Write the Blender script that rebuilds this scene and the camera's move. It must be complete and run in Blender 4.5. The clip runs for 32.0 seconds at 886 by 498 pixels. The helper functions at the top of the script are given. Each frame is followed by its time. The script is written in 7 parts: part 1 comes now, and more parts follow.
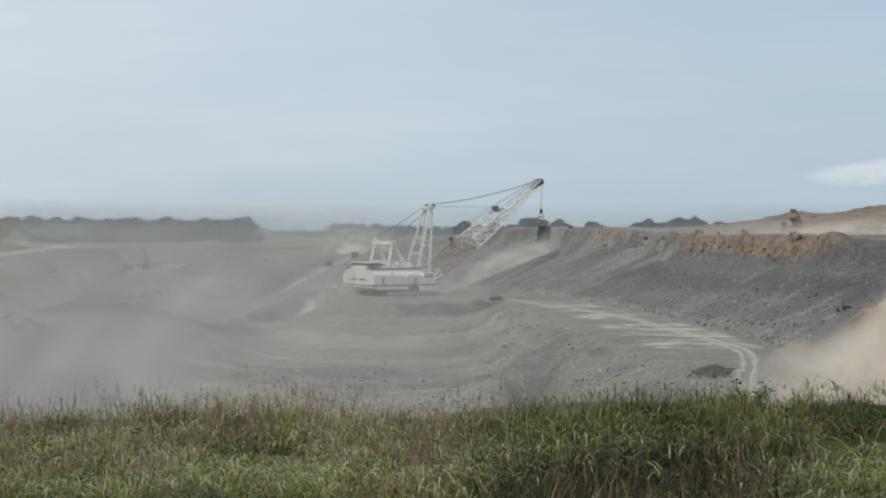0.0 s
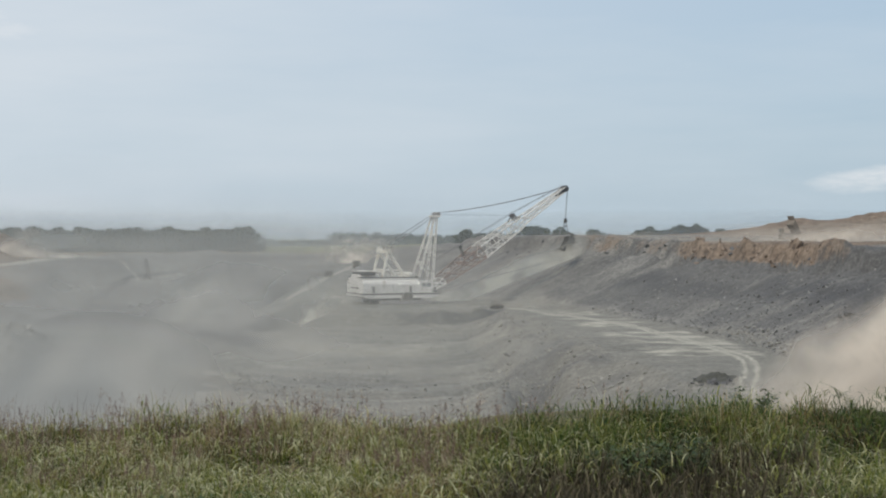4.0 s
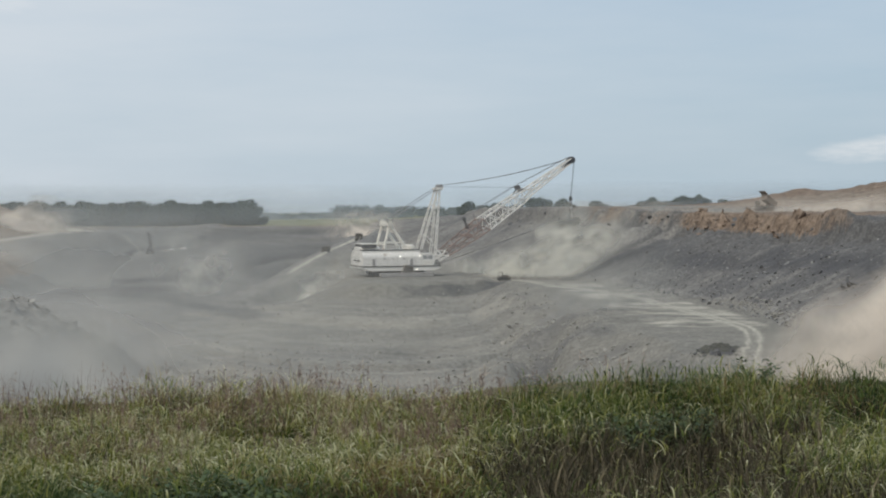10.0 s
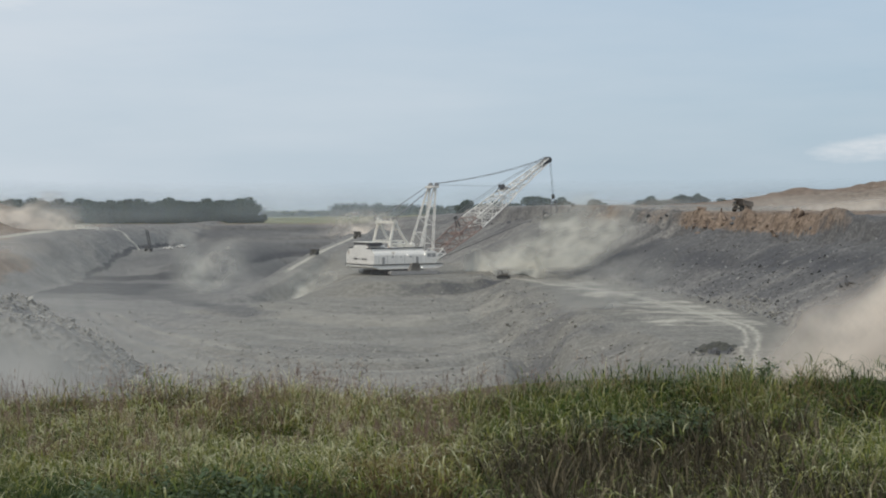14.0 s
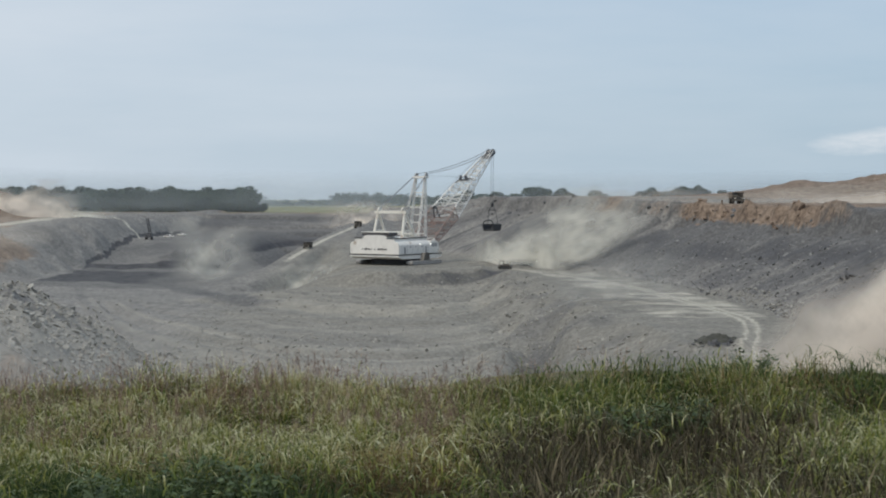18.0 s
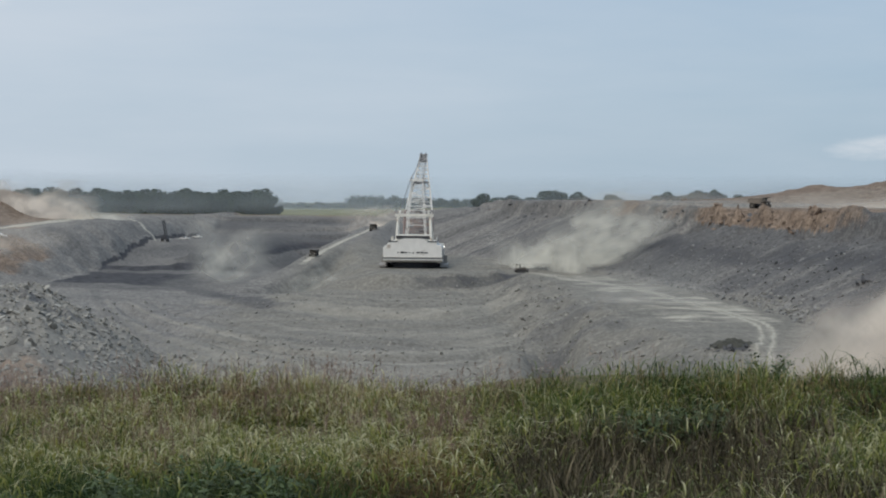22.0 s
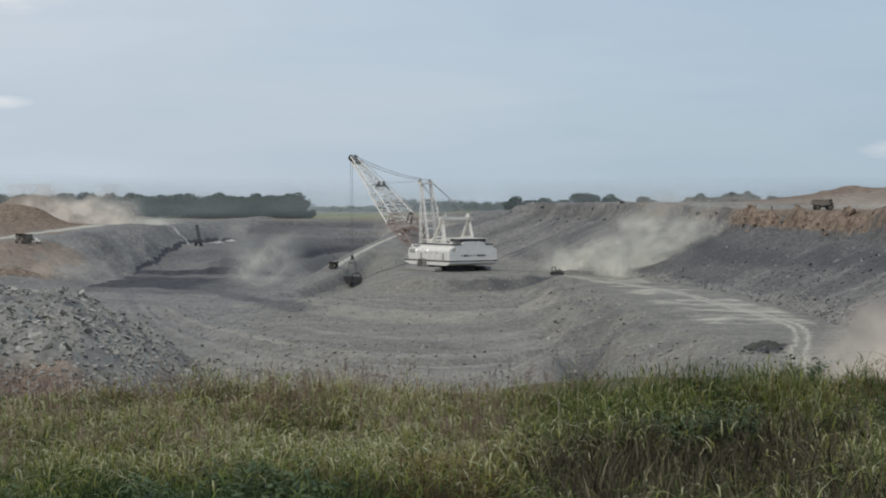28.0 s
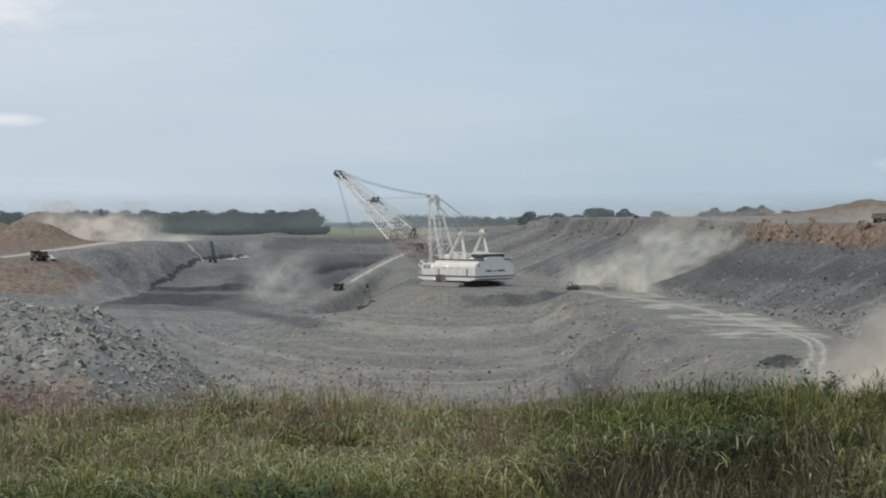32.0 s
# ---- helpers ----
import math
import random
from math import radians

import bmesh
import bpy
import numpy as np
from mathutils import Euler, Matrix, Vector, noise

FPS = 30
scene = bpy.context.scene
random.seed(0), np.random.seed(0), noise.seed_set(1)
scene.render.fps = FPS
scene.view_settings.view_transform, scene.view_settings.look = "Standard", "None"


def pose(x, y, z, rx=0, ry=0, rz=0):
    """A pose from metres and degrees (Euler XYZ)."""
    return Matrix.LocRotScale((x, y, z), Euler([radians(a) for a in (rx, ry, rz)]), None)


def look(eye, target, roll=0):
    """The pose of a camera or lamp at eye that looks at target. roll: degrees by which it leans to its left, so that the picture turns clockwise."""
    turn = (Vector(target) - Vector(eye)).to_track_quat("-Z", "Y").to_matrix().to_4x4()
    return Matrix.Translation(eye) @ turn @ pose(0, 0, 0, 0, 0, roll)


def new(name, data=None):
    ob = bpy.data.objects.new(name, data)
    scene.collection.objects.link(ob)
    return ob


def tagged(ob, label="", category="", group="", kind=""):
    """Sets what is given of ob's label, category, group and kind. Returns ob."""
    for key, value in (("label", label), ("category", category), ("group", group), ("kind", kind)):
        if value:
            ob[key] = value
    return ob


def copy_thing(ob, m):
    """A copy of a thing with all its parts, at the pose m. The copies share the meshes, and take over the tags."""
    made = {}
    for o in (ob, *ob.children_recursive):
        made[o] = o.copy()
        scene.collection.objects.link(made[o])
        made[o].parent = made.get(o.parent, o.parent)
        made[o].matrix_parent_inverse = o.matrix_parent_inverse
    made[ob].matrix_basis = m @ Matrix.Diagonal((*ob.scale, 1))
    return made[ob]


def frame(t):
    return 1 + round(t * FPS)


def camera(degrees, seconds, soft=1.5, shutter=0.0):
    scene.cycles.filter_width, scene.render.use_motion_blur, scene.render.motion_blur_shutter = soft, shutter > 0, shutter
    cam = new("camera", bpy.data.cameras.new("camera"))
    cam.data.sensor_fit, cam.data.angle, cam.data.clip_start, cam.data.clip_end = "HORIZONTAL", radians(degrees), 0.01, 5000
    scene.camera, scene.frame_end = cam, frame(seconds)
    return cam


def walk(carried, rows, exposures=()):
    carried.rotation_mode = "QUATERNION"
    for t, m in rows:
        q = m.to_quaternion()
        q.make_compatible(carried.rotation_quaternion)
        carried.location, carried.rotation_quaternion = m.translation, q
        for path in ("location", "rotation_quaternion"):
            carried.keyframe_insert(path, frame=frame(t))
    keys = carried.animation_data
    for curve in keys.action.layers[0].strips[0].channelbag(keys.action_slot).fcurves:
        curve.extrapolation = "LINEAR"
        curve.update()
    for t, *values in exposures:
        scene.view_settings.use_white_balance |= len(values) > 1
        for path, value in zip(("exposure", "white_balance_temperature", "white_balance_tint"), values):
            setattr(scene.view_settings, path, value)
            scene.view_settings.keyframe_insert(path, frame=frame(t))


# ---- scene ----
cam = camera(32.0, 32.0, soft=2.0)
EYE = (0.0, 0.0, 2.6)


def aim(yaw, pitch, roll):
    """A hand-held camera on one spot: turns in degrees from its mean heading along +Y."""
    return (Matrix.Translation(EYE) @ pose(0, 0, 0, -1.446) @ pose(0, 0, 0, 0, 0.4) @ pose(0, 0, 0, 0, 0, yaw)
            @ pose(0, 0, 0, pitch) @ pose(0, 0, 0, 0, roll) @ pose(0, 0, 0, 90))


PATH = [
    (0, -0.171, 0.661, -0.640), (0.5, -0.238, 0.540, -0.804), (1, -0.256, 0.486, -0.783),
    (1.5, -0.291, 0.400, -0.678), (2, -0.506, 0.482, -0.474), (2.5, -0.436, 0.580, -0.376),
    (3, -0.041, 0.825, -0.440), (3.5, -0.078, 0.979, -0.450), (5.5, -0.205, 0.908, -0.140),
    (6, -0.135, 0.588, -0.279), (6.5, -0.001, 0.169, -0.301), (7, 0.105, 0.033, -0.417),
    (7.5, 0.030, 0.165, -0.532), (8, 0.032, 0.384, -0.410), (8.5, -0.055, 0.406, -0.211),
    (9, -0.028, 0.136, -0.144), (9.5, 0.010, -0.110, -0.058), (10, -0.024, -0.050, -0.073),
    (10.5, -0.125, -0.048, 0.056), (11, -0.003, -0.088, 0.148), (11.5, 0.019, -0.037, 0.144),
    (12, -0.163, -0.018, 0.198), (12.5, -0.096, 0.033, 0.163), (13, -0.000, -0.000, 0.000),
    (13.5, -0.006, -0.043, -0.077), (14, -0.078, -0.117, -0.217), (14.5, -0.089, -0.210, -0.325),
    (16.5, -0.059, -0.371, -0.467), (17, -0.044, -0.462, -0.482), (17.5, -0.011, -0.456, -0.479),
    (18, -0.067, -0.481, -0.568), (18.5, -0.034, -0.439, -0.670), (19, 0.141, -0.331, -0.761),
    (19.5, 0.190, -0.315, -0.763), (20, 0.205, -0.191, -0.742), (20.5, 0.203, -0.217, -0.767),
    (21, 0.315, -0.372, -0.808), (21.5, 0.410, -0.396, -0.887), (22, 0.501, -0.367, -0.837),
    (22.5, 0.595, -0.411, -0.790), (23, 0.650, -0.379, -0.793), (23.5, 0.686, -0.407, -0.767),
    (24, 0.711, -0.433, -0.705), (24.5, 0.841, -0.335, -0.722), (25, 1.002, -0.153, -0.649),
    (25.5, 1.193, 0.026, -0.635), (27.5, 1.648, -0.215, -0.562), (28, 1.709, -0.268, -0.554),
    (28.5, 1.627, -0.049, -0.436), (29, 1.653, 0.120, -0.298), (29.5, 1.939, 0.077, -0.311),
    (30, 2.138, 0.092, -0.344), (30.5, 2.150, 0.085, -0.340), (31, 2.164, 0.365, -0.225),
    (31.5, 2.245, 0.487, -0.251), (32, 2.235, 0.305, -0.309),
]

EXPOSE = [(0, 0.12, 6780, 10), (2, 0.15, 6780, 10), (6, 0.10, 6820, 10), (10, 0.08, 6800, 10), (13, 0.07, 6750, 10), (17, 0.11, 6650, 10), (20, 0.04, 6550, 10), (23, -0.03, 6500, 10), (25, 0.04, 6600, 10), (28, -0.02, 6600, 10), (32, 0.07, 6600, 10)]
walk(cam, [(t, aim(*a)) for t, *a in PATH], EXPOSE)

# ---------------------------------------------------------------- light
SUN_EL, SUN_AZ = 52.0, 215.0     # degrees; azimuth clockwise from +Y
world = bpy.data.worlds.new("sky")
scene.world = world
world.use_nodes = True
wn, wl = world.node_tree.nodes, world.node_tree.links
wn.clear()


def wnode(kind, **inputs):
    n = wn.new(kind)
    for k, v in inputs.items():
        n.inputs[k].default_value = v
    return n


sky = wn.new("ShaderNodeTexSky")
sky.sky_type, sky.sun_disc = "NISHITA", False
sky.sun_elevation, sky.sun_rotation = radians(SUN_EL), radians(SUN_AZ)
sky.air_density, sky.dust_density, sky.ozone_density = 1.0, 2.5, 1.5
coord = wn.new("ShaderNodeTexCoord")
sep = wn.new("ShaderNodeSeparateXYZ")
wl.new(coord.outputs["Generated"], sep.inputs[0])
# thin veil of high cloud, streaked along the horizon
mapn = wn.new("ShaderNodeMapping")
mapn.inputs["Scale"].default_value = (1.6, 1.6, 9.0)
mapn.inputs["Rotation"].default_value = (0.0, radians(6), 0.0)
wl.new(coord.outputs["Generated"], mapn.inputs[0])
veil = wnode("ShaderNodeTexNoise", Scale=2.2, Detail=6.0, Roughness=0.55)
wl.new(mapn.outputs[0], veil.inputs["Vector"])
veil_r = wn.new("ShaderNodeMapRange")
veil_r.inputs[1].default_value, veil_r.inputs[2].default_value = 0.38, 0.68
veil_r.inputs[3].default_value, veil_r.inputs[4].default_value = 0.0, 1.0
wl.new(veil.outputs["Fac"], veil_r.inputs[0])
# clear side to the right, whiter to the left
side = wn.new("ShaderNodeMapRange")
side.inputs[1].default_value, side.inputs[2].default_value = -0.35, 0.35
side.inputs[3].default_value, side.inputs[4].default_value = 1.22, 0.06
wl.new(sep.outputs["X"], side.inputs[0])
high = wn.new("ShaderNodeMapRange")
high.inputs[1].default_value, high.inputs[2].default_value = 0.02, 0.2
high.inputs[3].default_value, high.inputs[4].default_value = 0.85, 1.0
wl.new(sep.outputs["Z"], high.inputs[0])
m1 = wn.new("ShaderNodeMath")
m1.operation = "MULTIPLY"
wl.new(side.outputs[0], m1.inputs[0])
wl.new(high.outputs[0], m1.inputs[1])
m2 = wn.new("ShaderNodeMath")
m2.operation = "MULTIPLY_ADD"
m2.inputs[1].default_value = 0.40
wl.new(veil_r.outputs[0], m2.inputs[0])
wl.new(m1.outputs[0], m2.inputs[2])
m3 = wn.new("ShaderNodeMath")
m3.operation = "MULTIPLY"
m3.use_clamp = True
m3.inputs[1].default_value = 0.62
wl.new(m2.outputs[0], m3.inputs[0])
# blue of the open sky, paler at the horizon
grad = wn.new("ShaderNodeValToRGB")
grad.color_ramp.elements[0].position, grad.color_ramp.elements[0].color = 0.0, (0.395, 0.54, 0.66, 1)
grad.color_ramp.elements[1].position, grad.color_ramp.elements[1].color = 0.22, (0.385, 0.535, 0.725, 1)
wl.new(sep.outputs["Z"], grad.inputs[0])
skymix = wn.new("ShaderNodeMix")
skymix.data_type = "RGBA"
skymix.blend_type = "MIX"
skymix.inputs["Factor"].default_value = 0.85
scale_sky = wn.new("ShaderNodeMix")
scale_sky.data_type, scale_sky.blend_type = "RGBA", "MULTIPLY"
scale_sky.inputs["Factor"].default_value = 1.0
scale_sky.inputs[7].default_value = (0.12, 0.12, 0.12, 1)
wl.new(sky.outputs[0], scale_sky.inputs[6])
wl.new(scale_sky.outputs[2], skymix.inputs[6])
wl.new(grad.outputs[0], skymix.inputs[7])
veilmix = wn.new("ShaderNodeMix")
veilmix.data_type = "RGBA"
veilmix.inputs[7].default_value = (0.625, 0.70, 0.785, 1)
wl.new(m3.outputs[0], veilmix.inputs[0])
wl.new(skymix.outputs[2], veilmix.inputs[6])


def small_cloud(colour_in, direction, spread, seed, tilt=0.0):
    """A low bright cloud in one part of the sky."""
    sub_v = wn.new("ShaderNodeVectorMath")
    sub_v.operation = "SUBTRACT"
    sub_v.inputs[1].default_value = direction
    wl.new(coord.outputs["Generated"], sub_v.inputs[0])
    mul_v = wn.new("ShaderNodeVectorMath")
    mul_v.operation = "MULTIPLY"
    mul_v.inputs[1].default_value = (1 / spread[0], 0, 1 / spread[1])
    turn_v = wn.new("ShaderNodeVectorRotate")
    turn_v.rotation_type = "Y_AXIS"
    turn_v.inputs["Angle"].default_value = radians(tilt)
    wl.new(sub_v.outputs[0], turn_v.inputs["Vector"])
    wl.new(turn_v.outputs[0], mul_v.inputs[0])
    dist = wn.new("ShaderNodeVectorMath")
    dist.operation = "LENGTH"
    wl.new(mul_v.outputs[0], dist.inputs[0])
    stretch = wn.new("ShaderNodeMapping")
    stretch.inputs["Location"].default_value = (seed, 0, seed)
    stretch.inputs["Scale"].default_value = (26, 26, 90)
    wl.new(coord.outputs["Generated"], stretch.inputs[0])
    puff = wnode("ShaderNodeTexNoise", Scale=1.0, Detail=5.0, Roughness=0.6)
    wl.new(stretch.outputs[0], puff.inputs["Vector"])
    near = wn.new("ShaderNodeMapRange")
    near.inputs[1].default_value, near.inputs[2].default_value = 0.0, 1.3
    near.inputs[3].default_value, near.inputs[4].default_value = 0.75, 0.0
    wl.new(dist.outputs["Value"], near.inputs[0])
    both = wn.new("ShaderNodeMath")
    both.operation = "MULTIPLY"
    wl.new(puff.outputs["Fac"], both.inputs[0])
    wl.new(near.outputs[0], both.inputs[1])
    sharp = wn.new("ShaderNodeMapRange")
    sharp.inputs[1].default_value, sharp.inputs[2].default_value = 0.12, 0.34
    sharp.inputs[3].default_value, sharp.inputs[4].default_value = 0.0, 0.85
    wl.new(both.outputs[0], sharp.inputs[0])
    over = wn.new("ShaderNodeMix")
    over.data_type = "RGBA"
    over.inputs[7].default_value = (0.80, 0.83, 0.87, 1)
    wl.new(sharp.outputs[0], over.inputs[0])
    wl.new(colour_in, over.inputs[6])
    return over.outputs[2]


clouded = small_cloud(veilmix.outputs[2], (0.290, 0.96, 0.0365), (0.066, 0.0115), 0.3, 3.0)
clouded = small_cloud(clouded, (-0.315, 0.95, 0.062), (0.035, 0.006), 4.1)
clouded = small_cloud(clouded, (-0.31, 0.94, 0.128), (0.07, 0.016), 7.7)
bg = wnode("ShaderNodeBackground", Strength=0.95)
wl.new(clouded, bg.inputs["Color"])
wout = wn.new("ShaderNodeOutputWorld")
wl.new(bg.outputs[0], wout.inputs[0])

sun_data = bpy.data.lights.new("sun", "SUN")
sun_data.energy, sun_data.angle, sun_data.color = 1.65, radians(12), (1.0, 0.935, 0.82)
sun_ob = new("sun", sun_data)
az, el = radians(SUN_AZ), radians(SUN_EL)
sun_ob.matrix_world = look((150 * math.sin(az) * math.cos(el), 150 * math.cos(az) * math.cos(el), 150 * math.sin(el)), (0, 0, 0))


# ---------------------------------------------------------------- helpers
def smooth(a, b, v):
    t = np.clip((np.asarray(v, float) - a) / (b - a), 0, 1)
    return t * t * (3 - 2 * t)


PERM = np.random.RandomState(7).rand(256, 256)


def vnoise(x, y):
    xi, yi = np.floor(x).astype(int), np.floor(y).astype(int)
    fx, fy = x - xi, y - yi
    fx, fy = fx * fx * (3 - 2 * fx), fy * fy * (3 - 2 * fy)
    a, b = PERM[xi & 255, yi & 255], PERM[(xi + 1) & 255, yi & 255]
    c, d = PERM[xi & 255, (yi + 1) & 255], PERM[(xi + 1) & 255, (yi + 1) & 255]
    return (a * (1 - fx) + b * fx) * (1 - fy) + (c * (1 - fx) + d * fx) * fy - 0.5


def fbm(x, y, octaves=4):
    s, amp = 0.0, 1.0
    for k in range(octaves):
        s = s + amp * vnoise(x * 2 ** k + 17.3 * k, y * 2 ** k + 5.1 * k)
        amp *= 0.5
    return s


def near_line(X, Y, pts):
    """Distance to a polyline, and how far along it (0 to 1)."""
    best = np.full(np.shape(X), 1e9)
    along = np.zeros(np.shape(X))
    for k in range(len(pts) - 1):
        (ax, ay), (bx, by) = pts[k], pts[k + 1]
        dx, dy = bx - ax, by - ay
        t = np.clip(((X - ax) * dx + (Y - ay) * dy) / (dx * dx + dy * dy), 0, 1)
        d = np.hypot(X - ax - t * dx, Y - ay - t * dy)
        along = np.where(d < best, (k + t) / (len(pts) - 1), along)
        best = np.minimum(best, d)
    return best, along


# ---------------------------------------------------------------- the lie of the land
ROAD = [(20, 424), (28.5, 388), (40.8, 344), (46.0, 308), (49.1, 268), (49.6, 256), (48.8, 244), (46.8, 232), (44.6, 221), (41, 206), (36, 180)]
RAMP = [(-34, 672), (-37, 610), (-43, 560), (-48, 520), (-52, 490), (-62, 455)]
HILL_TRACK = [(-139, 656), (-130, 644), (-121, 634)]
DARK_TRACK = [(-112, 492), (-96, 482), (-81, 461), (-64, 424), (-52, 386), (-43, 368), (-33, 359), (-15, 353)]
WALL_RAMP = [(38, 160), (57, 196), (78, 236)]
HILL_ROAD = [(-230, 470), (-190, 500), (-172, 525), (-164, 560), (-153, 620), (-149, 670)]


def toe_x(Y):
    return np.interp(Y, [60, 140, 231, 268, 308, 335, 400, 440, 480, 540, 640, 720, 900], [46, 50, 56, 58, 57, 53, 43, 31, 15, -4, -20, -27, -40])


def edge_x(Y):
    return np.interp(Y, [100, 204, 275, 333, 425, 440], [37, 33, 29, 25, 17, 14])


def lip_of(X, Y):
    """How far a place lies up the hill from the lip of the coal cut on the left."""
    lip = np.interp(Y, [440, 480, 520, 560, 640, 760], [-124, -124, -125, -129, -125, -122])
    return lip - X + 6 * fbm(X / 23, Y / 31, 3) + 3.2 * fbm(X / 6, Y / 7, 4)


def band_of(X, Y):
    """Curved terraces worked round the machine's bench."""
    return Y - np.where(X > -8, 0.05, 0.021) * (X + 8) ** 2


def land(X, Y):
    X, Y = np.asarray(X, float), np.asarray(Y, float)
    wob = fbm(X / 23, Y / 31, 3)
    # pit floor, rising gently to the foot of the machine's bench
    z = -25.2 + 4.2 * smooth(265, 398, Y) * smooth(-75, -30, X) * (1 - smooth(470, 520, Y)) + 0.9 * wob
    z = z + 1.6 * smooth(-40, -120, X) * smooth(260, 420, Y)
    q = band_of(X, Y) + 5 * wob
    z = z + (1.5 * fbm(q / 8.0, X / 160, 3) + 0.6 * vnoise(q / 2.4, X / 90)) * smooth(-135, -60, X) * smooth(90, 180, Y) * (1 - smooth(392, 402, Y)) * (1 - smooth(-20, -12, X - edge_x(Y) - 9 * smooth(280, 315, Y)))
    # hollow at the foot of the bench's flank
    z = z - 5.0 * np.exp(-((X + 45) / 13) ** 2 - ((Y - 464) / 38) ** 2)
    # bench under the machine
    left = np.interp(Y, [400, 450, 480, 540, 600, 700], [-19, -23.5, -26.5, -36, -42, -34]) + 2.5 * wob
    front = np.interp(X, [-30, -15, 0, 17, 30], [412, 404, 407, 420, 430]) + 0.7 * wob
    top = -16.9 + 4 * smooth(520, 680, Y) + 9 * smooth(560, 760, Y)
    ridge = np.exp(-((X + 33) / 9) ** 2) * smooth(505, 590, Y) * (1 - smooth(640, 700, Y))
    top = top + 5.5 * ridge
    inside = np.clip((X - left + 19) / 19, 0, 1) * np.clip((Y - front + 6.5) / 6.5, 0, 1)
    z = np.where(inside > 0, z + (top - z) * inside, z)
    # road plateau at the foot of the high wall
    edge = edge_x(Y) + 3 * wob
    shelf = np.clip((X - edge + 16) / 16, 0, 1) ** 0.9 * (1 - smooth(420, 470, Y))
    z = z + (-17.1 + 0.5 * wob - z) * shelf
    gd, _ = near_line(X, Y, [(25, 352), (20, 300), (15.5, 255), (13, 225)])
    low_part = 1 - smooth(262, 305, Y)
    z = z - (0.5 + 2.6 * low_part) * np.exp(-(gd / 3.0) ** 2) + 1.5 * np.exp(-((gd - 6.5) / 3.5) ** 2) * smooth(228, 250, Y) * low_part
    # rounded hump beside the gully
    z = z + 1.5 * np.exp(-((X - 10.2) / 3.2) ** 2 - ((Y - 257) / 10) ** 2)
    z = z + 1.8 * fbm(X / 8, Y / 11, 4) * np.clip(shelf * 4, 0, 1) * (1 - smooth(0.8, 1.0, shelf))
    # high wall and the clay cap over it
    toe = toe_x(Y) + 2.5 * wob
    run = np.interp(Y, [150, 300, 420, 560, 760], [40, 34, 33, 36, 44])
    s = (X - toe) / run
    gully = fbm((Y + 0.12 * X) / 9, X / 70, 3)
    prof = np.interp(s + 0.10 * fbm(X / 6, Y / 9, 3) * smooth(0.6, 0.8, s), [0, 0.04, 0.80, 0.86, 0.90, 0.93, 1.0], [0, 0.02, 0.70, 0.74, 0.86, 0.98, 1.0])
    cap = np.interp(Y, [300, 420, 480, 640, 800], [0.4, 1.0, 2.8, 2.6, -2.0])
    wall_base = np.where(Y < 480, -17.1, np.maximum(z, -17.1))
    wall = wall_base + (cap - wall_base) * prof + (1.5 + 1.3 * smooth(425, 465, Y)) * gully * smooth(0, 0.15, s) * (1 - smooth(0.75, 1.0, s))
    wall = wall + (3.8 * fbm(X / 5, Y / 6, 4) + 3.0 * np.abs(vnoise(X / 4, Y / 8)) - 0.7) * smooth(0.74, 0.83, s) * (1 - smooth(0.96, 1.0, s)) * smooth(300, 330, Y) * (1 - 0.75 * smooth(438, 470, Y))
    z = np.where(s > 0, np.maximum(wall, z), z)
    # spoil bank on the plateau behind the wall
    bank = smooth(78, 190, X) * smooth(470, 600, Y) * (1 - smooth(900, 1100, Y))
    z = z + 8.0 * bank * (1 + 0.35 * fbm(X / 30, Y / 60, 3) + 0.30 * fbm(X / 11, Y / 22, 3) * smooth(110, 150, X))
    # far side of the pit and the fields beyond
    far = smooth(650, 815, Y + 0.25 * (X + 80) + 14 * wob)
    terr = np.round(far * 5) / 5 * 0.45 + far * 0.55
    plain = -6.2 + np.interp(X, [-200, 60, 160, 500], [0, 0, 7, 10]) * smooth(750, 1100, Y) - 0.0006 * np.maximum(Y - 1600, 0)
    z = np.where(s < 0.2, np.maximum(z, z + (plain - z) * terr), z)
    z = np.where(Y > 900, z + (plain - z) * smooth(900, 1150, Y), z)
    # hill with the haul road on the left
    cut = smooth(-62, -82, X) * (1 - smooth(720, 800, Y))
    z = z + (-23.4 + 1.2 * smooth(556, 558, Y + 14 * wob + 3 * fbm(X / 6, Y / 9, 2)) + 7.6 * smooth(552, 640, Y) - z) * cut * smooth(500, 560, Y)
    d_lip = lip_of(X, Y)
    t_hill = np.clip(d_lip / np.interp(Y, [480, 520, 560, 650], [33, 28, 22, 14]), 0, 1)
    z_top = np.interp(Y, [470, 500, 530, 560, 590, 620, 720, 820], [-12.6, -11.2, -9.9, -8.1, -7.0, -6.6, -5.8, -6.2])
    z_lip = z + 1.4 * smooth(535, 570, Y)
    z_hill = z_lip + (z_top - z_lip) * (1 - (1 - t_hill) ** 1.5)
    z_hill = z_hill + (2.6 * fbm(X / 9, Y / 12, 4) + 0.7 * vnoise((Y + 0.5 * X) / 11, X / 20)) * t_hill * (1 - t_hill) * 2.5
    z = z + (z_hill - z) * smooth(-1.6, 0.3, d_lip) * smooth(438, 500, Y) * (1 - smooth(820, 900, Y))
    z = z + 12.6 * np.exp(-np.abs((X + 193) / 16) ** 2.6 - ((Y - 650) / 34) ** 2) * (1 + 0.10 * fbm(X / 7, Y / 9, 3)) + 11.0 * np.exp(-((X + 285) / 48) ** 4 - ((Y - 745) / 36) ** 2)
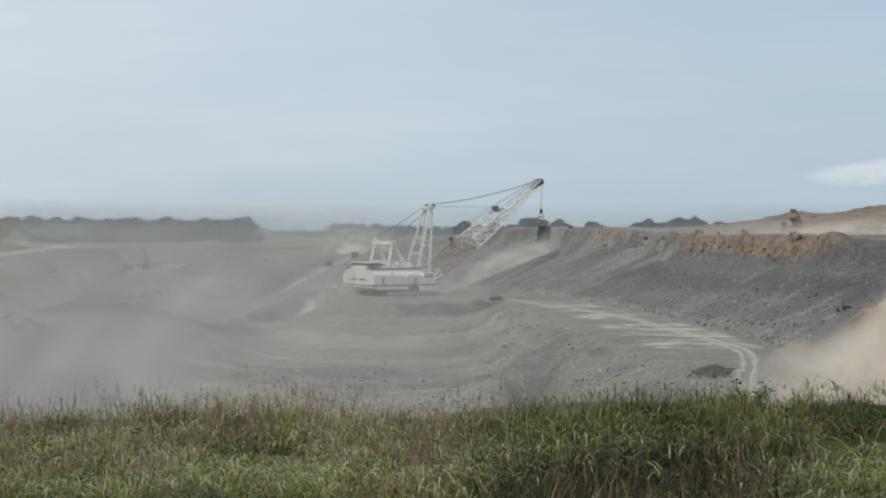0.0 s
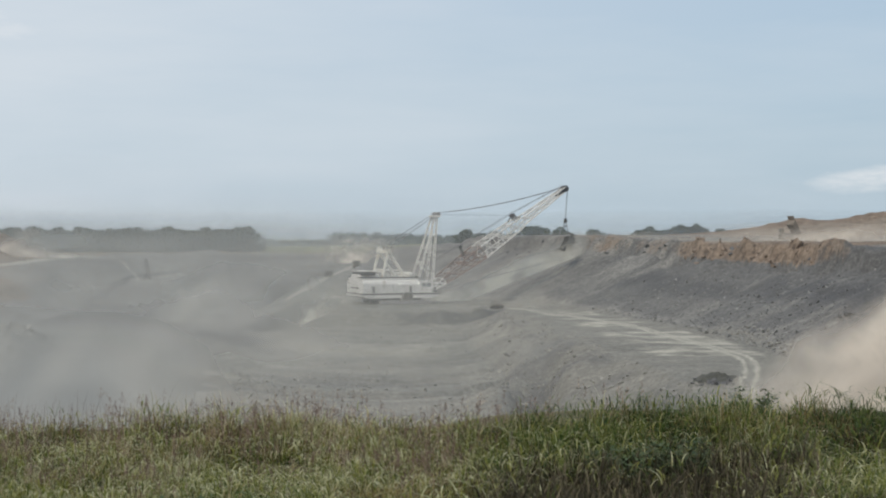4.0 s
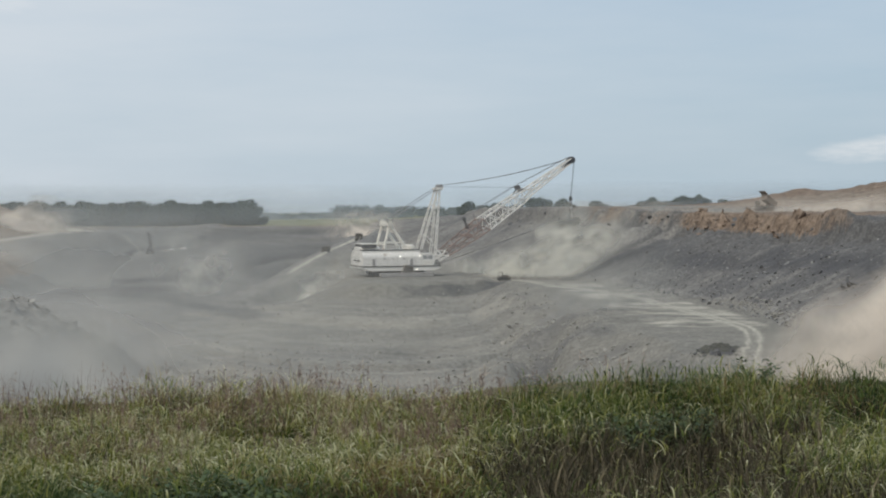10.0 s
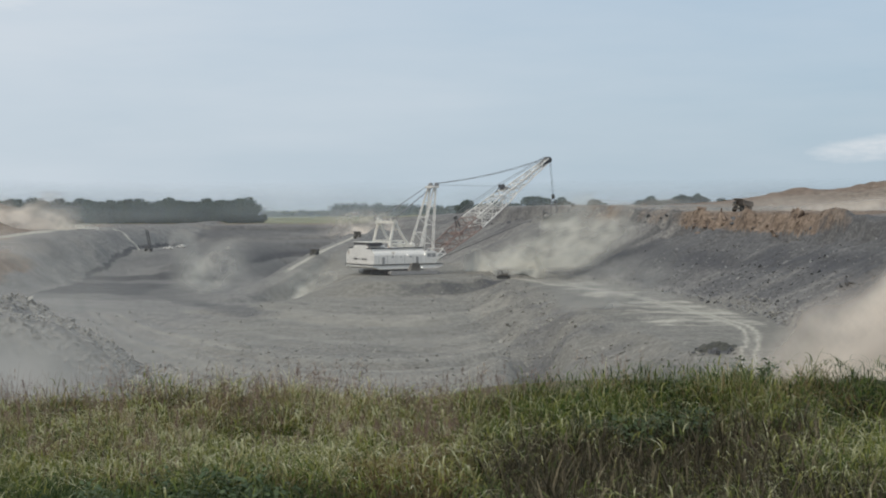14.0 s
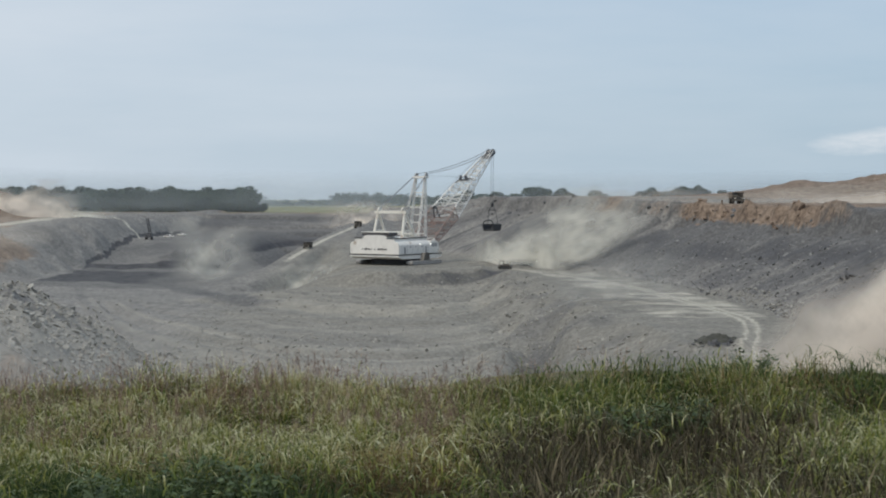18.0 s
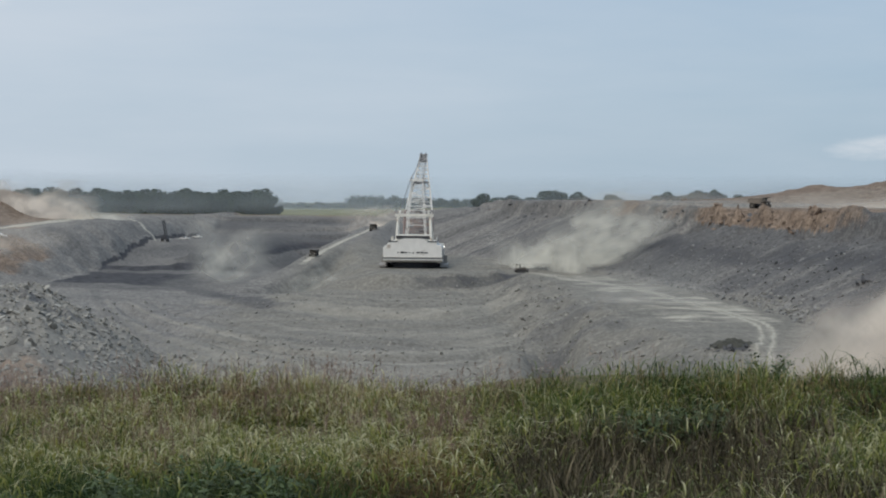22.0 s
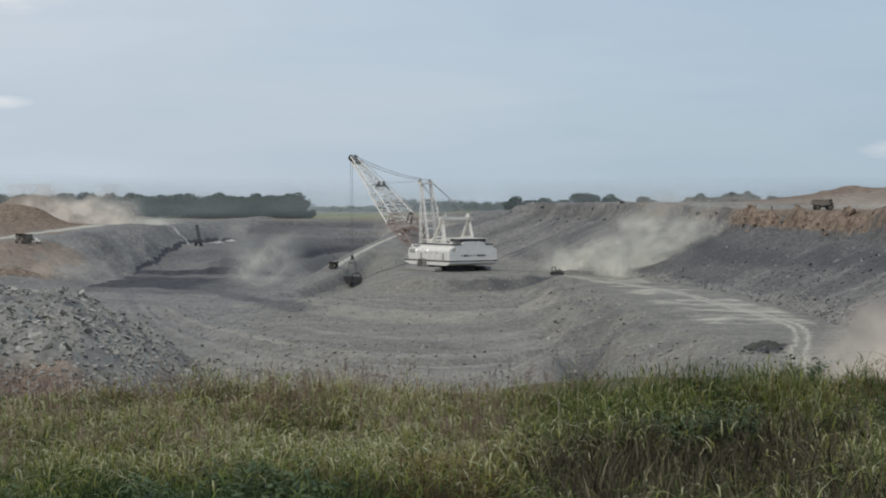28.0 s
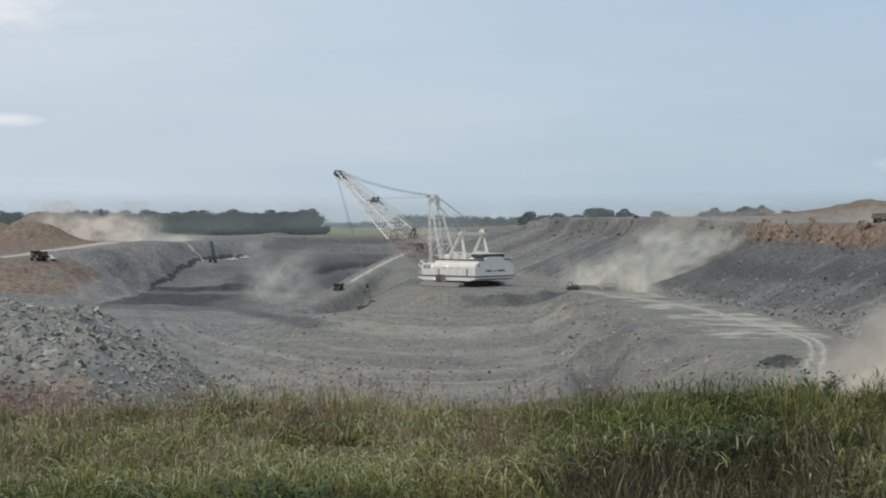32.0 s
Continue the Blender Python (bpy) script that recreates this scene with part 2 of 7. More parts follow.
    # dark coal heap at the end of the cut
    z = z + 2.2 * np.exp(-((X + 99) / 7.0) ** 2 - ((Y - 574) / 8.0) ** 2) * (1 + 0.8 * fbm(X / 3, Y / 4, 3))
    # rubble bank close by on the left
    side_x = X * 235 / np.maximum(Y, 110) + 4 * wob
    rub = np.interp(side_x, [-80, -65, -62, -55, -50, -46, -41], [1.03, 0.98, 0.86, 0.62, 0.36, 0.14, 0.0]) * smooth(125, 200, Y) * (1 - smooth(238, 272, Y))
    z = z + 14.4 * rub + 1.3 * rub * fbm(X / 7, Y / 7, 4)
    # dark heap by the bend of the road
    z = z + (1.6 + 1.0 * fbm(X / 1.8, Y / 1.8, 3)) * (np.exp(-((X - 36.0) / 3.0) ** 2 - ((Y - 203) / 3.0) ** 2) + 0.5 * np.exp(-((X - 39.4) / 1.5) ** 2 - ((Y - 203) / 2.5) ** 2))
    # ramp climbing the wall close by on the right
    dr, ar = near_line(X, Y, WALL_RAMP)
    zr = np.interp(ar, [0, 0.5, 1], [-18.0, -12.4, -0.5])
    z = z + (zr - z) * (1 - smooth(4.5, 11, dr))
    # ramp down the flank of the ridge
    dp, _ = near_line(X, Y, RAMP)
    zp = np.interp(Y, [455, 489, 514, 538, 577, 610, 672], [-23.8, -20.0, -17.1, -15.0, -12.2, -10.4, -8.6])
    z = z + (zp - z) * (1 - smooth(3.2, 8.5, dp))
    # roads are graded smooth
    z = z + 1.1 * fbm(X / 26, Y / 34, 4) * smooth(-45, -85, X) * smooth(420, 480, Y) * (1 - smooth(760, 830, Y))
    rough = 0.6 * fbm(X / 6, Y / 6, 4) * smooth(40, 90, Y) * (1 - 0.7 * smooth(700, 900, Y))
    for line, wide in ((ROAD, 4.5), (RAMP, 3.5), (HILL_ROAD, 6), (WALL_RAMP, 5)):
        d, _ = near_line(X, Y, line)
        rough = rough * (0.25 + 0.75 * smooth(wide * 0.6, wide * 1.6, d))
    z = z + rough
    # levelled pad under the machine
    z = z + (-16.85 - z) * (1 - smooth(15, 21, np.hypot(X + 12.2, Y - 450)))
    # near brow where the camera stands
    brow = 0.30 * smooth(1, 8, Y) + 0.16 * fbm(X / 2, Y / 2, 3) + (0.0055 + 0.0165 * smooth(-1.5, 3, X)) * np.clip(Y, 0, 15)
    k = smooth(17, 62, Y)
    return brow * (1 - k) + z * k


def ground_at(x, y):
    return float(land(np.array([x]), np.array([y]))[0])


# ---------------------------------------------------------------- materials
def mat(name):
    m = bpy.data.materials.new(name)
    m.use_nodes = True
    n, l = m.node_tree.nodes, m.node_tree.links
    return m, n, l, n["Principled BSDF"]


def tone(name, col, var=0.25, scale=3.0, rough=0.8, metal=0.0, bump=0.0, rust=None, rust_amount=0.0):
    """Painted, rusted or mineral surface with grain at two scales."""
    m, n, l, b = mat(name)
    co = n.new("ShaderNodeTexCoord")
    fine = n.new("ShaderNodeTexNoise")
    fine.inputs["Scale"].default_value, fine.inputs["Detail"].default_value = scale * 6, 5
    coarse = n.new("ShaderNodeTexNoise")
    coarse.inputs["Scale"].default_value, coarse.inputs["Detail"].default_value = scale, 4
    l.new(co.outputs["Object"], fine.inputs["Vector"])
    l.new(co.outputs["Object"], coarse.inputs["Vector"])
    add = n.new("ShaderNodeMath")
    add.operation = "ADD"
    l.new(fine.outputs["Fac"], add.inputs[0])
    l.new(coarse.outputs["Fac"], add.inputs[1])
    ramp = n.new("ShaderNodeValToRGB")
    e = ramp.color_ramp.elements
    e[0].position, e[1].position = 0.30, 0.70
    e[0].color = (*[max(0, c * (1 - var)) for c in col], 1)
    e[1].color = (*[min(1, c * (1 + var)) for c in col], 1)
    half = n.new("ShaderNodeMath")
    half.operation = "MULTIPLY"
    half.inputs[1].default_value = 0.5
    l.new(add.outputs[0], half.inputs[0])
    l.new(half.outputs[0], ramp.inputs[0])
    out = ramp.outputs[0]
    if rust:
        rn = n.new("ShaderNodeTexNoise")
        rn.inputs["Scale"].default_value, rn.inputs["Detail"].default_value = scale * 0.7, 8
        l.new(co.outputs["Object"], rn.inputs["Vector"])
        rr = n.new("ShaderNodeMapRange")
        rr.inputs[1].default_value, rr.inputs[2].default_value = 0.72 - rust_amount * 0.4, 0.80 - rust_amount * 0.3
        l.new(rn.outputs["Fac"], rr.inputs[0])
        mx = n.new("ShaderNodeMix")
        mx.data_type = "RGBA"
        mx.inputs[7].default_value = (*rust, 1)
        l.new(rr.outputs[0], mx.inputs[0])
        l.new(out, mx.inputs[6])
        out = mx.outputs[2]
    l.new(out, b.inputs["Base Color"])
    b.inputs["Roughness"].default_value, b.inputs["Metallic"].default_value = rough, metal
    if bump:
        bp = n.new("ShaderNodeBump")
        bp.inputs["Strength"].default_value, bp.inputs["Distance"].default_value = bump, 0.05
        l.new(half.outputs[0], bp.inputs["Height"])
        l.new(bp.outputs[0], b.inputs["Normal"])
    return m


def ground_material():
    m, n, l, b = mat("mine_ground")
    co = n.new("ShaderNodeTexCoord")

    def noise_of(scale, detail, stretch=None, rough=0.6):
        t = n.new("ShaderNodeTexNoise")
        t.inputs["Scale"].default_value, t.inputs["Detail"].default_value, t.inputs["Roughness"].default_value = scale, detail, rough
        if stretch:
            mp = n.new("ShaderNodeMapping")
            mp.inputs["Scale"].default_value = stretch
            l.new(co.outputs["Object"], mp.inputs[0])
            l.new(mp.outputs[0], t.inputs["Vector"])
        else:
            l.new(co.outputs["Object"], t.inputs["Vector"])
        return t.outputs["Fac"]

    def ramp_of(src, lo, hi, a, c):
        r = n.new("ShaderNodeValToRGB")
        r.color_ramp.elements[0].position, r.color_ramp.elements[1].position = lo, hi
        r.color_ramp.elements[0].color, r.color_ramp.elements[1].color = (*a, 1), (*c, 1)
        l.new(src, r.inputs[0])
        return r.outputs[0]

    def mix(fac, a, c):
        x = n.new("ShaderNodeMix")
        x.data_type = "RGBA"
        if isinstance(fac, float):
            x.inputs[0].default_value = fac
        else:
            l.new(fac, x.inputs[0])
        l.new(a, x.inputs[6])
        l.new(c, x.inputs[7])
        return x.outputs[2]

    def mask(name, wobble, lo=0.35, hi=0.65):
        a = n.new("ShaderNodeAttribute")
        a.attribute_name = name
        s = n.new("ShaderNodeMath")
        s.operation = "MULTIPLY_ADD"
        s.inputs[1].default_value, s.inputs[2].default_value = 0.5, -0.25
        l.new(wobble, s.inputs[0])
        t = n.new("ShaderNodeMath")
        t.operation = "ADD"
        l.new(a.outputs["Fac"], t.inputs[0])
        l.new(s.outputs[0], t.inputs[1])
        r = n.new("ShaderNodeMapRange")
        r.inputs[1].default_value, r.inputs[2].default_value = lo, hi
        l.new(t.outputs[0], r.inputs[0])
        return r.outputs[0]

    big, mid, fine = noise_of(0.035, 5), noise_of(0.35, 6), noise_of(2.2, 6, rough=0.7)
    streak = noise_of(0.22, 5, (0.16, 1.0, 0.05))
    speck = noise_of(0.9, 4, None, 0.75)
    shale = ramp_of(big, 0.35, 0.65, (0.142, 0.134, 0.124), (0.244, 0.230, 0.206))
    shale = mix(0.45, shale, ramp_of(mid, 0.35, 0.68, (0.088, 0.085, 0.084), (0.305, 0.292, 0.268)))
    shale = mix(0.35, shale, ramp_of(streak, 0.38, 0.62, (0.098, 0.096, 0.098), (0.293, 0.283, 0.268)))
    shale = mix(0.40, shale, ramp_of(speck, 0.40, 0.62, (0.069, 0.067, 0.068), (0.366, 0.352, 0.326)))
    pale = ramp_of(mid, 0.3, 0.7, (0.335, 0.316, 0.268), (0.49, 0.462, 0.392))
    floor_c = ramp_of(streak, 0.3, 0.7, (0.141, 0.134, 0.117), (0.246, 0.233, 0.201))
    floor_c = mix(0.30, floor_c, ramp_of(speck, 0.40, 0.62, (0.092, 0.088, 0.083), (0.375, 0.357, 0.323)))
    clay = ramp_of(mid, 0.3, 0.7, (0.148, 0.107, 0.082), (0.310, 0.230, 0.174))
    clay = mix(0.35, clay, ramp_of(speck, 0.40, 0.62, (0.085, 0.066, 0.052), (0.33, 0.27, 0.21)))
    crack = noise_of(0.55, 5, (1.0, 1.0, 0.35), 0.72)
    clay = mix(ramp_of(crack, 0.38, 0.50, (0.85, 0.85, 0.85), (0.0, 0.0, 0.0)), clay, ramp_of(fine, 0.3, 0.7, (0.055, 0.042, 0.035), (0.11, 0.082, 0.064)))
    scree = ramp_of(mid, 0.3, 0.7, (0.082, 0.080, 0.081), (0.131, 0.128, 0.127))
    scree = mix(0.30, scree, ramp_of(speck, 0.42, 0.62, (0.059, 0.058, 0.059), (0.26, 0.255, 0.245)))
    coal = ramp_of(mid, 0.3, 0.7, (0.037, 0.037, 0.041), (0.091, 0.091, 0.098))
    field = ramp_of(big, 0.35, 0.65, (0.15, 0.16, 0.085), (0.26, 0.245, 0.14))
    soil = ramp_of(mid, 0.3, 0.7, (0.073, 0.061, 0.037), (0.146, 0.122, 0.073))
    col = mix(mask("floor_dust", mid, 0.3, 0.9), shale, floor_c)
    col = mix(mask("band", fine, 0.35, 1.1), col, ramp_of(mid, 0.3, 0.7, (0.214, 0.202, 0.177), (0.314, 0.297, 0.257)))
    col = mix(mask("scree", fine, 0.25, 0.85), col, scree)
    # this mask holds the coal and also the painted shade of the bench scarp
    col = mix(mask("coal", mid), col, coal)
    col = mix(mask("clay", mid), col, clay)
    col = mix(mask("road", mid, 0.25, 0.8), col, pale)
    col = mix(mask("field", big), col, field)
    col = mix(mask("soil", mid), col, soil)
    gr = n.new("ShaderNodeMix")
    gr.data_type, gr.blend_type = "RGBA", "OVERLAY"
    gr.inputs[0].default_value = 0.6
    l.new(col, gr.inputs[6])
    l.new(ramp_of(fine, 0.3, 0.7, (0.25, 0.25, 0.25), (0.75, 0.75, 0.75)), gr.inputs[7])
    l.new(gr.outputs[2], b.inputs["Base Color"])
    b.inputs["Roughness"].default_value = 0.95
    b.inputs["Specular IOR Level"].default_value = 0.15
    h = n.new("ShaderNodeMath")
    h.operation = "ADD"
    l.new(fine, h.inputs[0])
    l.new(speck, h.inputs[1])
    bp = n.new("ShaderNodeBump")
    bp.inputs["Strength"].default_value, bp.inputs["Distance"].default_value = 0.32, 0.2
    l.new(h.outputs[0], bp.inputs["Height"])
    l.new(bp.outputs[0], b.inputs["Normal"])
    return m


GROUND = ground_material()
WHITE = tone("white_paint", (0.73, 0.705, 0.66), 0.10, 0.6, 0.55, rust=(0.42, 0.36, 0.30), rust_amount=0.15)
CREAM = tone("cream_paint", (0.70, 0.67, 0.60), 0.12, 0.8, 0.6, rust=(0.30, 0.20, 0.14), rust_amount=0.25)
RUSTY = tone("rusted_steel", (0.27, 0.195, 0.17), 0.35, 1.2, 0.85)
STEEL = tone("dark_steel", (0.07, 0.07, 0.075), 0.35, 1.5, 0.6, 0.3)
ROPE = tone("wire_rope", (0.20, 0.20, 0.205), 0.2, 4, 0.6, 0.4)
GLASS_DARK = tone("tinted_glass", (0.03, 0.035, 0.04), 0.1, 1, 0.12)
YELLOW = tone("dusty_yellow_paint", (0.12, 0.105, 0.085), 0.25, 1.2, 0.7, rust=(0.16, 0.12, 0.08), rust_amount=0.3)
TYRE = tone("tyre_rubber", (0.035, 0.033, 0.03), 0.3, 2, 0.9)
BODY_BROWN = tone("worn_truck_body", (0.125, 0.11, 0.095), 0.35, 1.0, 0.8)
BARK = tone("bark", (0.09, 0.07, 0.05), 0.3, 2, 0.95)


# ---------------------------------------------------------------- ground: one sheet to the horizon
def build_ground():
    u = np.concatenate([np.linspace(-3.2, -0.5, 22)[:-1], np.linspace(-0.5, -0.33, 16)[:-1], np.linspace(-0.33, 0.33, 400),
                        np.linspace(0.33, 0.5, 16)[1:], np.linspace(0.5, 3.2, 22)[1:]])
    v = np.concatenate([np.linspace(-45, 10, 40)[:-1], np.linspace(10, 150, 60)[:-1], np.linspace(150, 460, 330)[:-1],
                        np.linspace(460, 840, 200)[:-1], np.geomspace(840, 4600, 70)])
    Y = np.repeat(v, len(u)).reshape(len(v), len(u))
    X = u[None, :] * (Y + 50)
    Z = land(X, Y)
    verts = np.stack([X, Y, Z], -1).reshape(-1, 3)
    nu, nv = len(u), len(v)
    i = (np.arange(nv - 1)[:, None] * nu + np.arange(nu - 1)[None, :]).reshape(-1)
    faces = np.stack([i, i + 1, i + nu + 1, i + nu], 1)
    me = bpy.data.meshes.new("ground")
    me.vertices.add(len(verts))
    me.vertices.foreach_set("co", verts.ravel())
    me.loops.add(faces.size)
    me.loops.foreach_set("vertex_index", faces.ravel())
    me.polygons.add(len(faces))
    me.polygons.foreach_set("loop_start", np.arange(0, faces.size, 4))
    me.polygons.foreach_set("use_smooth", np.ones(len(faces), bool))
    me.update()
    wob = fbm(X / 18, Y / 18, 4)
    toe, run = toe_x(Y), np.interp(Y, [150, 300, 420, 560, 760], [40, 34, 33, 36, 44])
    s = (X - toe) / run
    cap = np.interp(Y, [300, 420, 480, 640, 800], [0.4, 1.0, 2.8, 2.6, -2.0])
    frac = (Z + 17.1) / (cap + 17.1)
    clay = smooth(0.735, 0.79, frac + 0.05 * wob + 0.05 * fbm(X / 5, Y / 5, 3)) * smooth(0.6, 0.75, s) * smooth(60, 120, Y) * (1 - smooth(900, 1100, Y))
    clay = clay * np.interp(Y, [0, 300, 325, 350, 390, 412, 430, 470, 520, 600, 900], [0.15, 0.15, 0.42, 0.8, 0.96, 0.92, 0.40, 0.52, 0.30, 0.30, 0.3]) * (0.98 + 0.75 * fbm(X / 7, Y / 7, 3))
    clay = np.maximum(clay, smooth(-150, -175, X) * smooth(540, 600, Y) * (1 - smooth(740, 800, Y)))
    clay = np.maximum(clay, (0.92 + 0.4 * wob + 0.45 * fbm(X / 6 + 3, Y / 10, 3)) * smooth(-130, -140, X) * smooth(461, 470, Y + 8 * wob) * (1 - smooth(510, 545, Y + 8 * wob)))
    clay = np.maximum(clay, (0.52 + 0.9 * wob) * smooth(-150, -160, X) * smooth(530, 560, Y) * (1 - smooth(740, 800, Y)))
    clay = np.maximum(clay, (0.5 + 0.7 * wob) * smooth(775, 800, Y + 0.25 * (X + 80) + 14 * fbm(X / 23, Y / 31, 3)) * (1 - smooth(845, 870, Y)) * (1 - smooth(-30, -10, X)))
    d1, _ = near_line(X, Y, ROAD)
    d2, _ = near_line(X, Y, RAMP)
    d3, _ = near_line(X, Y, HILL_ROAD)
    road = np.maximum.reduce([(0.32 + 0.10 * smooth(245, 275, Y)) * (1 - smooth(1.2, 3.0, d1)) * (0.9 + 0.8 * wob), 1.05 * (0.72 + 0.28 * smooth(232, 250, Y)) * (1 - smooth(0.12, 0.58, np.abs(d1 - 0.85))), 0.9 * (1 - smooth(0.4, 1.7, d2)) * smooth(492, 512, Y), 1.2 * (1 - smooth(2.5, 4.5, d3))])
    road = np.maximum(road, 0.35 * smooth(0.95, 1.15, s) * smooth(395, 420, Y) * (1 - smooth(560, 700, Y)) * (X < 170))
    pan = smooth(3, 8, X - edge_x(Y)) * smooth(1, 5, toe - X) * smooth(228, 245, Y) * (1 - smooth(400, 430, Y))
    road = np.maximum(road, pan * (0.36 + 1.0 * fbm(X / 26 + Y / 60, Y / 3.5, 4) + 0.4 * fbm(X / 5, Y / 5, 2)))
    coal = 0 * X
    d_lip = lip_of(X, Y)
    coal = np.maximum(coal, 0.95 * smooth(-2.0, -1.2, d_lip) * (1 - smooth(-0.1, 0.5, d_lip)) * smooth(536, 552, Y) * (1 - smooth(700, 760, Y)))
    coal = np.maximum(coal, 0.9 * smooth(550, 554, Y + 14 * fbm(X / 23, Y / 31, 3) + 3 * fbm(X / 6, Y / 9, 2)) * (1 - smooth(559, 562, Y + 14 * fbm(X / 23, Y / 31, 3) + 3 * fbm(X / 6, Y / 9, 2))) * smooth(-70, -84, X) * smooth(-3, 1, -d_lip))
    # no coal here: shade of the bench's front scarp, painted with the coal colour
    front = np.interp(X, [-30, -15, 0, 17, 30], [412, 404, 407, 420, 430]) + 0.7 * fbm(X / 23, Y / 31, 3)
    coal = np.maximum(coal, (0.50 + 0.2 * wob) * smooth(-6.8, -5.2, Y - front) * (1 - smooth(-0.8, 0.2, Y - front)) * smooth(-20, -9, X) * (1 - smooth(17, 22, X)))
    layer = 0.44 + 1.3 * fbm(Z / 2.6, X / 70, 3)
    coal = np.maximum(coal, 0.85 * layer * smooth(560, 640, Y) * (1 - smooth(700, 790, Y)) * (1 - smooth(-40, -25, X)) * smooth(-135, -110, X))
    coal = np.maximum(coal, 0.55 * np.exp(-((s - 0.5 - 0.25 * wob) / 0.22) ** 2) * (Y < 430) * (Y > 120))
    clay = np.maximum(clay, 0.85 * smooth(72, 100, X) * smooth(455, 480, Y) * (1 - smooth(1000, 1200, Y)))
    heap = np.exp(-((X - 36.5) / 2.6) ** 2 - ((Y - 203) / 3.5) ** 2)
    coal = np.maximum(coal, 0.6 * smooth(0.3, 0.6, heap))
    coal = np.maximum(coal, 0.45 * smooth(0.15, 0.5, np.exp(-((X + 99) / 7.0) ** 2 - ((Y - 574) / 8.0) ** 2)))
    d5, _ = near_line(X, Y, HILL_TRACK)
    road = np.maximum(road, 0.95 * (1 - smooth(0.5, 1.8, d5)))
    field = smooth(815, 860, Y + 10 * wob) * (1 - smooth(100, 160, X))
    soil = 1 - smooth(24, 40, Y)
    dusty = smooth(-70, -40, X) * (1 - smooth(0.0, 0.12, s)) * smooth(100, 200, Y) * (1 - smooth(520, 620, Y)) * 0.9
    q = band_of(X, Y) + 5 * fbm(X / 23, Y / 31, 3)
    band = (0.40 + 1.75 * fbm(q / 5.0, X / 110, 3) + 0.5 * fbm(X / 14, Y / 17, 3)) * smooth(-140, -60, X) * (1 - smooth(-22, -12, X - edge_x(Y) - 11 * smooth(280, 315, Y))) * smooth(90, 180, Y) * (1 - smooth(398, 410, Y))
    fall = fbm((Y + 0.12 * X) / 7.5, X / 60, 3) + 0.6 * vnoise((Y + 0.12 * X) / 2.2, X / 35)
    scree = (0.86 + (0.85 + 0.45 * smooth(425, 465, Y)) * fall) * smooth(0.02, 0.14, s) * (1 - smooth(0.95, 1.05, s)) * smooth(100, 160, Y) * (1 - smooth(690, 760, Y)) * np.interp(Y, [435, 480, 540], [1.0, 0.62, 0.52])
    scree = np.maximum(scree, (0.75 + 0.9 * fbm(Z / 2.2, X / 60, 3)) * smooth(-128, -112, X) * (1 - smooth(-46, -34, X)) * smooth(565, 600, Y) * (1 - smooth(790, 820, Y)))
    scree = np.maximum(scree, (0.20 + 0.9 * fbm(q / 12 + 4.4, X / 120, 3)) * smooth(-128, -100, X) * (1 - smooth(-5, 12, X)) * smooth(230, 300, Y) * (1 - smooth(395, 405, Y) * smooth(-60, -30, X)) * (1 - smooth(440, 470, Y)))
    on_slope = smooth(-21, -16, X - edge_x(Y) - 10 * smooth(280, 315, Y)) * (1 - smooth(-3, 1, X - edge_x(Y))) * smooth(150, 190, Y) * (1 - smooth(400, 420, Y))
    scree = np.maximum(scree, (0.36 + 0.6 * fbm((Y + 0.35 * X) / 6, X / 30, 3)) * on_slope)
    # shade in the gully bed, painted with the dark scree colour
    gd, _ = near_line(X, Y, [(25, 352), (20, 300), (15.5, 255), (13, 225)])
    scree = np.maximum(scree, 0.8 * (1 - smooth(0.4, 2.4, gd + 1.5 * wob)) * (1 - smooth(265, 305, Y)))
    d6, _ = near_line(X, Y, DARK_TRACK)
    scree = np.maximum(scree, (0.85 + 0.5 * wob) * (1 - smooth(2.5, 8.0, d6 + 5 * wob)) * (1 - smooth(-50, -28, X)))
    coal = np.maximum(coal, (0.46 + 0.3 * wob) * (1 - smooth(1.5, 5.0, d6 + 5 * wob)) * (1 - smooth(-66, -46, X)))
    shelf_dark = smooth(-1, 1, -d_lip) * (1 - smooth(-100, -78, X + 8 * wob)) * smooth(463, 471, Y + 0.25 * (X + 110) + 6 * wob) * (1 - smooth(528, 540, Y + 10 * wob))
    scree = np.maximum(scree, 0.9 * shelf_dark)
    coal = np.maximum(coal, 0.85 * shelf_dark * (1 + 0.6 * wob))
    rubble = smooth(-42, -52, X * 235 / np.maximum(Y, 110) + 5 * wob) * smooth(120, 150, Y) * (1 - smooth(255, 280, Y))
    scree = scree * (1 - rubble)
    clay = np.maximum(clay, (0.46 + 0.7 * fbm(X / 9, Y / 12, 3)) * smooth(-30, -44, X) * smooth(110, 130, Y) * (1 - smooth(165, 190, Y)))
    band = np.maximum(band, (0.50 + 1.0 * fbm(X / 3, Y / 3, 3)) * rubble)
    scree = np.maximum(scree, (0.10 + 0.9 * fbm(X / 5 + 2, Y / 7, 3)) * rubble)
    scree = np.maximum(scree, (0.72 + 0.5 * wob) * smooth(-1, 1, -d_lip) * (1 - smooth(-78, -52, X + 6 * wob)) * smooth(425, 455, Y) * (1 - smooth(600, 640, Y)))
    scree = np.maximum(scree, (0.32 + 0.6 * wob) * smooth(0, 2, d_lip) * smooth(440, 470, Y) * (1 - smooth(640, 700, Y)) * (X > -150))
    d4, _ = near_line(X, Y, WALL_RAMP)
    road = np.maximum(road, 0.8 * (1 - smooth(3, 6, d4)))
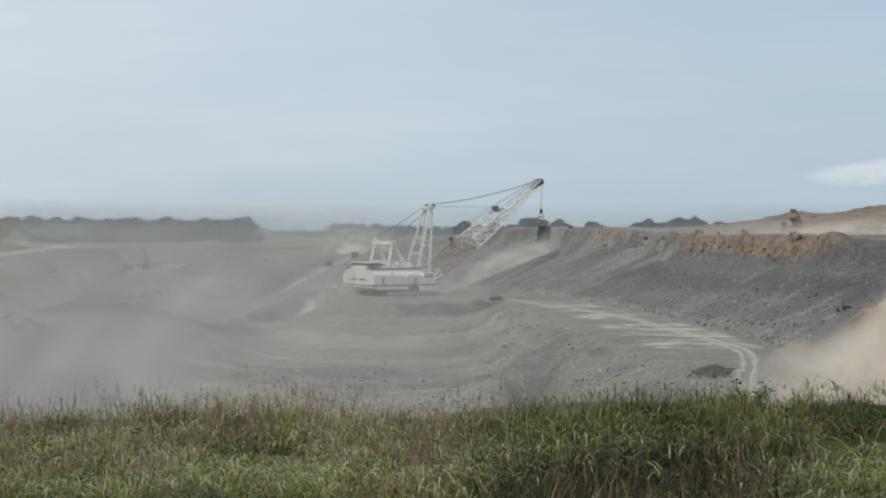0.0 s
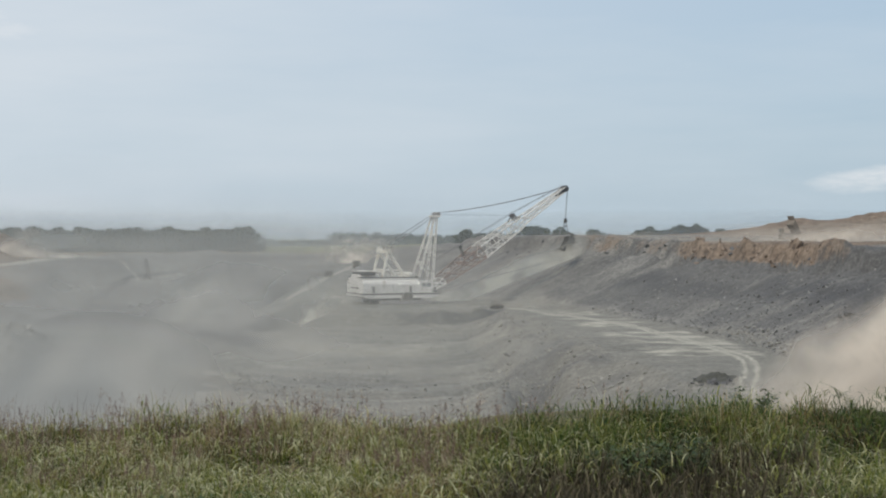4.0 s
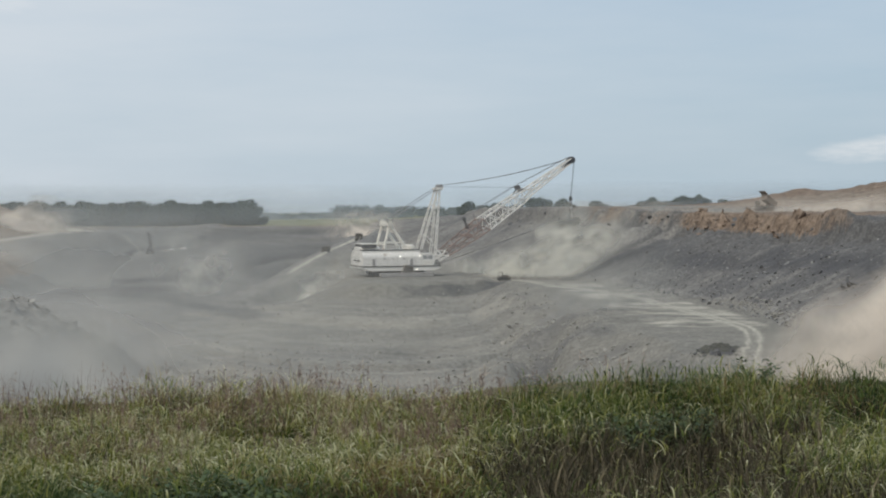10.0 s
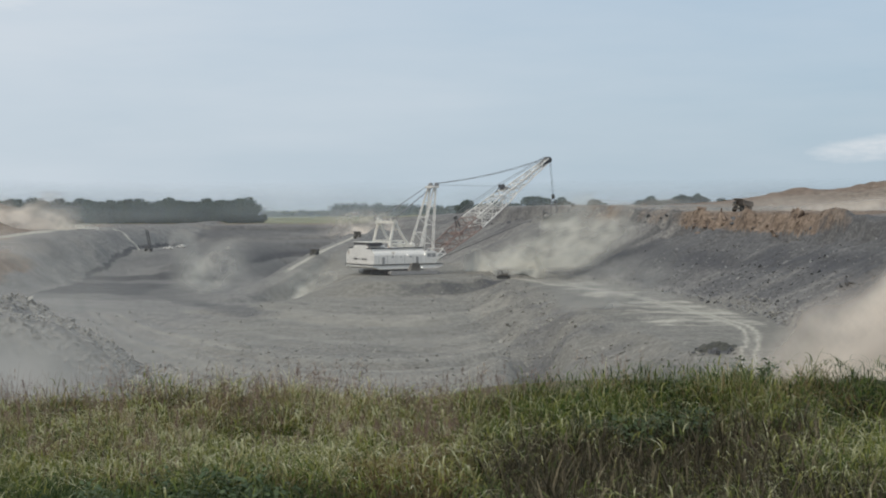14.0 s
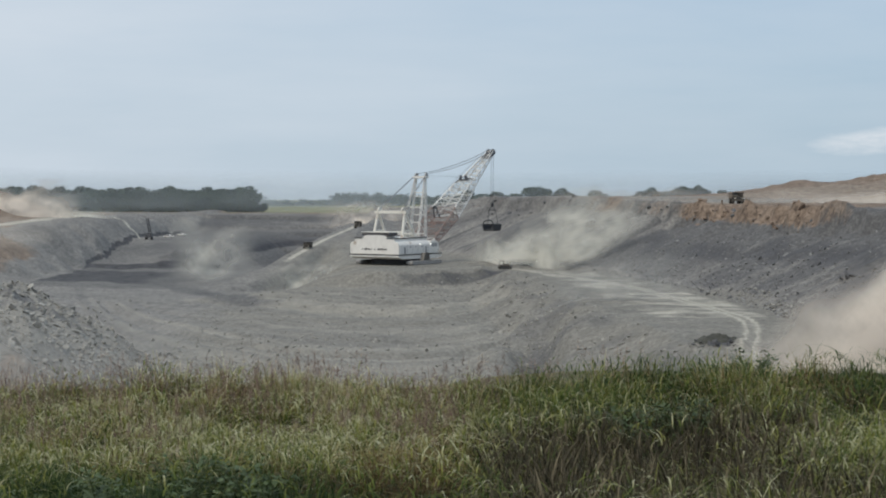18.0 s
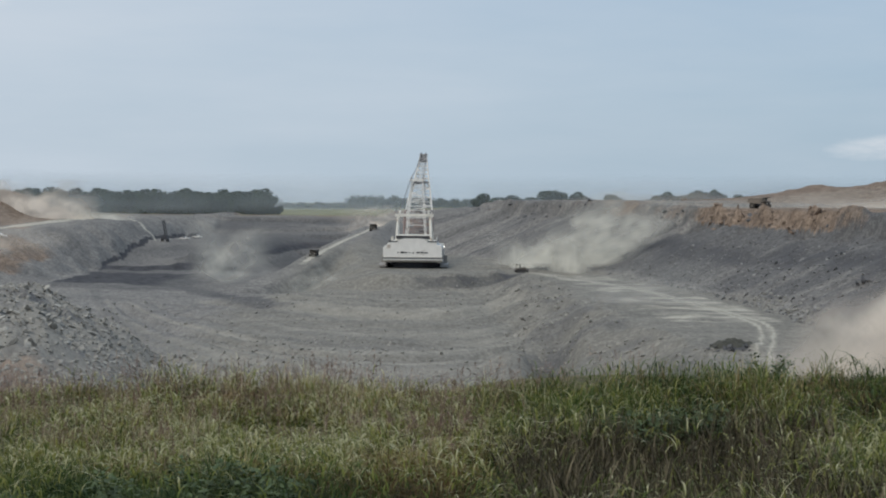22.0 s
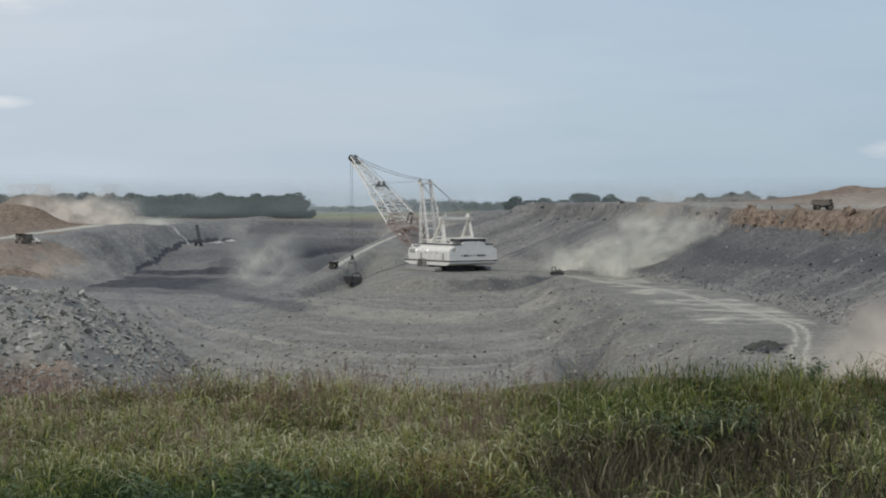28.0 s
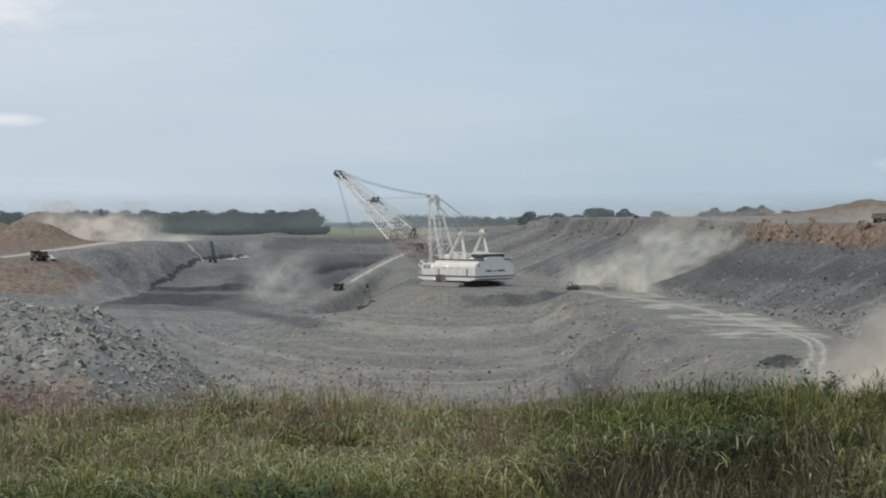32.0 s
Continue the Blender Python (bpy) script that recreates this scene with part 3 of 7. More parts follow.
    for name, arr in (("band", band), ("scree", scree), ("clay", clay), ("road", road), ("coal", coal), ("field", field), ("soil", soil), ("floor_dust", dusty)):
        at = me.attributes.new(name, "FLOAT", "POINT")
        at.data.foreach_set("value", np.ascontiguousarray(np.broadcast_to(arr, X.shape), dtype=np.float32).ravel())
    me.materials.append(GROUND)
    ob = new("ground", me)
    return tagged(ob, "grey shale pit floor and benches with pale haul roads", "ground", kind="structure")


build_ground()


# ---------------------------------------------------------------- mesh helpers
def part(name, bm, material, parent, label=""):
    """One mesh object under a thing or a part (parent None: a thing of one mesh)."""
    me = bpy.data.meshes.new(name)
    bm.to_mesh(me)
    bm.free()
    me.materials.append(material)
    ob = new(name, me)
    ob.parent = parent
    if label:
        ob["label"] = label
    return ob


def box(bm, x0, x1, y0, y1, z0, z1, bevel=0.0):
    m = Matrix.LocRotScale(((x0 + x1) / 2, (y0 + y1) / 2, (z0 + z1) / 2), None, (x1 - x0, y1 - y0, z1 - z0))
    r = bmesh.ops.create_cube(bm, size=1.0, matrix=m)
    if bevel:
        edges = list({e for v in r["verts"] for e in v.link_edges})
        bmesh.ops.bevel(bm, geom=edges, offset=bevel, segments=2, affect="EDGES")
    return r["verts"]


def rod(bm, a, b, r0, r1=None, n=6):
    a, b = Vector(a), Vector(b)
    m = Matrix.Translation((a + b) / 2) @ (b - a).to_track_quat("Z", "Y").to_matrix().to_4x4()
    bmesh.ops.create_cone(bm, cap_ends=True, segments=n, radius1=r0, radius2=r0 if r1 is None else r1, depth=(b - a).length, matrix=m)


def tube(bm, pts, r, n=6):
    """One unbroken round bar through several points."""
    rings = []
    for k, p in enumerate(pts):
        way = (pts[min(k + 1, len(pts) - 1)] - pts[max(k - 1, 0)]).to_track_quat("Z", "Y").to_matrix()
        rings.append([bm.verts.new(p + way @ Vector((r * math.cos(6.2832 * j / n), r * math.sin(6.2832 * j / n), 0))) for j in range(n)])
    for a, b in zip(rings, rings[1:]):
        for j in range(n):
            bm.faces.new((a[j], a[(j + 1) % n], b[(j + 1) % n], b[j]))
    bm.faces.new(rings[0][::-1])
    bm.faces.new(rings[-1])


def disc(bm, c, axis, r, w, n=20):
    c, axis = Vector(c), Vector(axis).normalized()
    rod(bm, c - axis * w / 2, c + axis * w / 2, r, r, n)


def prism(bm, profile, x0, x1):
    """A closed outline of (y, z) swept from x0 to x1."""
    a = [bm.verts.new((x0, y, z)) for y, z in profile]
    b = [bm.verts.new((x1, y, z)) for y, z in profile]
    k = len(profile)
    bm.faces.new(a)
    bm.faces.new(b[::-1])
    for i in range(k):
        bm.faces.new((a[i], b[i], b[(i + 1) % k], a[(i + 1) % k]))
    bmesh.ops.recalc_face_normals(bm, faces=bm.faces)


def prism_y(bm, profile, y0, y1):
    """A closed outline of (x, z) swept from y0 to y1."""
    a = [bm.verts.new((x, y0, z)) for x, z in profile]
    b = [bm.verts.new((x, y1, z)) for x, z in profile]
    k = len(profile)
    bm.faces.new(a)
    bm.faces.new(b[::-1])
    for i in range(k):
        bm.faces.new((a[i], b[i], b[(i + 1) % k], a[(i + 1) % k]))
    bmesh.ops.recalc_face_normals(bm, faces=bm.faces)


def glow(name, col, strength):
    m, n, l, b = mat(name)
    b.inputs["Base Color"].default_value = (*col, 1)
    b.inputs["Emission Color"].default_value = (*col, 1)
    b.inputs["Emission Strength"].default_value = strength
    return m


LAMP = glow("lamp_glow", (1.0, 0.97, 0.9), 2.5)
BLACK = tone("black_trim", (0.03, 0.03, 0.032), 0.2, 2, 0.6)
SHEAVE = tone("worn_sheave_steel", (0.15, 0.15, 0.155), 0.35, 1.5, 0.6, 0.2)
LOUVRE = tone("dark_louvre", (0.05, 0.05, 0.055), 0.3, 2, 0.7)
DRIVE = tone("dusty_drive_steel", (0.21, 0.195, 0.175), 0.3, 1.5, 0.85)
CAB_GLASS = tone("dusty_cab_glass", (0.30, 0.30, 0.30), 0.2, 2, 0.3)
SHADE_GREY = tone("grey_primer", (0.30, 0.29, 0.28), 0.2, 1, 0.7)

# ---------------------------------------------------------------- dragline
AXIS = (-12.17, 450.0, -16.75)
TIP = Vector((0, 52.8, 33.65))
FOOT = Vector((0, 9.6, 4.0))


def build_dragline():
    d = tagged(new("dragline"), "white walking dragline with a long lattice boom on the pit bench", "dragline")
    # base tub
    bm = bmesh.new()
    rod(bm, (0, -0.5, 0), (0, -0.5, 1.0), 8.0, 8.0, 40)
    rod(bm, (0, -0.5, 1.0), (0, -0.5, 1.65), 7.3, 7.3, 40)
    part("tub", bm, STEEL, d, "dark round steel base tub")
    # revolving frame
    bm = bmesh.new()
    prism(bm, [(-13.2, 2.75), (9.8, 2.75), (9.8, 2.3), (7.5, 1.65), (-11.0, 1.65), (-13.2, 2.3)], -8.9, 8.9)
    part("revolving_frame", bm, WHITE, d)
    for y0, y1, x0, x1 in ((-13.32, 9.9, 9.0, 9.06), (-13.32, 9.9, -9.06, -9.0), (-13.34, -13.24, -9.06, 9.06), (9.84, 9.92, -9.0, 9.0)):
        bm = bmesh.new()
        box(bm, x0, x1, y0, y1, 2.78, 3.05)
        part("rubbing_strip", bm, BLACK, d, "black stripe round the deck edge")
    bm = bmesh.new()
    box(bm, -8.95, 8.95, -13.22, 9.85, 2.76, 3.08)
    part("deck", bm, CREAM, d)
    # machinery house, two tiers with sloped shoulders
    bm = bmesh.new()
    prism_y(bm, [(-8.9, 3.1), (8.9, 3.1), (8.9, 5.7), (8.5, 6.35), (7.3, 6.75), (7.15, 7.6), (-7.15, 7.6), (-7.3, 6.75), (-8.5, 6.35), (-8.9, 5.7)], -13.0, 4.0)
    bmesh.ops.bevel(bm, geom=list(bm.edges), offset=0.08, segments=2, affect="EDGES")
    part("house_wall", bm, WHITE, d)
    bm = bmesh.new()
    prism_y(bm, [(-4.4, 7.55), (4.4, 7.55), (3.7, 8.2), (2.6, 8.45), (-2.6, 8.45), (-3.7, 8.2)], -13.02, -7.0)
    part("roof_hump", bm, WHITE, d)
    for s in (-1, 1):
        bm = bmesh.new()
        box(bm, s * 7.25 - 0.12, s * 7.25 + 0.12, -13.05, 4.05, 7.45, 7.75)
        part("roof_edge", bm, BLACK, d, "black roof edge trim")
        bm = bmesh.new()
        box(bm, min(s * 4.5, s * 7.1), max(s * 4.5, s * 7.1), -13.1, -13.0, 7.45, 7.75)
        part("roof_edge", bm, BLACK, d, "black roof edge trim")
        # panel seams and doors along the side
        for k, y in enumerate((-11.4, -8.6, -5.8, -3.0, -0.2, 2.4)):
            bm = bmesh.new()
            box(bm, s * 8.9 - 0.03, s * 8.9 + 0.03, y - 0.04, y + 0.04, 3.2, 5.6)
            part("seam", bm, SHADE_GREY, d)
        for y in (-9.9, 1.2):
            bm = bmesh.new()
            box(bm, s * 8.9 - 0.05, s * 8.9 + 0.05, y - 0.45, y + 0.45, 3.15, 5.1, 0.03)
            part("side_door", bm, SHADE_GREY, d)
        for y, w in ((-6.9, 0.3), (-4.2, 0.22), (-1.0, 0.3)):
            bm = bmesh.new()
            box(bm, s * 8.92 - 0.05, s * 8.92 + 0.05, y - w, y + w, 4.9, 5.3, 0.02)
            part("vent", bm, SHADE_GREY, d)
        # work lamps
        for y, z in ((-2.2, 5.75), (3.6, 5.75), (2.7, 2.0)):
            bm = bmesh.new()
            bmesh.ops.create_uvsphere(bm, u_segments=10, v_segments=8, radius=0.12, matrix=Matrix.Translation((s * 9.05, y, z)))
            part("work_lamp", bm, LAMP, d, "lit white work lamp")
        # operator's cab at each front corner
        bm = bmesh.new()
        prism(bm, [(4.1, 3.1), (7.7, 3.1), (8.3, 4.6), (7.9, 6.2), (7.2, 6.6), (4.1, 6.6)], s * 7.3 - 1.5, s * 7.3 + 1.5)
        bmesh.ops.bevel(bm, geom=list(bm.edges), offset=0.07, segments=2, affect="EDGES")
        cab = part("cab", bm, WHITE, d)
        for y0, y1 in ((4.6, 5.9), (6.1, 7.4)):
            bm = bmesh.new()
            box(bm, s * 8.8 - 0.03, s * 8.8 + 0.03, y0, y1, 4.9, 6.0)
            part("cab_window", bm, CAB_GLASS, cab, "dusty grey tinted window")
        bm = bmesh.new()
        prism(bm, [(8.3, 4.7), (8.36, 4.7), (7.98, 6.1), (7.92, 6.1)], s * 7.3 - 1.25, s * 7.3 + 1.25)
        part("cab_window", bm, CAB_GLASS, cab, "dusty grey tinted window")
        # walking shoe with its drive
        bm = bmesh.new()
        prism(bm, [(-8.2, 0.25), (-7.6, 0.0), (6.8, 0.0), (7.4, 0.25), (7.4, 0.85), (6.9, 1.1), (-7.7, 1.1), (-8.2, 0.85)], s * 9.3 - 1.15, s * 9.3 + 1.15)
        shoe = part("walking_shoe", bm, SHADE_GREY, d, "long grey steel walking shoe")
        bm = bmesh.new()
        prism(bm, [(-1.9, 1.1), (1.9, 1.1), (1.1, 3.3), (-1.1, 3.3)], s * 9.3 - 0.8, s * 9.3 + 0.8)
        part("leg", bm, DRIVE, shoe)
        bm = bmesh.new()
        disc(bm, (s * 9.5, 0, 2.1), (1, 0, 0), 1.3, 1.2)
        part("eccentric", bm, DRIVE, d, "dusty brown round walking cam")
        # stairs and rails on the deck
        bm = bmesh.new()
        for y in np.arange(-12.8, 9.7, 1.5):
            if y > 4.2:
                rod(bm, (s * 8.8, y, 3.08), (s * 8.8, y, 4.15), 0.05, n=5)
        rod(bm, (s * 8.8, 4.3, 4.15), (s * 8.8, 9.7, 4.15), 0.05, n=5)
        rod(bm, (s * 8.8, 4.3, 3.65), (s * 8.8, 9.7, 3.65), 0.04, n=5)
        part("deck_rail", bm, CREAM, d)
        bm = bmesh.new()
        for y in np.arange(-6.5, 3.9, 1.3):
            rod(bm, (s * 6.9, y, 7.6), (s * 6.9, y, 8.65), 0.045, n=5)
        for z in (8.1, 8.65):
            rod(bm, (s * 6.9, -6.5, z), (s * 6.9, 3.9, z), 0.045, n=5)
        part("roof_rail", bm, CREAM, d)
    # unreadable marks on the rear wall
    for x0, x1, z0, z1 in ((-4.6, -4.1, 4.3, 4.6), (-3.6, -2.5, 4.2, 4.75), (-2.3, -1.6, 4.25, 4.65), (-1.2, -0.8, 4.3, 4.6), (0.0, 0.35, 4.2, 4.6),
                           (1.2, 2.3, 4.25, 4.7), (2.5, 3.3, 4.3, 4.75), (3.5, 4.6, 4.25, 4.6)):
        bm = bmesh.new()
        box(bm, x0, x1, -13.06, -13.0, z0, z1)
        part("marking", bm, BLACK, d, "dark faded marking bar")
    # ventilation box on the rear roof
    bm = bmesh.new()
    box(bm, -5.0, 5.0, -12.4, -8.2, 8.3, 9.2)
    vent = part("roof_ventilator", bm, LOUVRE, d, "dark louvred ventilator box")
    bm = bmesh.new()
    box(bm, -5.2, 5.2, -12.6, -8.0, 9.2, 9.38)
    part("ventilator_cap", bm, CREAM, vent)
    for x in (-3.8, 0.2, 3.6):
        bm = bmesh.new()
        rod(bm, (x, 2.2, 7.6), (x, 2.2, 8.2), 0.9, 0.9, 14)
        bmesh.ops.create_uvsphere(bm, u_segments=14, v_segments=8, radius=1.05, matrix=Matrix.Translation((x, 2.2, 8.3)) @ Matrix.Diagonal((1, 1, 0.75, 1)))
        part("roof_fan", bm, CREAM, d)
    # rear gantry (A-frame)
    for s in (-1, 1):
        for y0, lean in ((-6.2, 0.5), (0.7, 0.9)):
            bm = bmesh.new()
            rod(bm, (s * (5.2 + lean * 0.2), y0, 7.5), (s * 4.9, -4.3, 15.1), 0.46, 0.40, 8)
            part("gantry_leg", bm, CREAM, d)
        bm = bmesh.new()
        rod(bm, (s * 5.2, -6.0, 9.6), (s * 5.2, -0.6, 9.6), 0.2, n=6)
        part("gantry_tie", bm, CREAM, d)
        for y in (-5.1, -3.6):
            bm = bmesh.new()
            rod(bm, (s * 5.5, y, 15.4), (s * 5.5, y, 16.0), 0.12, n=6)
            box(bm, s * 5.5 - 0.45, s * 5.5 + 0.45, y - 0.3, y + 0.3, 15.95, 16.5)
            part("floodlight", bm, SHADE_GREY, d)
        bm = bmesh.new()
        disc(bm, (s * 4.4, -4.3, 15.4), (1, 0, 0), 0.95, 0.4)
        part("gantry_sheave", bm, CREAM, d)
    bm = bmesh.new()
    box(bm, -5.9, 5.9, -5.0, -3.6, 14.5, 15.35, 0.08)
    part("gantry_beam", bm, CREAM, d)
    for y, z in ((-6.0, 9.2), (0.2, 8.6)):
        bm = bmesh.new()
        rod(bm, (-5.2, y, z), (5.2, y, z), 0.24)
        part("gantry_crossbar", bm, CREAM, d)
    # mast: four lattice columns meeting under the head
    head = Vector((0, 11.76, 25.8))
    for s in (-1, 1):
        for base_y, w in ((9.4, 0.42), (5.4, 0.34)):
            a = Vector((s * 3.2, base_y, 3.1 if base_y > 6 else 7.5))
            b = Vector((s * 1.75, head.y - (0.3 if base_y > 6 else 0.9), head.z - 0.8))
            bm = bmesh.new()
            for ox, oy in ((-1, -1), (1, -1), (1, 1), (-1, 1)):
                rod(bm, a + Vector((ox, oy, 0)) * w * 0.8, b + Vector((ox, oy, 0)) * w * 0.45, 0.075, n=5)
            n = 11
            for k in range(n):
                p, q = a.lerp(b, k / n), a.lerp(b, (k + 1) / n)
                f, g = w * (0.8 - 0.35 * k / n), w * (0.8 - 0.35 * (k + 1) / n)
                sg = 1 if k % 2 else -1
                for oy in (-1, 1):
                    rod(bm, p + Vector((-sg * f, oy * f, 0)), q + Vector((sg * g, oy * g, 0)), 0.042, n=4)
                for ox in (-1, 1):
                    rod(bm, p + Vector((ox * f, -sg * f, 0)), q + Vector((ox * g, sg * g, 0)), 0.042, n=4)
            part("mast_leg", bm, WHITE, d)
    for t in (0.25, 0.5, 0.75):
        bm = bmesh.new()
        x = 3.2 + (1.75 - 3.2) * t
        yf, yr = 9.4 + (11.46 - 9.4) * t, 5.4 + (10.86 - 5.4) * t
        zf, zr = 3.1 + 21.9 * t, 7.5 + 17.5 * t
        rod(bm, (-x, yf, zf), (x, yf, zf), 0.13, n=5)
        rod(bm, (-x, yr, zr), (x, yr, zr), 0.13, n=5)
        for s in (-1, 1):
            rod(bm, (s * x, yf, zf), (s * x, yr, zr), 0.12, n=5)
        part("mast_brace", bm, WHITE, d)
    bm = bmesh.new()
    box(bm, -2.4, 2.4, head.y - 1.5, head.y + 0.6, head.z - 0.9, head.z - 0.3, 0.05)
    part("mast_head", bm, WHITE, d)
    for s in (-1, 1):
        bm = bmesh.new()
        disc(bm, (s * 1.8, head.y, head.z), (1, 0, 0), 0.7, 0.4)
        part("mast_sheave", bm, SHADE_GREY, d, "grey rope sheave")
    # boom: two lattice legs closing towards the point
    along = (TIP - FOOT).normalized()
    up = Vector((1, 0, 0)).cross(along).normalized()
    length = (TIP - FOOT).length

    def chord(s, level, t):
        wide = np.interp(t, [0, 0.3, 0.62, 1.0], [4.2, 4.7, 3.0, 1.05])
        deep = np.interp(t, [0, 0.12, 0.36, 0.63, 0.68, 1.0], [0.35, 1.1, 1.85, 1.6, 1.0, 0.5])
        return FOOT + along * (length * t) + Vector((s * wide, 0, 0)) + up * (level * deep)

    cuts = [(0.0, 0.08, 2, WHITE, ""), (0.08, 0.36, 6, RUSTY, "rust-brown lower boom lattice"), (0.36, 1.0, 14, WHITE, "")]
    for t0, t1, m, material, label in cuts:
        for s in (-1, 1):
            for level in (-1, 1):
                bm = bmesh.new()
                tube(bm, [chord(s, level, t0 + (t1 - t0) * k / m) for k in range(m + 1)], 0.20)
                part("boom_chord", bm, material, d, label)
            for k in range(m):
                a, b = t0 + (t1 - t0) * k / m, t0 + (t1 - t0) * (k + 1) / m
                g = 1 if k % 2 else -1
                for p, q, r in ((chord(s, g, a), chord(s, -g, b), 0.13), (chord(s, -1, b), chord(s, 1, b), 0.10)):
                    bm = bmesh.new()
                    rod(bm, p, q, r, n=5)
                    part("boom_lacing", bm, material, d, label)
        for level in (-1, 1):
            for k in range(0, m):
                a, b = t0 + (t1 - t0) * k / m, t0 + (t1 - t0) * (k + 1) / m
                g = 1 if k % 2 else -1
                for p, q, r in ((chord(-1, level, b), chord(1, level, b), 0.12), (chord(g, level, a), chord(-g, level, b), 0.10)):
                    bm = bmesh.new()
                    rod(bm, p, q, r, n=5)
                    part("boom_cross_brace", bm, material, d, label)
    for s in (-1, 1):
        bm = bmesh.new()
        box(bm, s * 4.2 - 0.5, s * 4.2 + 0.5, 9.0, 10.2, 3.05, 4.5)
        part("boom_foot", bm, STEEL, d)
    # catwalk on the boom
    bm = bmesh.new()
    for k in range(30):
        t = 0.38 + 0.6 * k / 30
        a, b = chord(1, 1, t), chord(1, 1, t + 0.02)
        rod(bm, a, a + up * 1.0, 0.04, n=4)
        rod(bm, a + up * 1.0, b + up * 1.0, 0.04, n=4)
    part("boom_catwalk_rail", bm, WHITE, d)
    # deflection sheaves part of the way up
    mid = FOOT + along * (length * 0.645) + up * 1.7
    bm = bmesh.new()
    for s in (-1, 1):
        rod(bm, chord(s, 1, 0.62), mid + Vector((s * 1.2, 0, 0)) + up * 1.0, 0.15)
        rod(bm, chord(s, 1, 0.67), mid + Vector((s * 1.2, 0, 0)) + up * 1.0, 0.15)
    box(bm, mid.x - 1.5, mid.x + 1.5, mid.y - 0.4, mid.y + 0.4, mid.z - 0.1, mid.z + 0.5)
    part("deflection_frame", bm, SHEAVE, d, "dark sheave frame on the boom")
    for s in (-1, 1):
        bm = bmesh.new()
        disc(bm, mid + Vector((s * 0.9, 0, 0)) + up * 1.2, (1, 0, 0), 0.65, 0.3)
        part("deflection_sheave", bm, SHEAVE, d)
    low = FOOT + along * (length * 0.27) + up * 2.0
    bm = bmesh.new()
    for s in (-1, 1):
        rod(bm, low + Vector((s * 1.0, 0, 0)) - up * 0.6, low + Vector((s * 0.6, -0.8, 2.4)), 0.16)
    box(bm, -0.6, 0.6, low.y - 1.2, low.y - 0.4, low.z + 2.1, low.z + 2.9, 0.1)
    part("boom_tower", bm, STEEL, d, "dark rope guide tower on the boom")
    bm = bmesh.new()
    box(bm, -1.4, 1.4, low.y - 2.0, low.y + 1.2, low.z - 2.5, low.z - 1.7, 0.1)
    part("boom_platform", bm, RUSTY, d, "rust-brown platform inside the boom")
    # boom point
    bm = bmesh.new()
    prism(bm, [(TIP.y - 2.6, TIP.z - 2.2), (TIP.y + 0.9, TIP.z - 0.3), (TIP.y + 0.6, TIP.z + 0.7), (TIP.y - 2.2, TIP.z - 0.7)], -1.35, 1.35)
    part("boom_point", bm, STEEL, d, "dark boom point head")
    for s in (-1, 1):
        bm = bmesh.new()
        disc(bm, TIP + Vector((s * 0.8, 0, 0.1)), (1, 0, 0), 1.0, 0.35, 24)
        part("point_sheave", bm, SHEAVE, d, "dark point sheave")
    # fixed ropes
    for s in (-1, 1):
        for off in (0.0, 0.5):
            bm = bmesh.new()
            a, b = head + Vector((s * (1.8 + off * 0.4), 0, 0.4)), TIP + Vector((s * (0.9 + off * 0.3), -0.8, 0.5))
            prev = a
            for k in range(1, 13):
                t = k / 12
                p = a.lerp(b, t) - Vector((0, 0, 1.1 * 4 * t * (1 - t)))
                rod(bm, prev, p, 0.06, n=5)
                if k % 2 == 0 and k < 12 and off == 0.0:
                    box(bm, p.x - 0.09, p.x + 0.09, p.y - 0.25, p.y + 0.25, p.z - 0.10, p.z + 0.10)
                prev = p
            part("boom_pendant", bm, ROPE, d, "dark steel pendant rope")
        bm = bmesh.new()
        for off in (0.0, 0.45):
            rod(bm, head + Vector((s * (1.8 + off * 0.4), 0, 0.3)), (s * (4.2 + off), -4.3, 15.9), 0.075, n=5)
        part("backstay", bm, ROPE, d, "dark backstay rope")
        bm = bmesh.new()
        rod(bm, TIP + Vector((s * 0.8, -1.0, 0.9)), mid + Vector((s * 0.9, 0, 0)) + up * 2.0, 0.06, n=5)
        rod(bm, mid + Vector((s * 0.9, 0, 0)) + up * 2.0, (s * 1.5, 3.5, 8.0), 0.06, n=5)
        part("hoist_line", bm, ROPE, d, "hoist rope along the boom")
        bm = bmesh.new()
        rod(bm, head + Vector((s * 1.6, 0.3, 0)), mid + Vector((s * 1.1, 0, 0)) + up * 1.2, 0.022, n=5)
        part("mid_stay", bm, ROPE, d)
    # fairlead
    bm = bmesh.new()
    box(bm, -2.2, 2.2, 9.2, 10.8, 2.0, 3.9, 0.1)
    for s in (-1, 1):
        disc(bm, (s * 1.2, 10.9, 3.0), (1, 0, 0), 0.8, 0.4)
    part("fairlead", bm, STEEL, d)
    return d


DRAGLINE = build_dragline()
DRAGLINE.scale = (0.94, 1.0, 1.0)


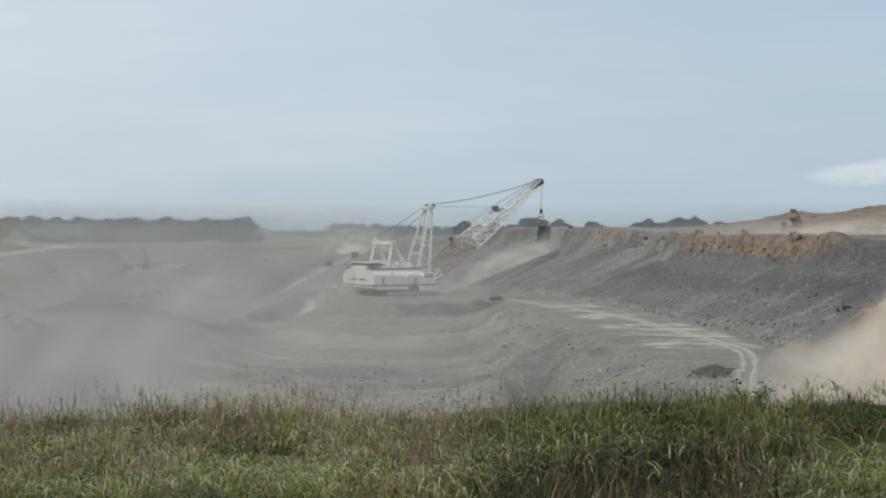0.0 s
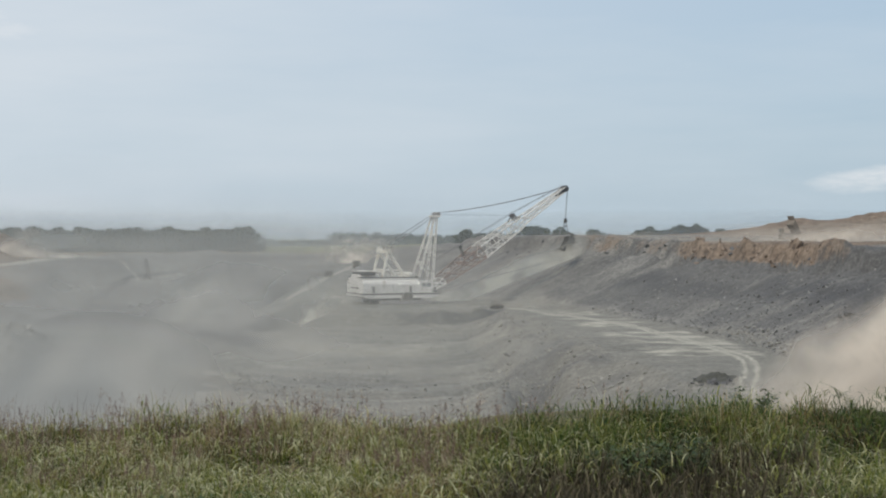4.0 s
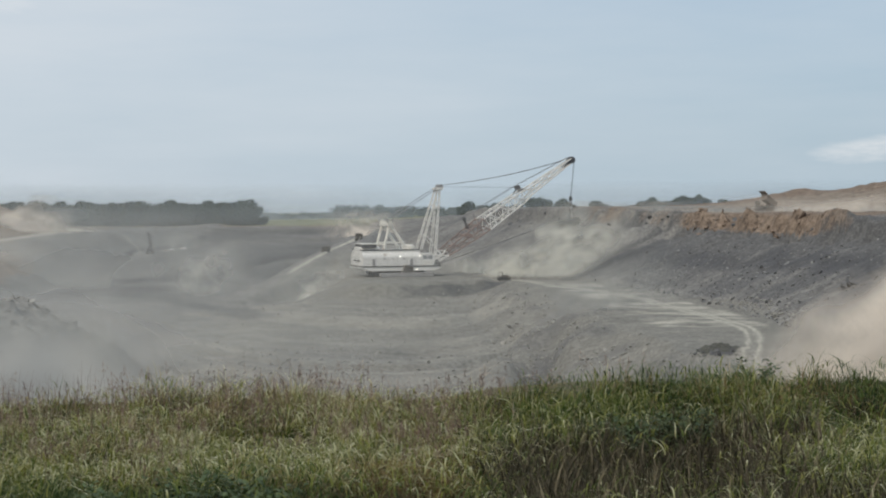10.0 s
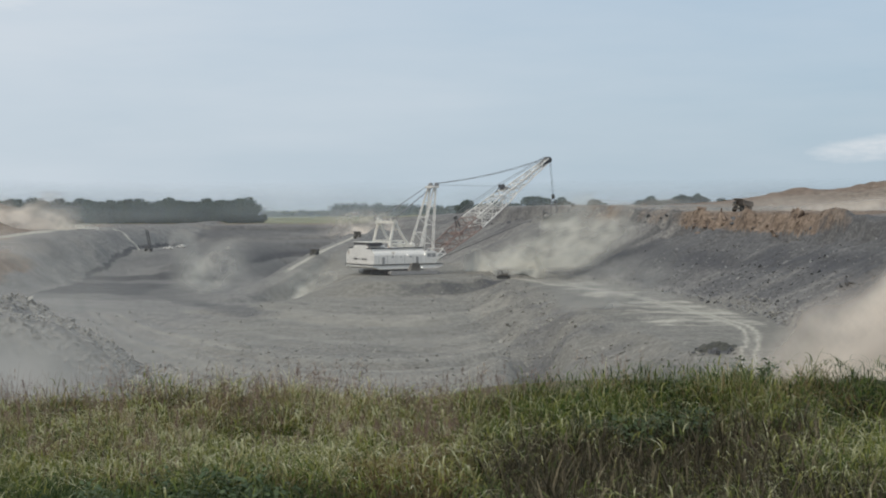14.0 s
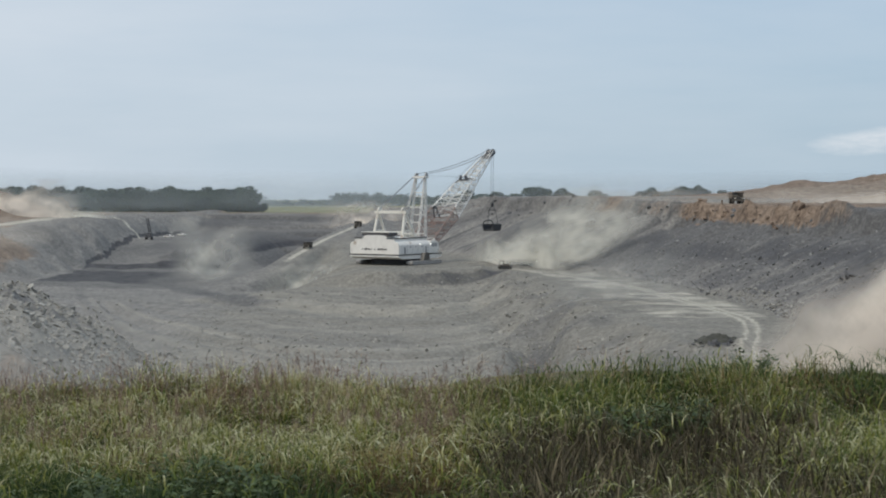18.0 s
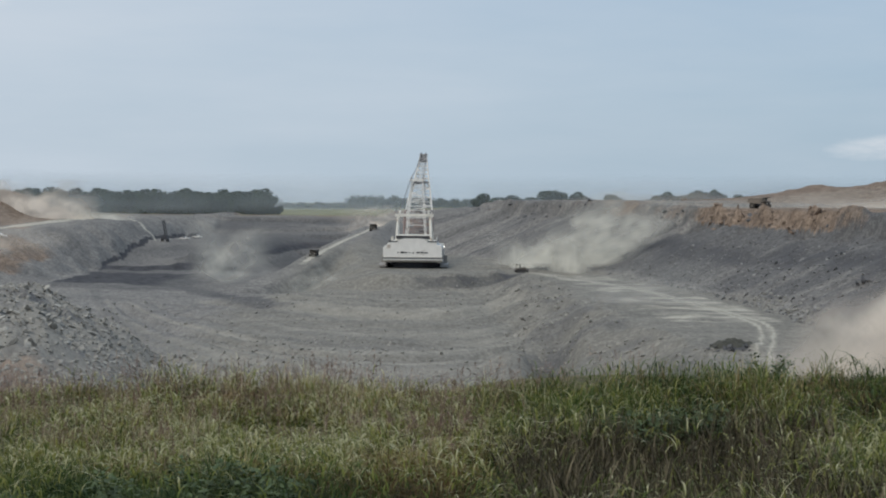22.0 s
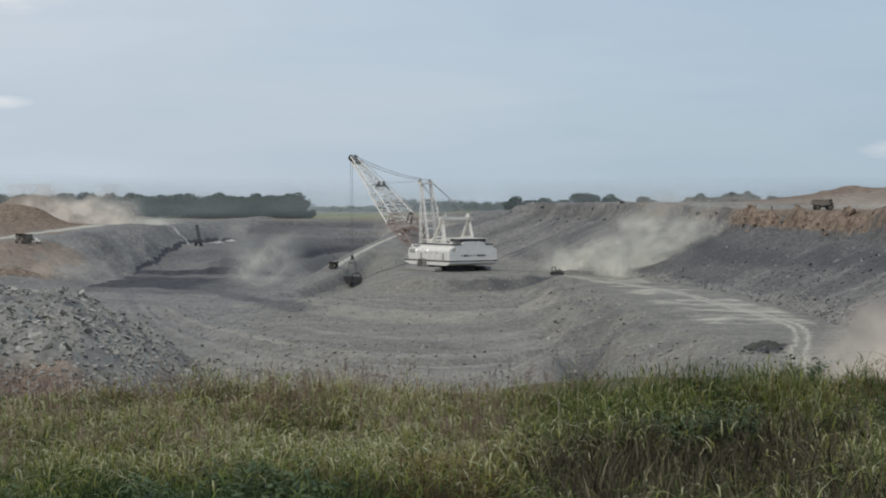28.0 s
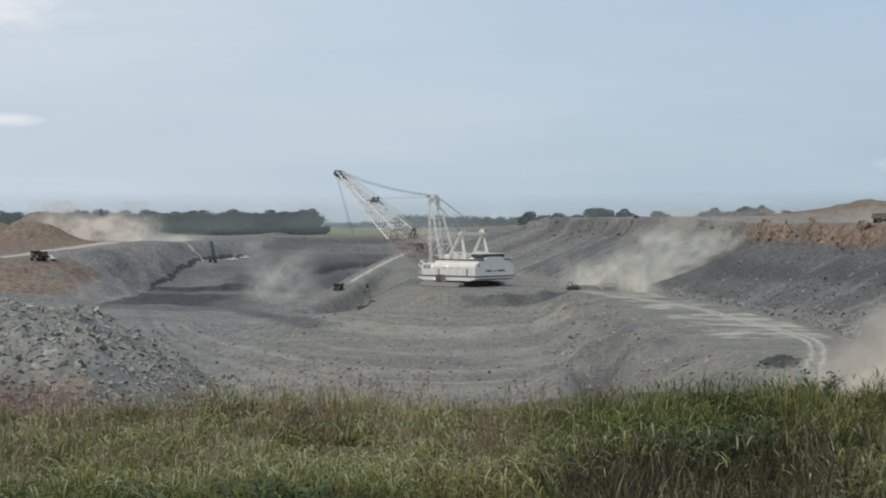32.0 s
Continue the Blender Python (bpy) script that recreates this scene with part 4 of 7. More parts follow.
def build_bucket():
    """Origin at the hoist clevis; the mouth faces -Y (towards the machine)."""
    b = tagged(new("dragline_bucket"), "dark steel dragline bucket hanging on chains from its ropes", "bucket")
    bm = bmesh.new()
    W, L = 2.1, 3.0
    outline = [(-L, -5.6), (-L + 0.2, -7.6), (-L + 1.2, -8.2), (L - 1.2, -8.2), (L, -7.3), (L, -5.8)]
    for sgn in (-1, 1):
        prism(bm, outline, sgn * W - 0.12, sgn * W + 0.12)
    k = len(outline)
    for i in range(k - 1):
        (ya, za), (yb, zb) = outline[i], outline[i + 1]
        if i == 0:
            continue
        v = [bm.verts.new(p) for p in ((-W, ya, za), (W, ya, za), (W, yb, zb), (-W, yb, zb),
                                       (-W, ya * 0.93, za + 0.16), (W, ya * 0.93, za + 0.16), (W, yb * 0.93, zb + 0.16), (-W, yb * 0.93, zb + 0.16))]
        for f in ((0, 1, 2, 3), (7, 6, 5, 4), (0, 4, 5, 1), (1, 5, 6, 2), (2, 6, 7, 3), (3, 7, 4, 0)):
            bm.faces.new([v[j] for j in f])
    bmesh.ops.recalc_face_normals(bm, faces=bm.faces)
    drop = Matrix.Translation((0, -0.6, 6.0))
    bm.transform(drop)
    shell = part("shell", bm, STEEL, b)
    shell.matrix_basis = pose(0, 0.6, -7.6)
    for x in (-1.6, -0.8, 0, 0.8, 1.6):
        bm = bmesh.new()
        prism(bm, [(-L + 0.3, -7.75), (-L - 0.7, -7.75), (-L + 0.3, -7.45)], x - 0.17, x + 0.17)
        bm.transform(drop)
        part("tooth", bm, STEEL, shell)
    bm = bmesh.new()
    prev = None
    for k in range(11):
        a = math.pi * k / 10
        p = Vector((-W * math.cos(a), -L + 0.2, -5.7 + 1.5 * math.sin(a)))
        if prev:
            rod(bm, prev, p, 0.22)
        prev = p
    bm.transform(drop)
    part("arch", bm, STEEL, shell)
    for s in (-1, 1):
        bm = bmesh.new()
        for k in range(13):
            t = k / 13
            a, c = Vector((s * 2.25, 0.6, -7.6)), Vector((s * 1.3, 0, -2.2))
            p, q = a.lerp(c, t), a.lerp(c, t + 0.07)
            rod(bm, p, q, 0.13 if k % 2 else 0.09, n=5)
        part("hoist_chain", bm, STEEL, b)
        bm = bmesh.new()
        rod(bm, (s * 1.3, 0, -2.2), (s * 0.25, 0, -0.4), 0.1)
        part("upper_chain", bm, STEEL, b)
        bm = bmesh.new()
        rod(bm, (s * 2.0, -L, -6.9), (s * 0.4, -L - 4.0, -5.6), 0.11)
        bm.transform(drop)
        part("drag_chain", bm, STEEL, shell)
    bm = bmesh.new()
    rod(bm, (0, -L + 0.3, -6.0), (0, -0.4, -0.6), 0.05)
    part("dump_rope", bm, ROPE, b)
    bm = bmesh.new()
    rod(bm, (-1.5, 0, -2.2), (1.5, 0, -2.2), 0.16)
    part("spreader_bar", bm, STEEL, b)
    bm = bmesh.new()
    box(bm, -0.45, 0.45, -0.4, 0.4, -0.7, 0.5, 0.1)
    disc(bm, (0, 0, -0.5), (1, 0, 0), 0.6, 0.4)
    part("clevis", bm, STEEL, b)
    return b, shell


BUCKET, BUCKET_SHELL = build_bucket()
BUCKET.scale = (0.88, 0.88, 0.88)


def build_rope(name, label, segments, length, gap):
    """A pair of ropes in overlapping lengths that slide over one another."""
    r = tagged(new(name), label, "rope")
    made = []
    for k in range(segments):
        bm = bmesh.new()
        for s in (-1, 1):
            rod(bm, (s * gap, 0, -length / 2), (s * gap, 0, length / 2), 0.05, n=5)
        made.append(part("rope_length", bm, ROPE, r))
    return r, made


HOIST, HOIST_PIECES = build_rope("hoist_rope", "dark steel hoist rope from boom point to bucket", 6, 9.4, 0.35)
DRAG, DRAG_PIECES = build_rope("drag_rope", "dark steel drag rope from deck to bucket", 6, 12.5, 0.3)


# ---------------------------------------------------------------- vehicles
def build_truck(body_material, label):
    """Off-highway haul truck, 8.6 m long and 4.6 m wide, facing +Y; origin on the ground."""
    t = tagged(new("haul_truck"), label, "truck", "haul trucks in the pit")
    bm = bmesh.new()
    box(bm, -1.2, 1.2, -3.6, 3.9, 1.1, 1.75, 0.08)
    part("chassis", bm, STEEL, t)
    bm = bmesh.new()
    box(bm, -2.1, 2.1, 3.1, 4.2, 1.0, 1.5, 0.06)
    part("bumper", bm, YELLOW, t)
    bm = bmesh.new()
    box(bm, -1.0, 1.0, 3.0, 4.05, 1.5, 2.7, 0.1)
    hood = part("hood", bm, YELLOW, t)
    bm = bmesh.new()
    for k in range(6):
        box(bm, -0.75, 0.75, 4.06, 4.1, 1.6 + 0.17 * k, 1.7 + 0.17 * k)
    part("grille", bm, BLACK, hood)
    bm = bmesh.new()
    box(bm, -2.2, 2.2, 2.1, 4.0, 2.7, 2.85)
    part("front_deck", bm, YELLOW, t)
    bm = bmesh.new()
    prism(bm, [(2.1, 2.85), (3.7, 2.85), (3.6, 3.4), (3.3, 4.05), (2.1, 4.05)], 0.5, 2.1)
    cab = part("cab", bm, YELLOW, t)
    bm = bmesh.new()
    prism(bm, [(3.64, 3.4), (3.7, 3.4), (3.4, 3.98), (3.34, 3.98)], 0.6, 2.0)
    part("windscreen", bm, GLASS_DARK, cab, "dark windscreen")
    bm = bmesh.new()
    box(bm, 2.09, 2.13, 2.3, 3.3, 3.3, 3.9)
    part("side_window", bm, GLASS_DARK, cab, "dark side window")
    for s in (-1, 1):
        bm = bmesh.new()
        box(bm, s * 1.6 - 0.25, s * 1.6 + 0.25, 4.2, 4.26, 1.9, 2.2)
        part("headlight", bm, CREAM, t, "pale headlight")
        bm = bmesh.new()
        for k in range(2):
            rod(bm, (s * (1.3 + 0.4 * k), 4.2, 1.0), (s * (1.3 + 0.4 * k), 4.1, 2.8), 0.04, n=4)
        for k in range(5):
            rod(bm, (s * 1.3, 4.2, 1.15 + 0.35 * k), (s * 1.7, 4.2, 1.15 + 0.35 * k), 0.035, n=4)
        part("ladder", bm, YELLOW, t)
        for y, w, x in ((2.7, 0.7, 1.95), (-2.2, 1.3, 1.6)):
            bm = bmesh.new()
            disc(bm, (s * x, y, 1.15), (1, 0, 0), 1.15, w, 22)
            bmesh.ops.bevel(bm, geom=[e for e in bm.edges if e.calc_length() < 0.5], offset=0.06, segments=1, affect="EDGES")
            wheel = part("tyre", bm, TYRE, t)
            bm = bmesh.new()
            disc(bm, (s * (x + w / 2), y, 1.15), (1, 0, 0), 0.6, 0.12, 16)
            disc(bm, (s * (x + w / 2 + 0.06), y, 1.15), (1, 0, 0), 0.28, 0.14, 12)
            part("rim", bm, YELLOW, wheel)
        bm = bmesh.new()
        rod(bm, (s * 0.7, 1.0, 1.5), (s * 0.9, 0.6, 2.3), 0.14)
        part("hoist_ram", bm, STEEL, t)
    # dump body, hinged at the rear
    body = new("dump_body", bpy.data.meshes.new("dump_body"))
    bm = bmesh.new()
    o = Vector((0, -3.0, 1.9))
    floor_p = [(-1.3, 0.55), (0.0, 0.05), (4.6, 0.0), (5.2, 0.9), (5.2, 1.1), (4.5, 0.3), (0.0, 0.28), (-1.3, 0.75)]
    prism(bm, floor_p, -2.0, 2.0)
    for s in (-1, 1):
        prism(bm, [(-1.3, 0.6), (0.0, 0.1), (4.6, 0.05), (5.3, 2.1), (-0.6, 1.75)], s * 2.15 - 0.1, s * 2.15 + 0.1)
        for y in (0.2, 1.6, 3.0, 4.3):
            box(bm, s * 2.3 - 0.1, s * 2.3 + 0.1, y - 0.15, y + 0.15, 0.2, 1.8)
        box(bm, s * 2.2 - 0.2, s * 2.2 + 0.2, -0.7, 5.3, 1.75, 2.05)
    prism(bm, [(4.55, 0.1), (4.7, 0.1), (5.4, 2.1), (5.25, 2.15)], -2.2, 2.2)
    prism(bm, [(5.2, 2.0), (7.2, 2.25), (7.2, 2.4), (5.2, 2.2)], -2.3, 2.3)
    bm.to_mesh(body.data)
    bm.free()
    body.data.materials.append(body_material)
    body.parent = t
    body.matrix_basis = pose(o.x, o.y, o.z)
    body["label"] = "brown worn steel dump body"
    return t, body


TRUCK_RIM, TRUCK_RIM_BODY = build_truck(tone("dusty_truck_body", (0.21, 0.178, 0.148), 0.35, 1.0, 0.85), "dusty brown haul truck tipping its load on the plateau")
TRUCK_RIM.scale = (0.68, 0.66, 0.72)
TRUCK_RAMP, _ = build_truck(BODY_BROWN, "dusty haul truck driving down the ramp")
TRUCK_RAMP.scale = (0.52, 0.52, 0.52)
TRUCK_WALL, _ = build_truck(tone("clay_caked_body", (0.21, 0.13, 0.09), 0.35, 1, 0.9), "clay-caked haul truck climbing out of the pit in dust")
TRUCK_WALL.scale = (0.82, 0.82, 0.82)
TRUCK_FAR, _ = build_truck(BODY_BROWN, "dusty haul truck crossing the far plateau")
TRUCK_FAR.scale = (0.6, 0.6, 0.6)


def build_pickup():
    p = tagged(new("pickup_truck"), "small white pickup parked beside the haul road", "pickup")
    bm = bmesh.new()
    prism(bm, [(-2.6, 0.5), (2.6, 0.5), (2.65, 1.05), (1.3, 1.2), (0.7, 1.8), (-0.7, 1.85), (-0.9, 1.2), (-2.6, 1.2)], -0.95, 0.95)
    bmesh.ops.bevel(bm, geom=list(bm.edges), offset=0.05, segments=2, affect="EDGES")
    part("body", bm, WHITE, p)
    for s in (-1, 1):
        bm = bmesh.new()
        prism(bm, [(-0.65, 1.25), (1.1, 1.25), (0.62, 1.72), (-0.6, 1.75)], s * 0.95 - 0.02, s * 0.95 + 0.02)
        part("window", bm, GLASS_DARK, p, "dark window")
        for y in (1.7, -1.6):
            bm = bmesh.new()
            disc(bm, (s * 0.85, y, 0.4), (1, 0, 0), 0.4, 0.28, 16)
            part("tyre", bm, TYRE, p)
    return p


def build_dozer():
    z = tagged(new("bulldozer"), "small dark dozer pushing spoil along the bench edge", "bulldozer")
    for s in (-1, 1):
        bm = bmesh.new()
        prism(bm, [(-2.0, 0.3), (-1.6, 0.0), (1.6, 0.0), (2.0, 0.3), (1.9, 0.9), (1.2, 1.1), (-1.4, 1.15), (-2.0, 0.8)], s * 1.15 - 0.3, s * 1.15 + 0.3)
        track = part("track", bm, TYRE, z)
        for y in (-1.2, -0.4, 0.4, 1.2):
            bm = bmesh.new()
            disc(bm, (s * 1.47, y, 0.4), (1, 0, 0), 0.3, 0.08, 12)
            part("roller", bm, STEEL, track)
        bm = bmesh.new()
        rod(bm, (s * 1.3, 0.2, 0.6), (s * 1.2, 2.5, 0.6), 0.13)
        part("push_arm", bm, YELLOW, z)
    bm = bmesh.new()
    box(bm, -0.8, 0.8, -0.2, 2.0, 0.7, 1.8, 0.1)
    part("engine_hood", bm, BODY_BROWN, z)
    bm = bmesh.new()
    box(bm, -0.9, 0.9, -1.7, -0.2, 0.7, 1.4, 0.06)
    box(bm, -0.85, 0.85, -1.6, -0.1, 2.75, 2.95, 0.05)
    for sx in (-0.78, 0.78):
        for sy in (-1.5, -0.2):
            rod(bm, (sx, sy, 1.4), (sx, sy, 2.8), 0.08, n=5)
    cab = part("cab", bm, BODY_BROWN, z)
    bm = bmesh.new()
    box(bm, -0.74, 0.74, -0.24, -0.2, 1.5, 2.7)
    part("cab_window", bm, GLASS_DARK, cab, "dark cab window")
    bm = bmesh.new()
    prism(bm, [(2.45, 0.05), (2.65, 0.05), (2.55, 0.6), (2.75, 1.3), (2.6, 1.35), (2.4, 0.6)], -1.8, 1.8)
    part("blade", bm, STEEL, z)
    bm = bmesh.new()
    rod(bm, (0.3, 1.2, 1.8), (0.3, 1.2, 2.6), 0.09)
    part("exhaust", bm, STEEL, z)
    return z


DOZER = build_dozer()
DOZER.scale = (0.75, 0.75, 0.78)


def set_on(ob, x, y, turn=0.0, dz=0.0):
    ob.matrix_basis = pose(x, y, ground_at(x, y) + dz, 0, 0, turn)
    return ob


# standing vehicles
parked, _ = build_truck(BODY_BROWN, "brown haul truck standing on the clay haul road")
set_on(parked, -153.4, 505.0, 168)
parked.scale = (0.74, 0.74, 0.78)
set_on(build_pickup(), -151.2, 508.5, -100)
loader_truck, _ = build_truck(BODY_BROWN, "dusty haul truck standing at the head of the ramp")
set_on(loader_truck, -32.4, 600.0, 176)
loader_truck.scale = (0.55, 0.55, 0.66)
set_on(build_pickup(), -114.7, 650, 80)
set_on(build_pickup(), -111.8, 665, 60)
for ob in [o for o in scene.objects if o.name.startswith("pickup_truck")][1:]:
    ob.scale = (0.8, 0.8, 0.8)


def build_drill():
    """Blast-hole drill with its mast leaning back."""
    d = tagged(new("drill_rig"), "dark drill rig with a leaning mast above the coal", "drill rig")
    for s in (-1, 1):
        bm = bmesh.new()
        prism(bm, [(-2.0, 0.2), (-1.7, 0), (1.7, 0), (2.0, 0.2), (1.9, 0.8), (-1.9, 0.8)], s * 1.1 - 0.3, s * 1.1 + 0.3)
        part("track", bm, TYRE, d)
    bm = bmesh.new()
    box(bm, -1.2, 1.2, -2.2, 1.6, 0.8, 2.1, 0.1)
    part("body", bm, STEEL, d)
    bm = bmesh.new()
    box(bm, -1.2, 0.0, 1.2, 2.2, 0.9, 2.7, 0.08)
    part("cab", bm, STEEL, d)
    bm = bmesh.new()
    for sx in (-0.45, 0.45):
        for sy in (-0.35, 0.35):
            rod(bm, (0.5 + sx, 1.2 + sy, 0.8), (-0.9 + sx, 1.2 + sy, 8.6), 0.14, n=5)
    for k in range(8):
        t0, t1 = k / 8, (k + 1) / 8
        for sy in (-0.35, 0.35):
            g = 1 if k % 2 else -1
            rod(bm, (0.5 - 1.4 * t0 + 0.45 * g, 1.2 + sy, 0.8 + 7.8 * t0), (0.5 - 1.4 * t1 - 0.45 * g, 1.2 + sy, 0.8 + 7.8 * t1), 0.09, n=4)
    part("mast", bm, STEEL, d)
    return d


set_on(build_drill(), -118.8, 628.0, 0)


# ---------------------------------------------------------------- trees
def leaf_material(name, a, b):
    m, n, l, bs = mat(name)
    g = n.new("ShaderNodeNewGeometry")
    oi = n.new("ShaderNodeObjectInfo")
    add = n.new("ShaderNodeMath")
    add.operation = "MULTIPLY_ADD"
    add.inputs[1].default_value = 0.55
    l.new(g.outputs["Random Per Island"], add.inputs[0])
    half = n.new("ShaderNodeMath")
    half.operation = "MULTIPLY"
    half.inputs[1].default_value = 0.45
    l.new(oi.outputs["Random"], half.inputs[0])
    l.new(half.outputs[0], add.inputs[2])
    r = n.new("ShaderNodeValToRGB")
    r.color_ramp.elements[0].color, r.color_ramp.elements[1].color = (*a, 1), (*b, 1)
    l.new(add.outputs[0], r.inputs[0])
    l.new(r.outputs[0], bs.inputs["Base Color"])
    bs.inputs["Roughness"].default_value = 0.7
    bs.inputs["Specular IOR Level"].default_value = 0.2
    return m


LEAF = leaf_material("tree_leaves", (0.018, 0.032, 0.016), (0.05, 0.073, 0.034))
# bluer copy of LEAF: some distance haze is tinted into the leaf colour
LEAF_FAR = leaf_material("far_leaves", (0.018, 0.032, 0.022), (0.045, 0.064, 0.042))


def leaf_cloud(rng, blobs, count, size):
    """Leaf sprays scattered in the outer part of several lobes."""
    vs, fs = [], []
    per = max(1, count // len(blobs))
    for cx, cy, cz, r in blobs:
        d = rng.normal(size=(per, 3))
        d /= np.linalg.norm(d, axis=1)[:, None]
        rad = r * (0.55 + 0.5 * rng.random(per) ** 0.6)
        p = np.array([cx, cy, cz]) + d * rad[:, None] * np.array([1, 1, 0.8])
        for k in range(per):
            a = rng.normal(size=3)
            a /= np.linalg.norm(a)
            b = np.cross(a, rng.normal(size=3))
            b /= np.linalg.norm(b) + 1e-9
            s = size * (0.6 + 0.8 * rng.random())
            i = len(vs)
            vs += [p[k] - a * s, p[k] + b * s * 0.7, p[k] + a * s, p[k] - b * s * 0.7]
            fs.append((i, i + 1, i + 2, i + 3))
    return vs, fs


def build_tree(seed, height, spread, label, leaf=LEAF, leaves=3400):
    rng = np.random.RandomState(seed)
    t = tagged(new("tree"), label, "tree")
    bm = bmesh.new()
    rod(bm, (0, 0, -0.5), (0.1, 0, height * 0.35), height * 0.028, height * 0.02, 8)
    rod(bm, (0.1, 0, height * 0.35), (rng.normal() * 0.3, rng.normal() * 0.3, height * 0.8), height * 0.02, height * 0.006, 6)
    blobs = []
    for k in range(9):
        a, h = rng.random() * 6.283, height * (0.38 + 0.5 * rng.random())
        r = spread * (0.45 + 0.35 * rng.random()) * (1.15 - 0.6 * abs(h / height - 0.5))
        e = (math.cos(a) * r, math.sin(a) * r, h)
        rod(bm, (0, 0, h * 0.72), e, height * 0.010, height * 0.004, 5)
        blobs.append((*e, spread * (0.32 + 0.22 * rng.random())))
    blobs.append((0, 0, height * 0.82, spread * 0.5))
    blobs.append((0, 0, height * 0.55, spread * 0.7))
    for k in range(4):
        a = rng.random() * 6.283
        blobs.append((math.cos(a) * spread * 0.5, math.sin(a) * spread * 0.5, height * 0.22, spread * 0.42))
    part("trunk", bm, BARK, t)
    vs, fs = leaf_cloud(rng, blobs, leaves, height * 0.052)
    me = bpy.data.meshes.new("crown")
    me.from_pydata([tuple(v) for v in vs], [], fs)
    me.materials.append(leaf)
    c = new("crown", me)
    c.parent = t
    return t


def build_woods():
    rng = np.random.RandomState(3)
    kinds = [build_tree(11 + k, h, w, "broad dark green tree in the wood beyond the pit") for k, (h, w) in
             enumerate(((12.5, 8.0), (14.0, 8.5), (11.0, 7.5), (13.0, 9.0), (15.0, 8.0)))]
    spots = []
    for k in range(120):
        row = k % 3
        x = -290 + 182 * ((k // 3) + 0.5 * rng.random()) / 40
        spots.append((x, 862 + row * 13 + rng.normal() * 3, 0.70 + 0.20 * rng.random() + 0.04 * row))
    # low scrub trees closing the gap at the wood's end
    for x, y, s in ((-107, 880, 0.50), (-103, 890, 0.34)):
        spots.append((x, y, s))
    for k, (x, y, s) in enumerate(spots):
        src = kinds[k % 5]
        m = Matrix.LocRotScale((x, y, ground_at(x, y) - 0.2), Euler((0, 0, rng.random() * 6.28)), None)
        if k < 5:
            src.matrix_basis = m
            src.scale = (s, s, s)
            tagged(src, group="wood beyond the pit")
        else:
            c = copy_thing(src, m)
            c.scale = (s * (0.9 + 0.25 * rng.random()), s, s)
    # trees on the skyline above the high wall
    for k, (x, y, s) in enumerate(((46, 760, 0.75), (52, 770, 0.6), (60, 766, 0.55), (37, 790, 0.5), (78, 770, 0.5), (84, 775, 0.42),
                                          (98, 760, 0.46), (104, 764, 0.5), (110, 768, 0.42), (30, 800, 0.5), (22, 805, 0.55), (14, 810, 0.6))):
        c = copy_thing(kinds[(k + 2) % 5], Matrix.Translation((x, y, ground_at(x, y) - 0.4)))
        c.scale = (s * 1.2, s * 1.2, s)
        tagged(c, "dark tree on the skyline above the pit wall", "tree", "skyline trees")
    for k in range(12):
        x, y = 132 + 2.6 * k + 0.7 * rng.normal(), 935 + rng.normal() * 6
        c = copy_thing(kinds[k % 5], Matrix.Translation((x, y, ground_at(x, y) - 0.5)))
        s = 0.27 + 0.08 * math.sin(math.pi * (k + 0.5) / 12) + 0.08 * rng.random()
        c.scale = (s * 1.15, s * 1.15, s)
        tagged(c, "dark tree on the skyline behind the clay bank", "tree", "skyline trees")
    for k in range(4):
        x, y = 171 + 3.4 * k, 950
        c = copy_thing(kinds[k % 5], Matrix.Translation((x, y, ground_at(x, y) - 0.5)))
        c.scale = (0.22, 0.22, 0.30 - 0.03 * k)
        tagged(c, "thin pale tree on the skyline behind the clay bank", "tree", "skyline trees")


build_woods()


def far_forest():
    """Woods on the horizon, too far to count."""
    rng = np.random.RandomState(9)
    vs, fs = [], []
    for x0, x1, y, h, n in ((-230, 40, 1500, 5.6, 190), (-700, -200, 1700, 15, 110), (0, 70, 1450, 6.5, 40), (-160, 120, 2300, 14, 100)):
        for k in range(n):
            x = x0 + (x1 - x0) * (k + rng.random()) / n
            hh = h * (0.55 + 0.5 * rng.random()) * (0.75 + 0.5 * vnoise(np.array([x / 60.0]), np.array([y / 50.0]))[0] + 0.25)
            z = ground_at(x, y)
            blobs = [(x + rng.normal() * 2, y + rng.normal() * 4, z + hh * 0.5, hh * 0.55), (x + rng.normal() * 3, y, z + hh * 0.35, hh * 0.6)]
            a, b = leaf_cloud(rng, blobs, 90, hh * 0.11)
            i = len(vs)
            vs += a
            fs += [tuple(j + i for j in f) for f in b]
    me = bpy.data.meshes.new("far_woods")
    me.from_pydata([tuple(v) for v in vs], [], fs)
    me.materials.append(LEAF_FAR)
    tagged(new("far_woods", me), "hazy dark green woods along the horizon", "woods", kind="stuff")


far_forest()


# ---------------------------------------------------------------- rock


